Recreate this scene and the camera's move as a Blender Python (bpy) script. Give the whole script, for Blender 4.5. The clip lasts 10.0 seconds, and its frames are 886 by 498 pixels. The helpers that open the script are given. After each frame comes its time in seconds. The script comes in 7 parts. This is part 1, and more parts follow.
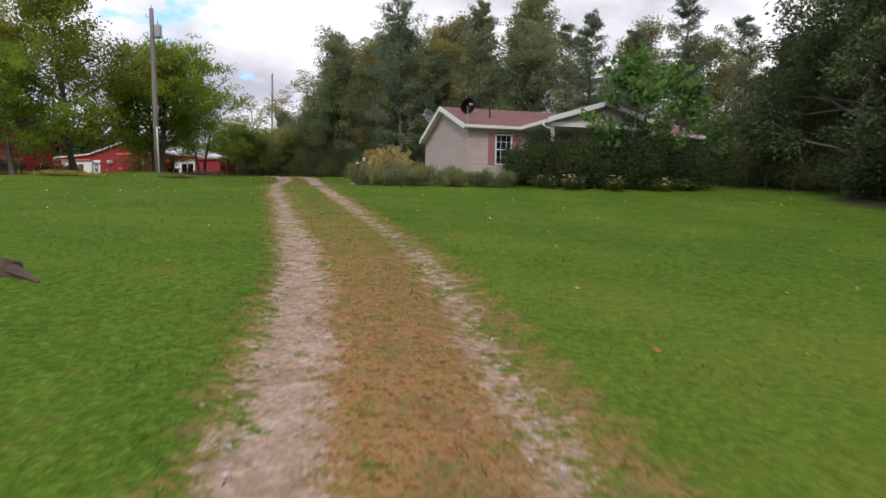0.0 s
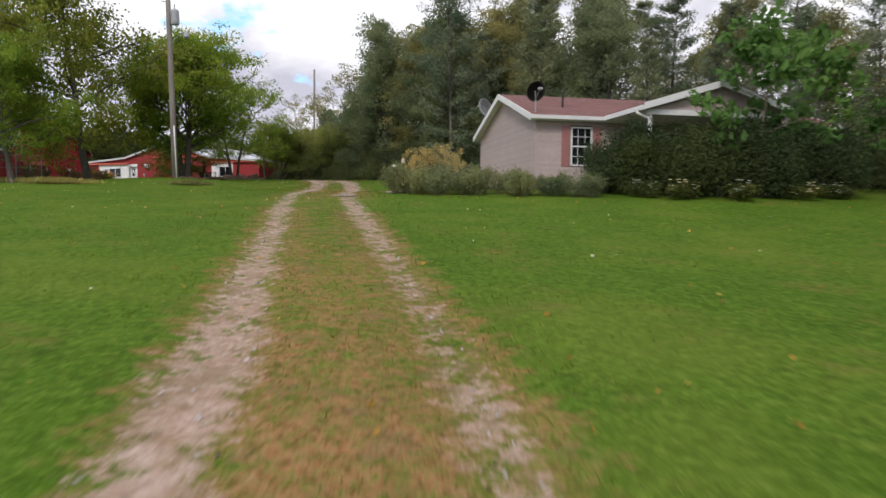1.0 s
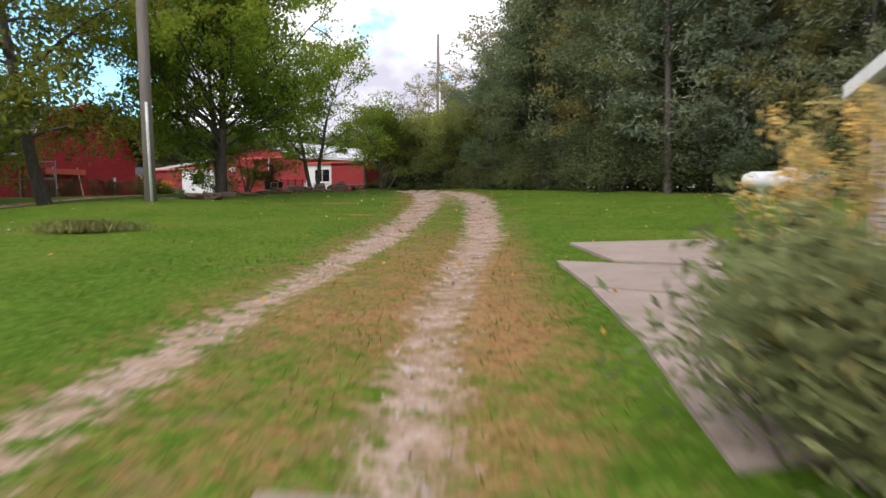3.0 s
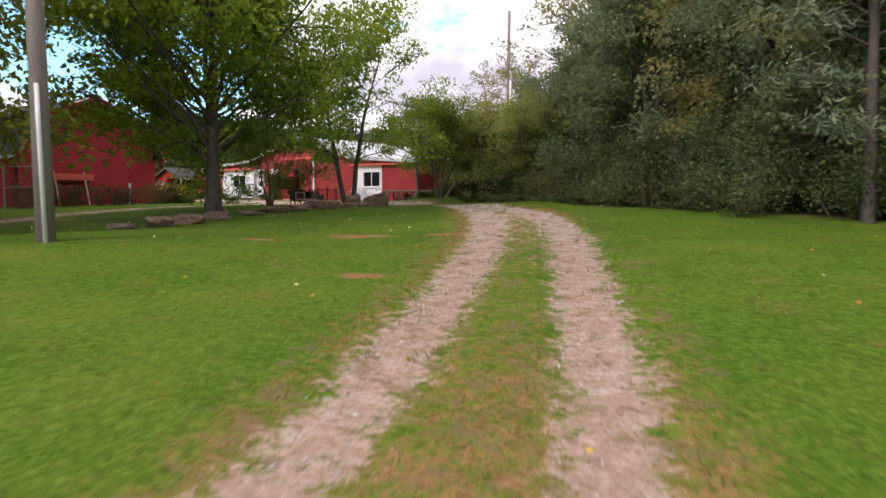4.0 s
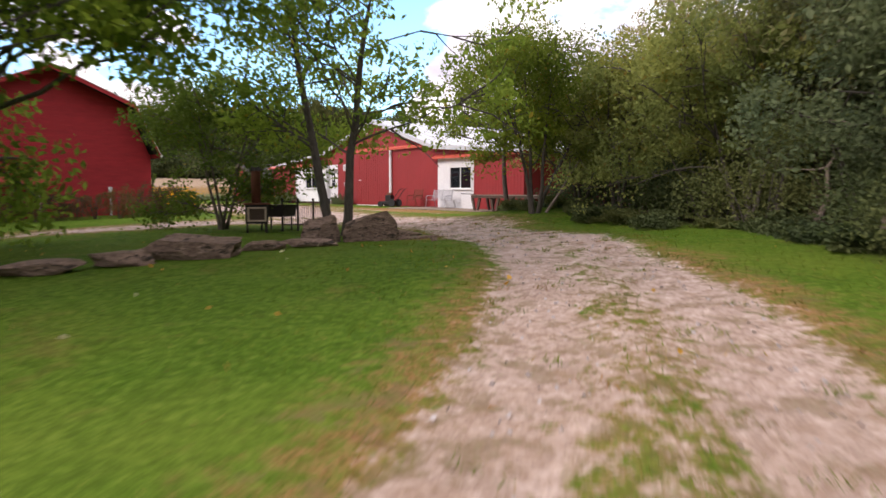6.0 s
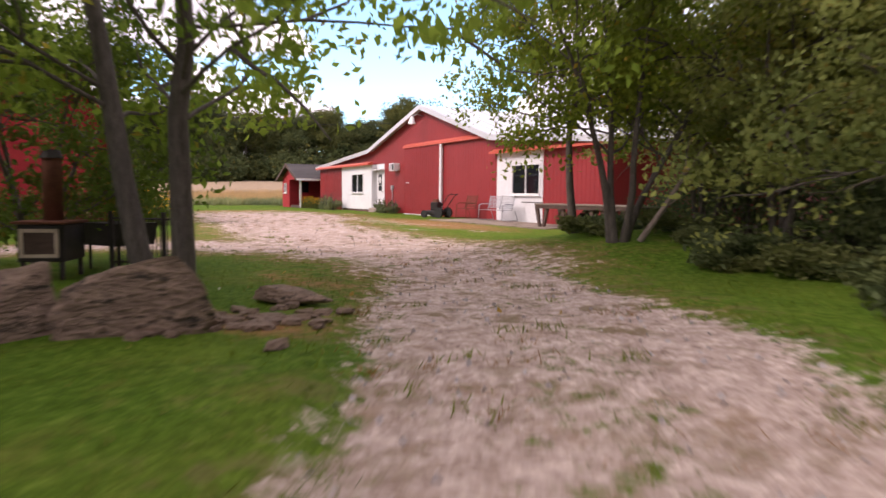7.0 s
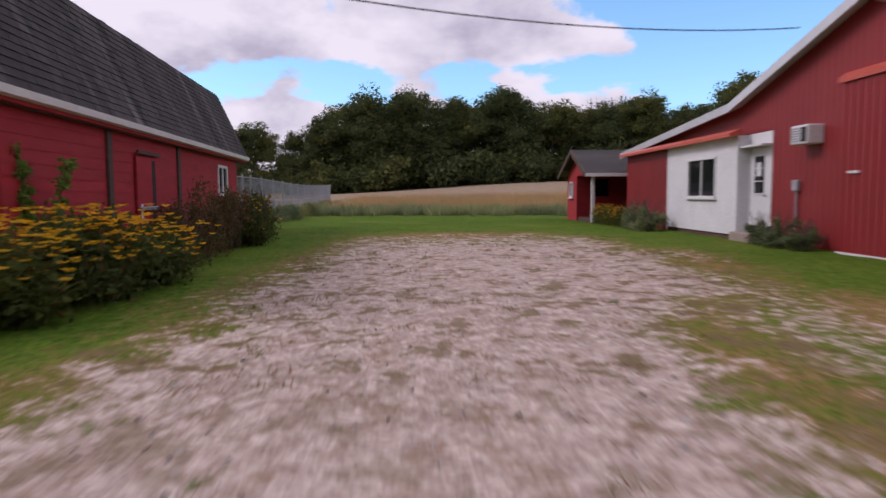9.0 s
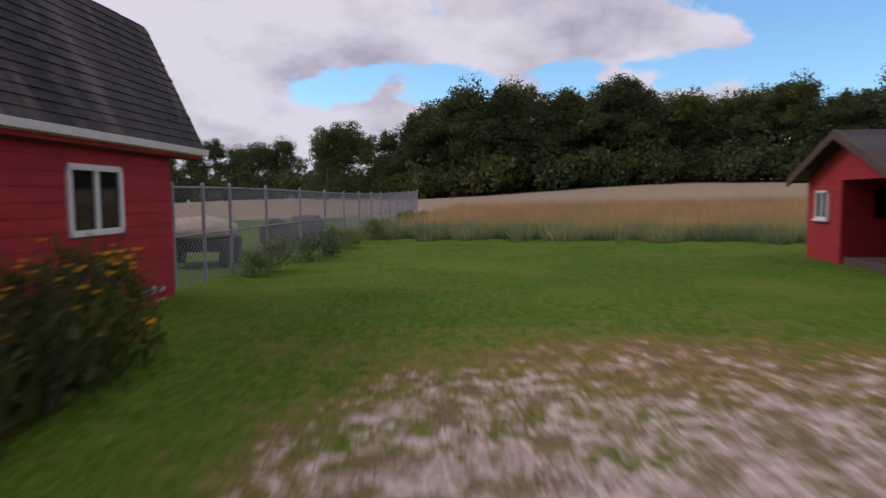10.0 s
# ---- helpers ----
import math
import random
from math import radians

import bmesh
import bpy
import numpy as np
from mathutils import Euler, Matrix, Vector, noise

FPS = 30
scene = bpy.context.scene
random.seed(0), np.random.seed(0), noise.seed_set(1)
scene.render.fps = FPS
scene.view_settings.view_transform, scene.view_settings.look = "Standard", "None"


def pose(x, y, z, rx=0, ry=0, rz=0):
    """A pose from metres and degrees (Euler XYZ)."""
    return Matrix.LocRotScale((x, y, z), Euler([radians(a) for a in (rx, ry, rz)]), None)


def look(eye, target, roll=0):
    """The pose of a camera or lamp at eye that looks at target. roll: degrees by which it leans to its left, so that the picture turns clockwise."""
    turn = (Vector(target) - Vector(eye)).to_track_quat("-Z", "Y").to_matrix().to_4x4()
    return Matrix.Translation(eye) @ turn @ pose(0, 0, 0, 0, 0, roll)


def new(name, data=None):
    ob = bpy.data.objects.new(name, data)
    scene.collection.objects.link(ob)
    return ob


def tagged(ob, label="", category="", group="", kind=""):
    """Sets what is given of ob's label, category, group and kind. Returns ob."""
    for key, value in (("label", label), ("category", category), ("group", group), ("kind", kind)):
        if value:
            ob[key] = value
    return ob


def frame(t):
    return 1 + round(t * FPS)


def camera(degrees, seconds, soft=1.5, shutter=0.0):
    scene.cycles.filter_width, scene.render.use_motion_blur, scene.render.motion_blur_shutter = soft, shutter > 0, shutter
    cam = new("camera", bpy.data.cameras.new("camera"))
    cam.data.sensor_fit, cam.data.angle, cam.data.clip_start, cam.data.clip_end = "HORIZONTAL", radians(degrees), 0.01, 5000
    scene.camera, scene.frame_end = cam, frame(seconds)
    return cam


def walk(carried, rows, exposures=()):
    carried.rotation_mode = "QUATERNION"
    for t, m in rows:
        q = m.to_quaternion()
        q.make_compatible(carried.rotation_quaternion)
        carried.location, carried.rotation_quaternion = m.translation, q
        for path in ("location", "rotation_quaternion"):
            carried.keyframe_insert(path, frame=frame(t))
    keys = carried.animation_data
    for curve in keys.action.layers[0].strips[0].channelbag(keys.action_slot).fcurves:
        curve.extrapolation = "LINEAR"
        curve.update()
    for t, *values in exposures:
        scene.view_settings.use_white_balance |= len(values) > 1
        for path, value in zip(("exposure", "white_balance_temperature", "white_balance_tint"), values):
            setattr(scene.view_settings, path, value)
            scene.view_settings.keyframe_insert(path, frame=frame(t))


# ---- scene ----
cam = camera(66.9, 10.0, 1.5, 0.3)
PATH = [
    (0, (-1.941, 1.821, 5.889), (-2.533, 3.727, 5.77), 0.8),
    (0.5, (-2.999, 4.92, 6.172), (-3.655, 6.805, 6.05), 0.7),
    (1, (-4.549, 8.93, 6.48), (-5.287, 10.785, 6.359), 0.5),
    (1.5, (-6.604, 13.697, 6.93), (-7.436, 15.511, 6.801), 0.2),
    (2, (-9.335, 18.958, 7.359), (-10.263, 20.725, 7.225), 0.1),
    (2.5, (-12.697, 24.486, 7.767), (-13.712, 26.203, 7.629), -0.1),
    (2.7, (-14.049, 26.677, 7.955), (-15.102, 28.371, 7.818), -0.1),
    (3.25, (-17.582, 32.162, 8.599), (-18.726, 33.796, 8.454), -0.1),
    (3.8, (-20.443, 36.374, 9.171), (-21.678, 37.94, 9.017), -0.1),
    (4, (-21.281, 37.771, 9.306), (-22.549, 39.31, 9.153), 0.2),
    (4.5, (-22.946, 41.094, 9.547), (-24.3, 42.558, 9.391), 0.5),
    (5, (-24.775, 44.617, 9.586), (-26.214, 45.996, 9.428), 0.3),
    (5.5, (-27.607, 48.543, 9.719), (-29.142, 49.815, 9.557), -0.1),
    (5.7, (-28.866, 50.156, 9.835), (-30.431, 51.39, 9.665), -0.1),
    (6.25, (-32.526, 54.667, 10.094), (-34.15, 55.823, 9.925), 0.2),
    (6.8, (-36.324, 58.808, 10.083), (-38.047, 59.81, 9.922), 0.5),
    (7, (-37.81, 60.109, 10.085), (-39.57, 61.045, 9.925), 0.5),
    (7.5, (-41.809, 62.782, 10.169), (-43.656, 63.531, 10.004), 0.3),
    (7.6, (-42.707, 63.244, 10.196), (-44.573, 63.946, 10.03), 0.3),
    (8, (-46.328, 64.796, 10.18), (-48.259, 65.287, 10.017), 0.0),
    (8.5, (-51.46, 66.06, 10.223), (-53.439, 66.307, 10.063), -0.2),
    (9, (-57.049, 66.683, 10.312), (-59.041, 66.734, 10.151), -0.3),
    (9.5, (-63.34, 66.698, 10.466), (-65.331, 66.586, 10.307), -0.4),
    (10, (-70.685, 66.095, 10.821), (-72.663, 65.843, 10.666), -0.5),
]
EXPOSURES = [(0.0, -0.2, 6450, 12), (2.5, 0.12, 6450, 12), (4.0, 0.24, 6650, 18), (5.5, 0.33, 6700, 19), (7.0, 0.55, 7000, 29), (7.5, 0.34, 6850, 29), (8.0, -0.16, 6600, 29), (9.0, -0.55, 6300, 28), (10.0, -0.8, 6250, 23)]
walk(cam, [(t, look(eye, target, roll)) for t, eye, target, roll in PATH], EXPOSURES)

# ---- world and sun ----
SUN_EL, SUN_AZ = 42.0, 182.0
world = bpy.data.worlds.new("sky")
scene.world = world
world.use_nodes = True
wn, wl = world.node_tree.nodes, world.node_tree.links
wn.clear()
w_out = wn.new("ShaderNodeOutputWorld")
w_bg = wn.new("ShaderNodeBackground")
w_sky = wn.new("ShaderNodeTexSky")
w_sky.sky_type = "NISHITA"
w_sky.sun_disc = False
w_sky.sun_elevation, w_sky.sun_rotation = radians(SUN_EL), radians(SUN_AZ)
w_sky.air_density, w_sky.dust_density, w_sky.ozone_density = 1.0, 0.6, 1.6
w_tc = wn.new("ShaderNodeTexCoord")
# clouds lie on a flat deck: the direction is divided by its height
w_sep = wn.new("ShaderNodeSeparateXYZ")
wl.new(w_tc.outputs["Generated"], w_sep.inputs[0])
w_up = wn.new("ShaderNodeMath"); w_up.operation = "MAXIMUM"; w_up.inputs[1].default_value = 0.0
wl.new(w_sep.outputs[2], w_up.inputs[0])
w_h = wn.new("ShaderNodeMath"); w_h.operation = "ADD"; w_h.inputs[1].default_value = 0.38
wl.new(w_up.outputs[0], w_h.inputs[0])
w_dx = wn.new("ShaderNodeMath"); w_dx.operation = "DIVIDE"
w_dy = wn.new("ShaderNodeMath"); w_dy.operation = "DIVIDE"
wl.new(w_sep.outputs[0], w_dx.inputs[0]); wl.new(w_h.outputs[0], w_dx.inputs[1])
wl.new(w_sep.outputs[1], w_dy.inputs[0]); wl.new(w_h.outputs[0], w_dy.inputs[1])
w_xy = wn.new("ShaderNodeCombineXYZ")
wl.new(w_dx.outputs[0], w_xy.inputs[0]); wl.new(w_dy.outputs[0], w_xy.inputs[1])


def w_noise(scale, detail, rough, off):
    mp = wn.new("ShaderNodeMapping"); mp.inputs["Location"].default_value = off
    wl.new(w_xy.outputs[0], mp.inputs[0])
    n = wn.new("ShaderNodeTexNoise")
    n.inputs["Scale"].default_value, n.inputs["Detail"].default_value, n.inputs["Roughness"].default_value = scale, detail, rough
    wl.new(mp.outputs[0], n.inputs["Vector"])
    return n


def w_ramp(src, stops):
    r = wn.new("ShaderNodeValToRGB")
    while len(r.color_ramp.elements) < len(stops):
        r.color_ramp.elements.new(0.5)
    for e, (p, c) in zip(r.color_ramp.elements, stops):
        e.position, e.color = p, (*c, 1)
    wl.new(src, r.inputs[0])
    return r


n_cloud = w_noise(2.6, 11, 0.52, (3.1, 7.4, 0))
n_shade = w_noise(2.2, 7, 0.55, (8.3, 1.9, 4))


def w_math(op, a, b=None, c=None):
    n = wn.new("ShaderNodeMath"); n.operation = op
    for sock, v in zip(n.inputs, (a, b, c)):
        if v is None:
            continue
        if isinstance(v, (int, float)):
            sock.default_value = v
        else:
            wl.new(v, sock)
    return n.outputs[0]


def w_map(src, a, b, c, d):
    n = wn.new("ShaderNodeMapRange"); n.interpolation_type = "SMOOTHSTEP"
    for k, v in zip(("From Min", "From Max", "To Min", "To Max"), (a, b, c, d)):
        n.inputs[k].default_value = v
    wl.new(src, n.inputs["Value"])
    return n.outputs[0]


# closed cover over the woods in the north; a blue gap in the west-north-west and a blue strip low in the west
w_dot = wn.new("ShaderNodeVectorMath"); w_dot.operation = "DOT_PRODUCT"
w_dot.inputs[1].default_value = (-0.890, 0.380, 0.245)
wl.new(w_tc.outputs["Generated"], w_dot.inputs[0])
w_gap = w_map(w_dot.outputs["Value"], 0.955, 0.988, 0.13, -0.15)
w_puff = wn.new("ShaderNodeVectorMath"); w_puff.operation = "DOT_PRODUCT"
w_puff.inputs[1].default_value = (-0.967, 0.215, 0.135)
wl.new(w_tc.outputs["Generated"], w_puff.inputs[0])
w_gap = w_math("ADD", w_gap, w_map(w_puff.outputs["Value"], 0.988, 0.998, 0.0, 0.2))
w_low = w_math("MULTIPLY", w_map(w_math("ABSOLUTE", w_math("SUBTRACT", w_sep.outputs[2], 0.158)), 0.014, 0.05, 0.2, 0.0), w_map(w_sep.outputs[0], -0.95, -0.86, 1.0, 0.0))
w_sum = wn.new("ShaderNodeMath"); w_sum.operation = "ADD"
wl.new(n_cloud.outputs["Fac"], w_sum.inputs[0]); wl.new(w_math("SUBTRACT", w_gap, w_low), w_sum.inputs[1])
r_cover = w_ramp(w_sum.outputs[0], [(0.465, (0, 0, 0)), (0.515, (1, 1, 1))])
r_body = w_ramp(n_shade.outputs["Fac"], [(0.36, (0.58, 0.58, 0.66)), (0.46, (0.84, 0.84, 0.88)), (0.54, (1.02, 1.02, 1.04))])
w_scale = wn.new("ShaderNodeMixRGB"); w_scale.blend_type = "MULTIPLY"; w_scale.inputs[0].default_value = 1.0
w_scale.inputs[2].default_value = (0.20, 0.285, 0.30, 1)
wl.new(w_sky.outputs[0], w_scale.inputs[1])
w_lit = wn.new("ShaderNodeMixRGB"); w_lit.blend_type = "MULTIPLY"; w_lit.inputs[0].default_value = 1.0
w_lit.inputs[2].default_value = (1.18, 1.18, 1.2, 1)
wl.new(r_body.outputs[0], w_lit.inputs[1])
w_mix = wn.new("ShaderNodeMixRGB")
wl.new(r_cover.outputs[0], w_mix.inputs[0]); wl.new(w_scale.outputs[0], w_mix.inputs[1]); wl.new(w_lit.outputs[0], w_mix.inputs[2])
wl.new(w_mix.outputs[0], w_bg.inputs[0])
w_bg.inputs[1].default_value = 1.0
wl.new(w_bg.outputs[0], w_out.inputs[0])

sun = new("sun", bpy.data.lights.new("sun", "SUN"))
sun.data.energy, sun.data.angle, sun.data.color = 2.0, radians(14), (1.0, 0.95, 0.88)
s_az, s_el = radians(SUN_AZ), radians(SUN_EL)
sun.matrix_world = look((0, 0, 60), (-math.sin(s_az) * math.cos(s_el) * 50, -math.cos(s_az) * math.cos(s_el) * 50, 60 - math.sin(s_el) * 50))

# ---- materials ----
def node_mat(name):
    m = bpy.data.materials.new(name)
    m.use_nodes = True
    nt = m.node_tree
    return m, nt, nt.nodes["Principled BSDF"]


def add(nt, kind, **inputs):
    n = nt.nodes.new(kind)
    for k, v in inputs.items():
        n.inputs[k.replace("_", " ")].default_value = v
    return n


def noise_of(nt, scale, detail=4.0, rough=0.55, stretch=None, world_space=False):
    n = add(nt, "ShaderNodeTexNoise", Scale=scale, Detail=detail, Roughness=rough)
    src = nt.nodes.new("ShaderNodeNewGeometry").outputs["Position"] if world_space else nt.nodes.new("ShaderNodeTexCoord").outputs["Object"]
    if stretch:
        mp = nt.nodes.new("ShaderNodeMapping")
        mp.inputs["Scale"].default_value = stretch
        nt.links.new(src, mp.inputs[0])
        src = mp.outputs[0]
    nt.links.new(src, n.inputs["Vector"])
    return n.outputs["Fac"]


def ramp(nt, src, stops):
    r = nt.nodes.new("ShaderNodeValToRGB")
    while len(r.color_ramp.elements) < len(stops):
        r.color_ramp.elements.new(0.5)
    for e, (p, c) in zip(r.color_ramp.elements, stops):
        e.position, e.color = p, (*c, 1) if len(c) == 3 else c
    nt.links.new(src, r.inputs[0])
    return r.outputs[0]


def blend(nt, fac, a, b, mode="MIX"):
    n = nt.nodes.new("ShaderNodeMixRGB")
    n.blend_type = mode
    for sock, v in zip(n.inputs, (fac, a, b)):
        if isinstance(v, (int, float)):
            sock.default_value = v if sock.type == "VALUE" else (v, v, v, 1)
        elif isinstance(v, tuple):
            sock.default_value = (*v, 1)
        else:
            nt.links.new(v, sock)
    return n.outputs[0]


def bump(nt, bsdf, height, strength=0.3, distance=0.02):
    b = nt.nodes.new("ShaderNodeBump")
    b.inputs["Strength"].default_value, b.inputs["Distance"].default_value = strength, distance
    nt.links.new(height, b.inputs["Height"])
    nt.links.new(b.outputs[0], bsdf.inputs["Normal"])


def surface(name, dark, light, scale=2.0, fine=40.0, rough=0.7, metal=0.0, relief=0.2, stretch=None, stain=None, stain_at=(0.6, 0.72), stain_scale=1.2, spec=0.4, depth=0.01, tabs=0.0):
    """Paint, wood, stone and metal: two scales of variation, fine relief and stains of a third colour."""
    m, nt, p = node_mat(name)
    big, small = noise_of(nt, scale, 5, 0.6, stretch), noise_of(nt, fine, 3, 0.6, stretch)
    col = ramp(nt, big, [(0.3, dark), (0.7, light)])
    col = blend(nt, 0.35, col, ramp(nt, small, [(0.25, tuple(c * 0.6 for c in dark)), (0.75, tuple(min(1, c * 1.25) for c in light))]))
    rnd = nt.nodes.new("ShaderNodeObjectInfo").outputs["Random"]
    col = blend(nt, 1.0, col, ramp(nt, rnd, [(0.0, (0.88, 0.88, 0.88)), (1.0, (1.0, 1.0, 1.0))]), "MULTIPLY")
    if tabs:
        isl = nt.nodes.new("ShaderNodeNewGeometry").outputs["Random Per Island"]
        col = blend(nt, 1.0, col, ramp(nt, isl, [(0.0, (1 - tabs,) * 3), (1.0, (1 + tabs * 0.4,) * 3)]), "MULTIPLY")
    if stain:
        col = blend(nt, ramp(nt, noise_of(nt, stain_scale, 8, 0.7, stretch), [(stain_at[0], (0, 0, 0)), (stain_at[1], (1, 1, 1))]), col, stain)
    nt.links.new(col, p.inputs["Base Color"])
    p.inputs["Roughness"].default_value, p.inputs["Metallic"].default_value = rough, metal
    p.inputs["Specular IOR Level"].default_value = spec
    bump(nt, p, small, relief, depth)
    return m


def leaf(name, dark, light, accent=None, accent_at=0.9, glow=0.35):
    """Foliage: each leaf its own shade, light passing through it."""
    m, nt, p = node_mat(name)
    isl = nt.nodes.new("ShaderNodeNewGeometry").outputs["Random Per Island"]
    dark = tuple(0.55 * d + 0.45 * l for d, l in zip(dark, light))
    light = tuple(0.92 * l for l in light)
    stops = [(0.0, dark), (0.8 if accent else 1.0, light)]
    if accent:
        stops += [(accent_at, light), (min(0.999, accent_at + 0.03), accent)]
    col = ramp(nt, isl, stops)
    rnd = nt.nodes.new("ShaderNodeObjectInfo").outputs["Random"]
    col = blend(nt, 1.0, col, ramp(nt, rnd, [(0.0, (0.72, 0.78, 0.72)), (0.5, (1.0, 1.0, 1.0)), (1.0, (1.22, 1.1, 0.85))]), "MULTIPLY")
    patch = noise_of(nt, 0.45, 3, 0.5, None, True)
    col = blend(nt, 1.0, col, ramp(nt, patch, [(0.32, (0.62, 0.70, 0.66)), (0.68, (1.2, 1.14, 0.95))]), "MULTIPLY")
    nt.links.new(col, p.inputs["Base Color"])
    p.inputs["Roughness"].default_value = 0.65
    p.inputs["Specular IOR Level"].default_value = 0.12
    tr = nt.nodes.new("ShaderNodeBsdfTranslucent")
    nt.links.new(col, tr.inputs[0])
    mix = nt.nodes.new("ShaderNodeMixShader")
    mix.inputs[0].default_value = glow
    nt.links.new(p.outputs[0], mix.inputs[1]); nt.links.new(tr.outputs[0], mix.inputs[2])
    nt.links.new(mix.outputs[0], nt.nodes["Material Output"].inputs[0])
    return m


M = {}
M["red_metal"] = surface("red_metal", (0.24, 0.021, 0.023), (0.32, 0.031, 0.033), 0.6, 30, 0.5, 0, 0.1, None, (0.30, 0.06, 0.05), (0.62, 0.9), 0.8)
M["red_trim"] = surface("red_trim", (0.50, 0.08, 0.05), (0.62, 0.12, 0.08), 2, 30, 0.45)
M["red_board"] = surface("red_board", (0.27, 0.011, 0.016), (0.43, 0.024, 0.030), 1.6, 34, 0.75, 0, 0.4, (1, 1, 5), (0.42, 0.33, 0.31), (0.72, 0.80), 1.1)
M["white_paint"] = surface("white_paint", (0.66, 0.67, 0.70), (0.80, 0.80, 0.82), 1.2, 20, 0.5, 0, 0.1, None, (0.50, 0.49, 0.47), (0.66, 0.85), 1.0)
M["white_trim"] = surface("white_trim", (0.70, 0.70, 0.71), (0.82, 0.82, 0.82), 3, 30, 0.45, 0, 0.05)
M["roof_metal"] = surface("roof_metal", (0.55, 0.57, 0.60), (0.70, 0.72, 0.74), 0.8, 20, 0.35, 0.3, 0.1, None, (0.42, 0.40, 0.38), (0.66, 0.85), 0.7)
M["worn_board"] = surface("worn_board", (0.30, 0.10, 0.095), (0.62, 0.52, 0.50), 3.2, 30, 0.85, 0, 0.5, (1, 1, 5))
M["siding"] = surface("siding", (0.43, 0.345, 0.325), (0.51, 0.415, 0.395), 0.7, 20, 0.55, 0, 0.08)
M["shingle_red"] = surface("shingle_red", (0.17, 0.085, 0.08), (0.25, 0.13, 0.12), 1.6, 60, 0.9, 0, 0.5)
M["shingle_grey"] = surface("shingle_grey", (0.034, 0.030, 0.032), (0.105, 0.096, 0.096), 0.9, 46, 0.94, 0, 0.5, (1.3, 0.25, 0.25), (0.17, 0.155, 0.148), (0.55, 0.68), 0.6, 0.25, 0.01, 0.4)
M["shutter"] = surface("shutter", (0.36, 0.16, 0.155), (0.43, 0.20, 0.19), 3, 30, 0.6)
M["concrete"] = surface("concrete", (0.25, 0.195, 0.165), (0.38, 0.305, 0.262), 1.2, 30, 0.9, 0, 0.3, None, (0.22, 0.17, 0.12), (0.58, 0.75), 1.4)
M["pad"] = surface("pad", (0.17, 0.125, 0.095), (0.34, 0.27, 0.225), 1.4, 30, 0.95, 0, 0.4, None, (0.09, 0.085, 0.03), (0.54, 0.66), 1.8)
M["wood_pole"] = surface("wood_pole", (0.17, 0.145, 0.13), (0.30, 0.265, 0.245), 3, 40, 0.9, 0, 0.4, (6, 6, 0.5))
M["bark"] = surface("bark", (0.04, 0.034, 0.030), (0.155, 0.132, 0.115), 6, 40, 0.95, 0, 0.8, (3, 3, 0.8))
M["bark_pale"] = surface("bark_pale", (0.13, 0.10, 0.08), (0.26, 0.21, 0.17), 6, 40, 0.95, 0, 0.6, (3, 3, 0.8))
M["rock"] = surface("rock", (0.085, 0.056, 0.042), (0.36, 0.255, 0.195), 2.6, 9, 0.95, 0, 1.0, (1, 1, 2.5), (0.045, 0.036, 0.028), (0.53, 0.62), 3.0, 0.2, 0.06)
M["steel"] = surface("steel", (0.34, 0.35, 0.37), (0.48, 0.49, 0.51), 3, 30, 0.45, 0.7, 0.05)
M["grey_paint"] = surface("grey_paint", (0.30, 0.31, 0.34), (0.42, 0.43, 0.46), 3, 30, 0.5, 0.1)
M["black_iron"] = surface("black_iron", (0.018, 0.016, 0.016), (0.05, 0.042, 0.04), 4, 40, 0.6, 0.5, 0.3)
M["rust"] = surface("rust", (0.10, 0.035, 0.022), (0.22, 0.08, 0.05), 4, 40, 0.85, 0.2, 0.4)
M["dark_wood"] = surface("dark_wood", (0.05, 0.032, 0.026), (0.12, 0.075, 0.06), 4, 40, 0.85, 0, 0.4, (1, 1, 4))
M["dark_inside"] = surface("dark_inside", (0.02, 0.018, 0.02), (0.035, 0.03, 0.032), 3, 30, 0.9)
M["curtain"] = surface("curtain", (0.30, 0.27, 0.25), (0.48, 0.45, 0.42), 5, 40, 0.9)
M["rubber"] = surface("rubber", (0.015, 0.015, 0.015), (0.03, 0.03, 0.03), 5, 40, 0.8)
M["tan_cloth"] = surface("tan_cloth", (0.42, 0.33, 0.25), (0.60, 0.49, 0.38), 3, 30, 0.85)
M["brick"] = surface("brick", (0.10, 0.05, 0.045), (0.18, 0.09, 0.08), 5, 40, 0.9)

m, nt, p = node_mat("glass")
p.inputs["Base Color"].default_value = (0.02, 0.025, 0.03, 1)
p.inputs["Roughness"].default_value = 0.04
p.inputs["Transmission Weight"].default_value = 0.55
p.inputs["IOR"].default_value = 1.45
M["glass"] = m

M["leaf_maple"] = leaf("leaf_maple", (0.095, 0.175, 0.026), (0.310, 0.430, 0.072), (0.36, 0.30, 0.05), 0.955, 0.68)
M["leaf_locust"] = leaf("leaf_locust", (0.14, 0.18, 0.03), (0.36, 0.38, 0.08), (0.38, 0.29, 0.05), 0.92, 0.45)
# blue is raised in the woods' leaf and needle colours to suggest haze
M["leaf_wood"] = leaf("leaf_wood", (0.135, 0.145, 0.070), (0.365, 0.355, 0.180), (0.26, 0.18, 0.08), 0.97, 0.55)
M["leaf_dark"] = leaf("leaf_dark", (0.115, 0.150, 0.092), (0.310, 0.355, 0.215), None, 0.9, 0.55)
# dark leaf of the shade trees; on the undergrowth it stands in for shade
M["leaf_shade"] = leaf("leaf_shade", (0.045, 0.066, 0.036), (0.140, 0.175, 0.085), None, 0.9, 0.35)
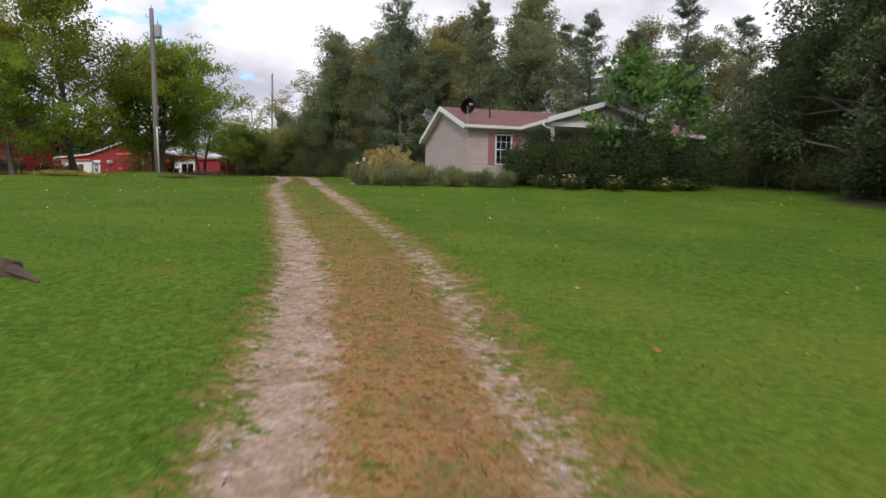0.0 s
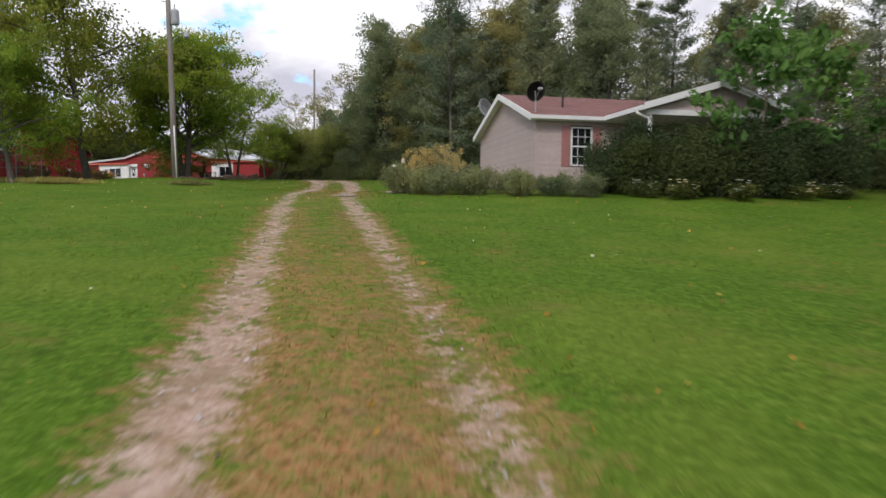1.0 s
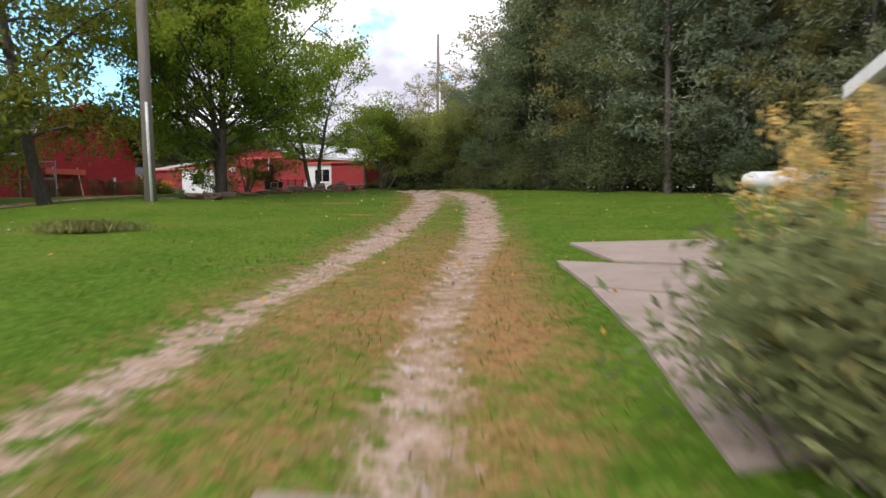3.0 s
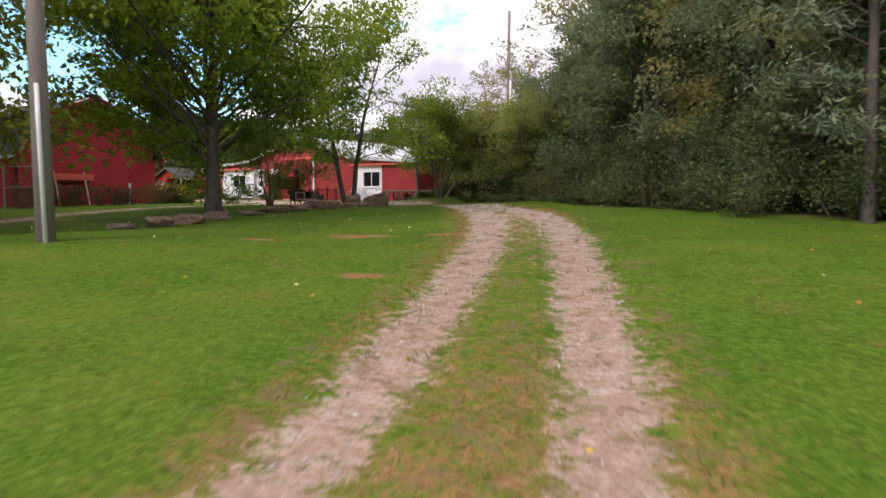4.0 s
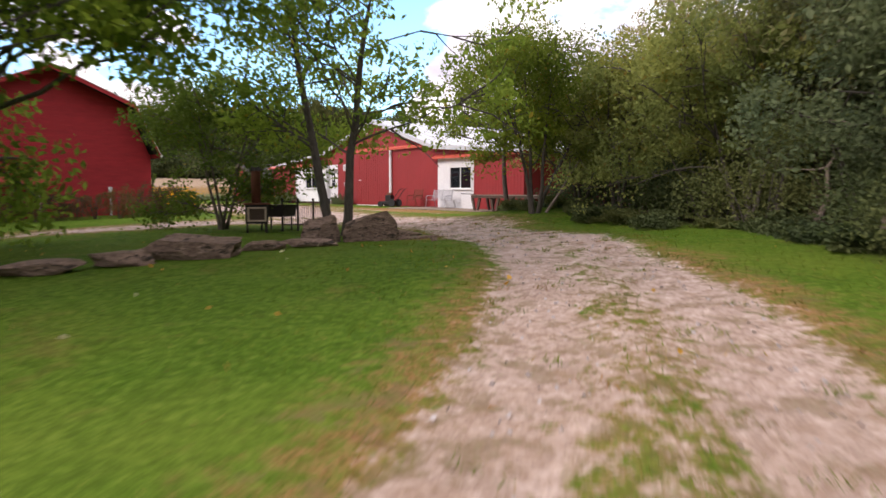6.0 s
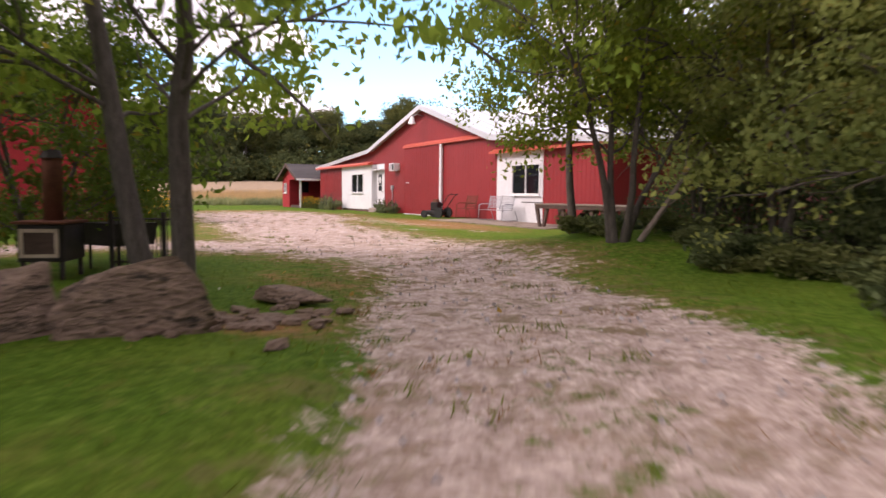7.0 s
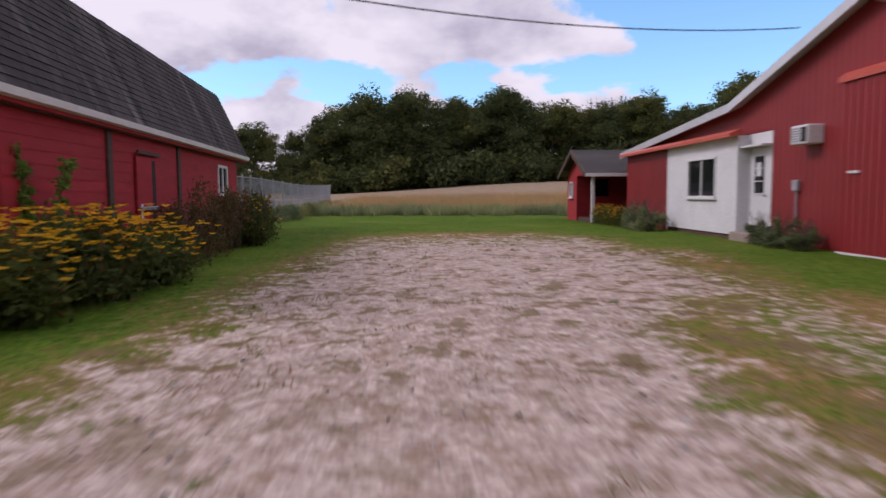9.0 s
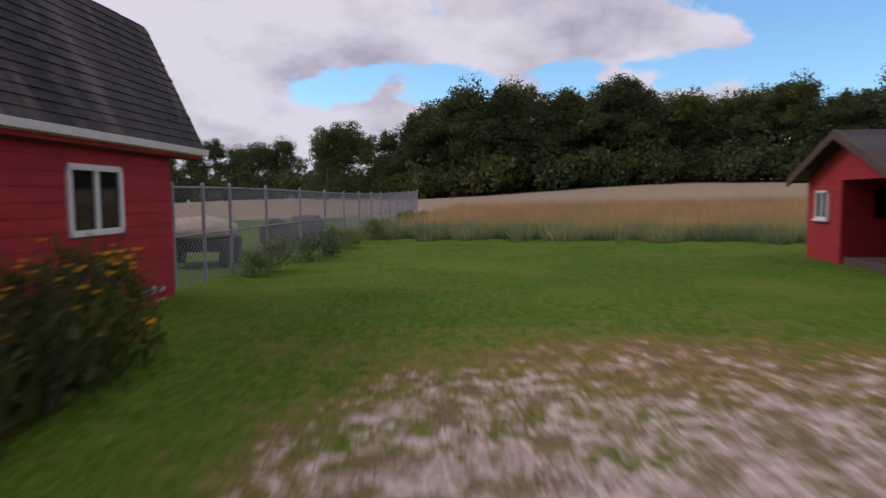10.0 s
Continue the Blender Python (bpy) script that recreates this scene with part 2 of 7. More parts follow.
M["needle"] = leaf("needle", (0.098, 0.138, 0.110), (0.255, 0.305, 0.225), (0.17, 0.10, 0.05), 0.965, 0.2)
M["leaf_edge"] = leaf("leaf_edge", (0.130, 0.160, 0.055), (0.350, 0.390, 0.130), (0.30, 0.22, 0.06), 0.96, 0.55)
# maple green darkened for small trees whose near side lies in shade
M["leaf_dimmed"] = leaf("leaf_dimmed", (0.060, 0.110, 0.020), (0.200, 0.285, 0.052), (0.30, 0.24, 0.05), 0.96, 0.4)
M["leaf_yew"] = leaf("leaf_yew", (0.022, 0.040, 0.020), (0.068, 0.098, 0.044), None, 0.9, 0.2)
M["leaf_big"] = leaf("leaf_big", (0.06, 0.145, 0.040), (0.165, 0.30, 0.090), None, 0.9, 0.45)
M["leaf_sage"] = leaf("leaf_sage", (0.11, 0.145, 0.080), (0.275, 0.315, 0.185), (0.36, 0.31, 0.16), 0.93)
M["leaf_brown"] = leaf("leaf_brown", (0.075, 0.050, 0.030), (0.20, 0.125, 0.075), (0.08, 0.11, 0.035), 0.7)
M["leaf_bed"] = leaf("leaf_bed", (0.035, 0.055, 0.020), (0.120, 0.150, 0.048), (0.18, 0.11, 0.05), 0.9)
M["petal_yellow"] = leaf("petal_yellow", (0.75, 0.34, 0.012), (0.92, 0.55, 0.03), None, 0.9, 0.3)
M["petal_white"] = leaf("petal_white", (0.60, 0.60, 0.58), (0.82, 0.82, 0.80), None, 0.9, 0.3)
M["plume"] = leaf("plume", (0.40, 0.29, 0.13), (0.68, 0.54, 0.27), None, 0.9, 0.4)
M["far_leaf"] = leaf("far_leaf", (0.035, 0.055, 0.028), (0.115, 0.140, 0.062), (0.17, 0.15, 0.04), 0.95)
M["straw"] = leaf("straw", (0.27, 0.195, 0.125), (0.44, 0.335, 0.235), None, 0.9, 0.3)
M["grass"] = leaf("grass", (0.055, 0.095, 0.010), (0.140, 0.190, 0.026), (0.30, 0.22, 0.09), 0.93, 0.4)
M["dry_grass"] = leaf("dry_grass", (0.13, 0.075, 0.028), (0.36, 0.19, 0.085), (0.12, 0.16, 0.03), 0.75, 0.35)
M["fallen"] = leaf("fallen", (0.40, 0.14, 0.03), (0.65, 0.42, 0.10), (0.75, 0.70, 0.55), 0.8, 0.3)
M["grass_pale"] = leaf("grass_pale", (0.24, 0.27, 0.10), (0.46, 0.45, 0.21), (0.36, 0.30, 0.15), 0.85, 0.4)

# ---- builders ----
def link(name, bm, material, parent=None, label="", smooth=False):
    me = bpy.data.meshes.new(name)
    bm.to_mesh(me); bm.free()
    if smooth:
        me.polygons.foreach_set("use_smooth", [True] * len(me.polygons))
    me.materials.append(material)
    ob = new(name, me)
    if parent:
        ob.parent = parent
    if label:
        ob["label"] = label
    return ob


def part(name, bm, material, parent, label="", smooth=False):
    return link(name, bm, material, parent, label, smooth)


def share(name, mesh, parent, at, label=""):
    """Another object on a mesh that exists already, at a place in the parent."""
    ob = new(name, mesh)
    ob.parent = parent
    if name in ("stem", "blade_tuft", "plume"):
        tagged(ob, kind="stuff")
    ob.matrix_basis = at if isinstance(at, Matrix) else Matrix.Translation(at)
    if label:
        ob["label"] = label
    return ob


def thing(name, at, label, category, group="", kind=""):
    """The Empty at a thing's base."""
    ob = new(name)
    ob.empty_display_size = 0.2
    ob.matrix_basis = at if isinstance(at, Matrix) else Matrix.Translation(at)
    return tagged(ob, label, category, group, kind)


def box(x0, y0, z0, x1, y1, z1, bevel=0.0, bm=None):
    bm2 = bmesh.new()
    bmesh.ops.create_cube(bm2, size=1)
    bmesh.ops.transform(bm2, matrix=Matrix.LocRotScale(((x0 + x1) / 2, (y0 + y1) / 2, (z0 + z1) / 2), None, (abs(x1 - x0), abs(y1 - y0), abs(z1 - z0))), verts=bm2.verts)
    if bevel:
        bmesh.ops.bevel(bm2, geom=bm2.edges[:], offset=bevel, segments=1, affect="EDGES", clamp_overlap=True)
    return merge(bm, bm2)


def merge(bm, bm2):
    if bm is None:
        return bm2
    me = bpy.data.meshes.new("tmp")
    bm2.to_mesh(me); bm2.free()
    bm.from_mesh(me)
    bpy.data.meshes.remove(me)
    return bm


def turned(bm, m):
    bmesh.ops.transform(bm, matrix=m, verts=bm.verts)
    return bm


def prism(profile, depth, axis="y", bm=None):
    """A closed outline in two axes drawn out along the third. axis y: outline in x, z; axis x: outline in y, z; axis z: outline in x, y."""
    b = bmesh.new()
    put = {"y": lambda p, d: (p[0], d, p[1]), "x": lambda p, d: (d, p[0], p[1]), "z": lambda p, d: (p[0], p[1], d)}[axis]
    a = [b.verts.new(put(p, depth[0])) for p in profile]
    c = [b.verts.new(put(p, depth[1])) for p in profile]
    b.faces.new(a); b.faces.new(c[::-1])
    for i in range(len(a)):
        j = (i + 1) % len(a)
        b.faces.new((a[j], a[i], c[i], c[j]))
    bmesh.ops.recalc_face_normals(b, faces=b.faces)
    return merge(bm, b)


def tube(points, radii, sides=6, bm=None, caps=True):
    """A round bar along points."""
    b = bmesh.new()
    pts = [Vector(p) for p in points]
    if isinstance(radii, (int, float)):
        radii = [radii] * len(pts)
    rings = []
    for i, p in enumerate(pts):
        d = (pts[min(i + 1, len(pts) - 1)] - pts[max(i - 1, 0)]).normalized()
        s = d.cross(Vector((0, 0, 1)) if abs(d.z) < 0.9 else Vector((1, 0, 0))).normalized()
        t = d.cross(s)
        rings.append([b.verts.new(p + (s * math.cos(k * math.tau / sides) + t * math.sin(k * math.tau / sides)) * radii[i]) for k in range(sides)])
    for r0, r1 in zip(rings, rings[1:]):
        for k in range(sides):
            b.faces.new((r0[k], r0[(k + 1) % sides], r1[(k + 1) % sides], r1[k]))
    if caps:
        b.faces.new(rings[0][::-1]); b.faces.new(rings[-1])
    bmesh.ops.recalc_face_normals(b, faces=b.faces)
    return merge(bm, b)


def mesh_of(name, verts, faces, material, smooth=False):
    """A mesh from numpy arrays of corners and of triangles or quads."""
    verts, faces = np.asarray(verts, np.float32), np.asarray(faces, np.int32)
    k = faces.shape[1]
    me = bpy.data.meshes.new(name)
    me.vertices.add(len(verts)); me.vertices.foreach_set("co", verts.ravel())
    me.loops.add(faces.size); me.loops.foreach_set("vertex_index", faces.ravel())
    me.polygons.add(len(faces)); me.polygons.foreach_set("loop_start", np.arange(0, faces.size, k, dtype=np.int32))
    me.update(calc_edges=True)
    if smooth:
        me.polygons.foreach_set("use_smooth", np.ones(len(faces), bool))
    me.materials.append(material)
    return me


def terrain(x, y):
    """The height of the ground: a hill that flattens towards the yard, a terrace behind the rocks, a field that climbs to the west."""
    x, y = np.asarray(x, float), np.asarray(y, float)
    p = np.clip(y * math.cos(0.366) - x * math.sin(0.366), -40, 98)
    z = -4.509 + 39.935 * np.tanh((p + 30.39) / 154.44) - 0.138 * p
    knoll = lambda cx, cy, s, a: a * np.exp(-((x - cx) ** 2 + (y - cy) ** 2) / (2 * s * s))
    z = z + knoll(-7, 36, 6, 0.33) + knoll(-2, 25.5, 6, -0.32) + knoll(-24.5, 46, 6, -0.3) + knoll(-84, 57, 7, 0.15) + knoll(-38.2, 44.0, 3.2, 0.3) + knoll(-20.5, 41.5, 4.5, -0.22) + knoll(-47.6, 70.2, 2.2, 0.5)
    s = np.clip((-x - 39.5 + 0.25 * (y - 50)) / 6, 0, 1)
    s = s * s * (3 - 2 * s)
    z = z - 0.2 * (1 - s) * np.exp(-((x + 36) ** 2 + (y - 49) ** 2) / 60) + 0.3 * s * np.exp(-((x + 47.5) ** 2 + (y - 53) ** 2) / 90)
    d = np.clip((-x - 98) / 120, 0, 1)
    n = np.clip((y - 40) / 55, 0, 1)
    z = z + 4.9 * d * d * (3 - 2 * d) * (0.33 + 0.6 * n * n * (3 - 2 * n))
    e = np.clip((x + 46.5) / 8, 0, 1)
    return z - 0.1 + 0.35 * e * e * (3 - 2 * e)


def ground_z(x, y):
    return float(terrain(x, y))


def tri_points(rng, n, centre, radius):
    """Random points inside an ellipsoid, denser towards its skin."""
    d = rng.normal(size=(n, 3)); d /= np.linalg.norm(d, axis=1)[:, None]
    return np.asarray(centre) + d * (rng.random(n) ** 0.45)[:, None] * np.asarray(radius)


def leaf_cards(rng, at, size, droop=0.3, slim=0.55, up=None):
    """Leaves: folded diamonds of four corners, turned every way, at the given places. Returns corners and triangles."""
    n = len(at)
    d = rng.normal(size=(n, 3)); d[:, 2] -= droop
    if up is not None:
        d = d * 0.35 + np.asarray(up)
    d /= np.linalg.norm(d, axis=1)[:, None]
    r = rng.normal(size=(n, 3))
    s = np.cross(d, r); s /= np.linalg.norm(s, axis=1)[:, None] + 1e-9
    nn = np.cross(d, s)
    L = (size * rng.uniform(0.6, 1.3, n))[:, None]
    v = np.stack([at - d * L * 0.5, at + s * L * slim * 0.5 + nn * L * 0.12, at + d * L * 0.5, at - s * L * slim * 0.5 + nn * L * 0.12], 1).reshape(-1, 3)
    i = np.arange(n)[:, None] * 4
    f = np.concatenate([i + np.array([[0, 1, 2]]), i + np.array([[0, 2, 3]])])
    return v, f


def limbs_mesh(name, limbs, material, sides=6):
    """One mesh of tapered round limbs: each a row of points with a radius."""
    V, F, off = [], [], 0
    ang = np.arange(sides) * math.tau / sides
    for pts, rad in limbs:
        pts, rad = np.asarray(pts, float), np.asarray(rad, float)
        d = np.gradient(pts, axis=0); d /= np.linalg.norm(d, axis=1)[:, None] + 1e-9
        ref = np.where(np.abs(d[:, 2:3]) < 0.9, np.array([[0, 0, 1.0]]), np.array([[1.0, 0, 0]]))
        s = np.cross(d, ref); s /= np.linalg.norm(s, axis=1)[:, None]
        t = np.cross(d, s)
        ring = pts[:, None] + (s[:, None] * np.cos(ang)[None, :, None] + t[:, None] * np.sin(ang)[None, :, None]) * rad[:, None, None]
        V.append(ring.reshape(-1, 3))
        k = np.arange(sides)
        for a in range(len(pts) - 1):
            F.append(np.stack([off + a * sides + k, off + a * sides + (k + 1) % sides, off + (a + 1) * sides + (k + 1) % sides, off + (a + 1) * sides + k], 1))
        off += len(pts) * sides
    return mesh_of(name, np.concatenate(V), np.concatenate(F), material, True)


def bend(rng, start, way, length, n=6, wander=0.12, lift=0.0):
    """A wandering row of points."""
    p, d = np.array(start, float), np.array(way, float) / np.linalg.norm(way)
    out = [p.copy()]
    for _ in range(n):
        d = d + rng.normal(size=3) * wander + np.array([0, 0, lift])
        d /= np.linalg.norm(d)
        p = p + d * length / n
        out.append(p.copy())
    return np.array(out)

# ---- trees ----
def broad_tree(seed, height, girth, spread, bare=0.25, limbs=14, clumps=90, leaves=90, leaf_size=0.16, clump_r=0.7, lean=(0, 0), stems=1, droop=0.3, top=0.45, twigs=2, ways=None, limb_k=0.42, lift=0.0):
    """A broad-leaved tree: wandering stems, limbs and twigs, leaf clumps along the outer limbs. Returns the mesh pieces."""
    rng = np.random.default_rng(seed)
    L, tips = [], []
    for s in range(stems):
        a = rng.uniform(0, math.tau)
        off = np.array([math.cos(a), math.sin(a), 0]) * (0.0 if stems == 1 else girth * 1.6)
        way = np.array([lean[0], lean[1], 1.0]) + (off * 0.9 / max(girth, 0.05) * 0.16 if stems > 1 else 0)
        if ways:
            off, way = np.array(ways[s][0]), np.array(ways[s][1])
        trunk = bend(rng, off + np.array([0, 0, -0.15]), way, height * rng.uniform(0.82, 0.95), 10, 0.07)
        rad = girth * np.linspace(1.0, 0.12, 11) ** 0.9
        rad[0] *= 1.35
        L.append((trunk, rad))
        for i in range(max(3, limbs // stems)):
            f = rng.uniform(bare, 0.97)
            k = f * 10
            base = trunk[int(k)] + (trunk[min(10, int(k) + 1)] - trunk[int(k)]) * (k - int(k))
            a = i * 2.4 + rng.uniform(-0.5, 0.5)
            reach = spread * (1 - abs(f - top) / (1.15 - top if f > top else 1.3 * top + 0.5)) * rng.uniform(0.65, 1.05)
            rise = 0.25 + lift + 0.9 * f * rng.uniform(0.5, 1.2)
            limb = bend(rng, base, (math.cos(a), math.sin(a), rise), max(reach, 0.5) * 1.15, 6, 0.14, -0.015)
            L.append((limb, max(0.018, girth * limb_k * (1 - f * 0.6)) * np.linspace(1, 0.2, 7)))
            tips += [limb[j] + rng.normal(size=3) * 0.25 for j in (3, 4, 5, 6)]
            for _ in range(twigs):
                j = rng.integers(2, 6)
                tw = bend(rng, limb[j], limb[min(6, j + 1)] - limb[j] + rng.normal(size=3) * 0.5 * reach / 6, reach * 0.45, 4, 0.2, -0.02)
                L.append((tw, np.linspace(0.035, 0.008, 5) * (0.5 + girth * 2)))
                tips += [tw[2], tw[3], tw[4]]
    tips = np.array(tips)
    pick = tips[rng.integers(0, len(tips), clumps)] + rng.normal(size=(clumps, 3)) * clump_r * 0.5
    pts = np.concatenate([tri_points(rng, max(6, int(leaves * rng.uniform(0.4, 1.5))), c, np.array([1, 1, 0.6]) * clump_r * rng.uniform(0.6, 1.35)) for c in pick])
    return L, leaf_cards(rng, pts, leaf_size, droop)


def pine_tree(seed, height, girth, spread, bare=0.25, whorls=15, leaves=60, leaf_size=0.3, dead=6):
    """A pine: straight trunk, level whorls of limbs with tufts of needles, dead limbs low on the trunk."""
    rng = np.random.default_rng(seed)
    trunk = bend(rng, (0, 0, -0.15), (0, 0, 1), height, 10, 0.015)
    L, P = [(trunk, girth * np.linspace(1, 0.06, 11))], []
    for w in range(whorls):
        f0 = bare + (0.99 - bare) * w / (whorls - 1)
        for b in range(5):
            f = min(0.99, max(bare, f0 + rng.uniform(-0.05, 0.05)))
            z = f * height
            reach = spread * (1 - f) ** 0.65 / (1 - bare) ** 0.65 * rng.uniform(0.55, 1.15) + 0.75
            a = b * math.tau / 5 + w * 0.7 + rng.uniform(-0.35, 0.35)
            r = reach * rng.uniform(0.6, 1.1)
            base = trunk[min(10, int(f * 10))] * np.array([1, 1, 0]) + np.array([0, 0, z])
            limb = bend(rng, base, (math.cos(a), math.sin(a), 0.12 + 0.45 * f), r, 5, 0.08, 0.03)
            L.append((limb, max(0.014, girth * 0.16) * np.linspace(1, 0.25, 6)))
            for j in range(2, 6):
                P.append(tri_points(rng, leaves // 4, limb[j], np.array([0.55, 0.55, 0.34]) * (0.4 + 0.34 * r)))
    for _ in range(dead):
        a, z = rng.uniform(0, math.tau), rng.uniform(0.08, bare) * height
        L.append((bend(rng, (0, 0, z), (math.cos(a), math.sin(a), -0.05), spread * rng.uniform(0.3, 0.7), 5, 0.12), np.linspace(0.035, 0.008, 6)))
    return L, leaf_cards(rng, np.concatenate(P), leaf_size, -0.2, 0.16)


def tree_meshes(kind, bark_m, leaf_m, **kw):
    L, (v, f) = (pine_tree if kind == "pine" else broad_tree)(**kw)
    return limbs_mesh("trunk", L, bark_m, 6), mesh_of("crown", v, f, leaf_m)


def plant_tree(meshes, x, y, label, scale=1.0, turn=0.0, group="", name="tree", dz=0.0, category="tree"):
    ob = thing(name, Matrix.LocRotScale((x, y, ground_z(x, y) + dz), Euler((0, 0, turn)), (scale,) * 3), label, category, group)
    for nm, me in zip(("trunk", "crown"), meshes):
        share(nm, me, ob, (0, 0, 0))
    return ob


def shrub_mesh(seed, blobs, leaves, leaf_size, mat, slim=0.5, droop=0.0):
    """Foliage of a shrub: leaves within several rounded, uneven masses (x, y, z, rx, ry, rz)."""
    rng = np.random.default_rng(seed)
    vol = np.array([b[3] * b[4] * b[5] for b in blobs]) ** 0.67
    P = []
    for b, w in zip(blobs, vol / vol.sum()):
        n = int(leaves * w)
        sub = tri_points(rng, max(4, n // 40), b[:3], np.array(b[3:]) * 0.85)
        c = sub[rng.integers(0, len(sub), n)]
        P.append(c + rng.normal(size=(n, 3)) * np.array(b[3:]) * 0.2)
    P = np.concatenate(P)
    P[:, 2] = np.maximum(P[:, 2], 0.02)
    v, f = leaf_cards(rng, P, leaf_size, droop, slim)
    return mesh_of("foliage", v, f, mat)


def stems_mesh(seed, n, spread, height, mat, r=0.02):
    rng = np.random.default_rng(seed)
    L = []
    for _ in range(n):
        a, d = rng.uniform(0, math.tau), rng.random()
        L.append((bend(rng, (math.cos(a) * spread * 0.3 * d, math.sin(a) * spread * 0.3 * d, -0.1), (math.cos(a) * d * spread / height, math.sin(a) * d * spread / height, 1), height, 5, 0.1), r * np.linspace(1, 0.3, 6)))
    return limbs_mesh("stems", L, mat, 5)

# ---- ground ----
# (x, y, half the distance between the ruts, half a rut's width, how bare the middle is, 0 to 1)
DRIVE_KEYS = [(3.0, -8, 0.95, 0.46, 0.05), (-0.9, 0.6, 0.95, 0.46, 0.05), (-4.27, 7.7, 0.96, 0.44, 0.05), (-6.7, 12.5, 1.06, 0.42, 0.03), (-10.5, 18.6, 1.1, 0.32, 0.0), (-13.8, 23.7, 1.08, 0.3, 0.0),
              (-16.9, 28.5, 1.06, 0.3, 0.0), (-19.6, 33.0, 1.06, 0.3, 0.0), (-22.6, 38.4, 1.05, 0.36, 0.0), (-24.9, 42.8, 1.14, 0.52, 0.08), (-26.5, 45.6, 1.12, 0.56, 0.12), (-28.3, 48.7, 1.08, 0.58, 0.34), (-30.8, 52.8, 1.04, 0.6, 0.55), (-33.0, 55.8, 1.0, 0.62, 0.68),
              (-35.6, 58.75, 0.92, 0.66, 0.75), (-38.67, 61.25, 0.8, 0.6, 0.9), (-41.5, 63.2, 0.9, 0.75, 1.0), (-43.9, 64.2, 0.9, 0.7, 1.0), (-47.4, 65.65, 0.7, 0.55, 1.0)]


def smooth_line(keys, n):
    """Points between the keys on a curve without corners."""
    k = np.array(keys)
    out = []
    for i in range(len(k) - 1):
        a, b, c, d = k[max(0, i - 1)], k[i], k[i + 1], k[min(len(k) - 1, i + 2)]
        for t in np.arange(n) / n:
            out.append(0.5 * (2 * b + (c - a) * t + (2 * a - 5 * b + 4 * c - d) * t * t + (3 * b - a - 3 * c + d) * t ** 3))
    return [tuple(r) for r in out] + [tuple(k[-1])]


DRIVE = smooth_line(DRIVE_KEYS, 4)
# gravel yard: stretches (x0, y0, x1, y1, radius)
YARD = [(-43.4, 64.0, -47.4, 65.65, 1.15), (-47.4, 65.65, -51, 65.9, 1.75), (-51, 65.9, -54, 66.0, 2.4), (-54, 65.9, -60, 66.2, 2.5), (-60, 66.4, -66, 67.4, 2.8), (-66, 67.4, -75.0, 68.0, 3.4), (-52.5, 64.4, -56.0, 60.7, 1.6), (-56.0, 60.7, -53.8, 55.5, 1.5), (-53.6, 55.5, -51.3, 50.0, 0.9), (-51.3, 50.0, -46.5, 41.0, 0.8), (-66, 70.0, -71, 70.9, 1.4)]


def seg(px, py, x0, y0, x1, y1):
    """How far along a stretch each point lies, 0 to 1, and its distance to one side."""
    dx, dy = x1 - x0, y1 - y0
    t = np.clip(((px - x0) * dx + (py - y0) * dy) / (dx * dx + dy * dy), 0, 1)
    ex, ey = px - x0 - t * dx, py - y0 - t * dy
    return t, np.hypot(ex, ey), np.sign(dx * ey - dy * ex)


def drive_masks(px, py):
    near = np.full(px.shape, 1e9); rut = np.full(px.shape, -9.0); mid = np.zeros(px.shape); hand = np.ones(px.shape)
    for a, b in zip(DRIVE, DRIVE[1:]):
        t, d, side = seg(px, py, a[0], a[1], b[0], b[1])
        g, w, m = (a[i] + (b[i] - a[i]) * t for i in (2, 3, 4))
        k = d < near
        near = np.where(k, d, near)
        hand = np.where(k, side, hand)
        rut = np.where(k, w - np.abs(d - g), rut)
        mid = np.where(k, np.where(d < g, m, 0), mid)
    yard = np.full(px.shape, -9.0)
    for x0, y0, x1, y1, r in YARD:
        _, d, _ = seg(px, py, x0, y0, x1, y1)
        yard = np.maximum(yard, r - d)
    return near, rut - np.where((hand < 0) & (py < 24), 0.2 * np.clip((24 - py) / 8, 0, 1), 0.0), mid, yard


def spaced(lo, hi, step, far_lo, far_hi):
    inner = np.arange(lo, hi, step)
    a, b, s = [lo], [inner[-1]], step
    while a[0] > far_lo:
        s *= 1.18; a.insert(0, a[0] - s)
    s = step
    while b[-1] < far_hi:
        s *= 1.18; b.append(b[-1] + s)
    return np.concatenate([a[:-1], inner, b[1:]])


gx, gy = spaced(-102, 12, 0.3, -900, 700), spaced(-2, 80, 0.3, -600, 800)
GX, GY = np.meshgrid(gx, gy)
near, rut, mid, yard = drive_masks(GX, GY)
GZ = terrain(GX, GY)
rng = np.random.default_rng(4)
wob = np.sin(GX * 1.9 + np.sin(GY * 1.3) * 2) * np.sin(GY * 2.3 + np.sin(GX * 0.9) * 2)
GZ = GZ + 0.018 * wob * (np.hypot(GX + 40, GY - 45) < 90) - 0.05 * np.clip(rut / 0.3 + 0.6, 0, 1) - 0.03 * np.clip(yard / 0.8, 0, 1)
ny, nx = GX.shape
idx = np.arange(nx * ny).reshape(ny, nx)
quads = np.stack([idx[:-1, :-1].ravel(), idx[:-1, 1:].ravel(), idx[1:, 1:].ravel(), idx[1:, :-1].ravel()], 1)

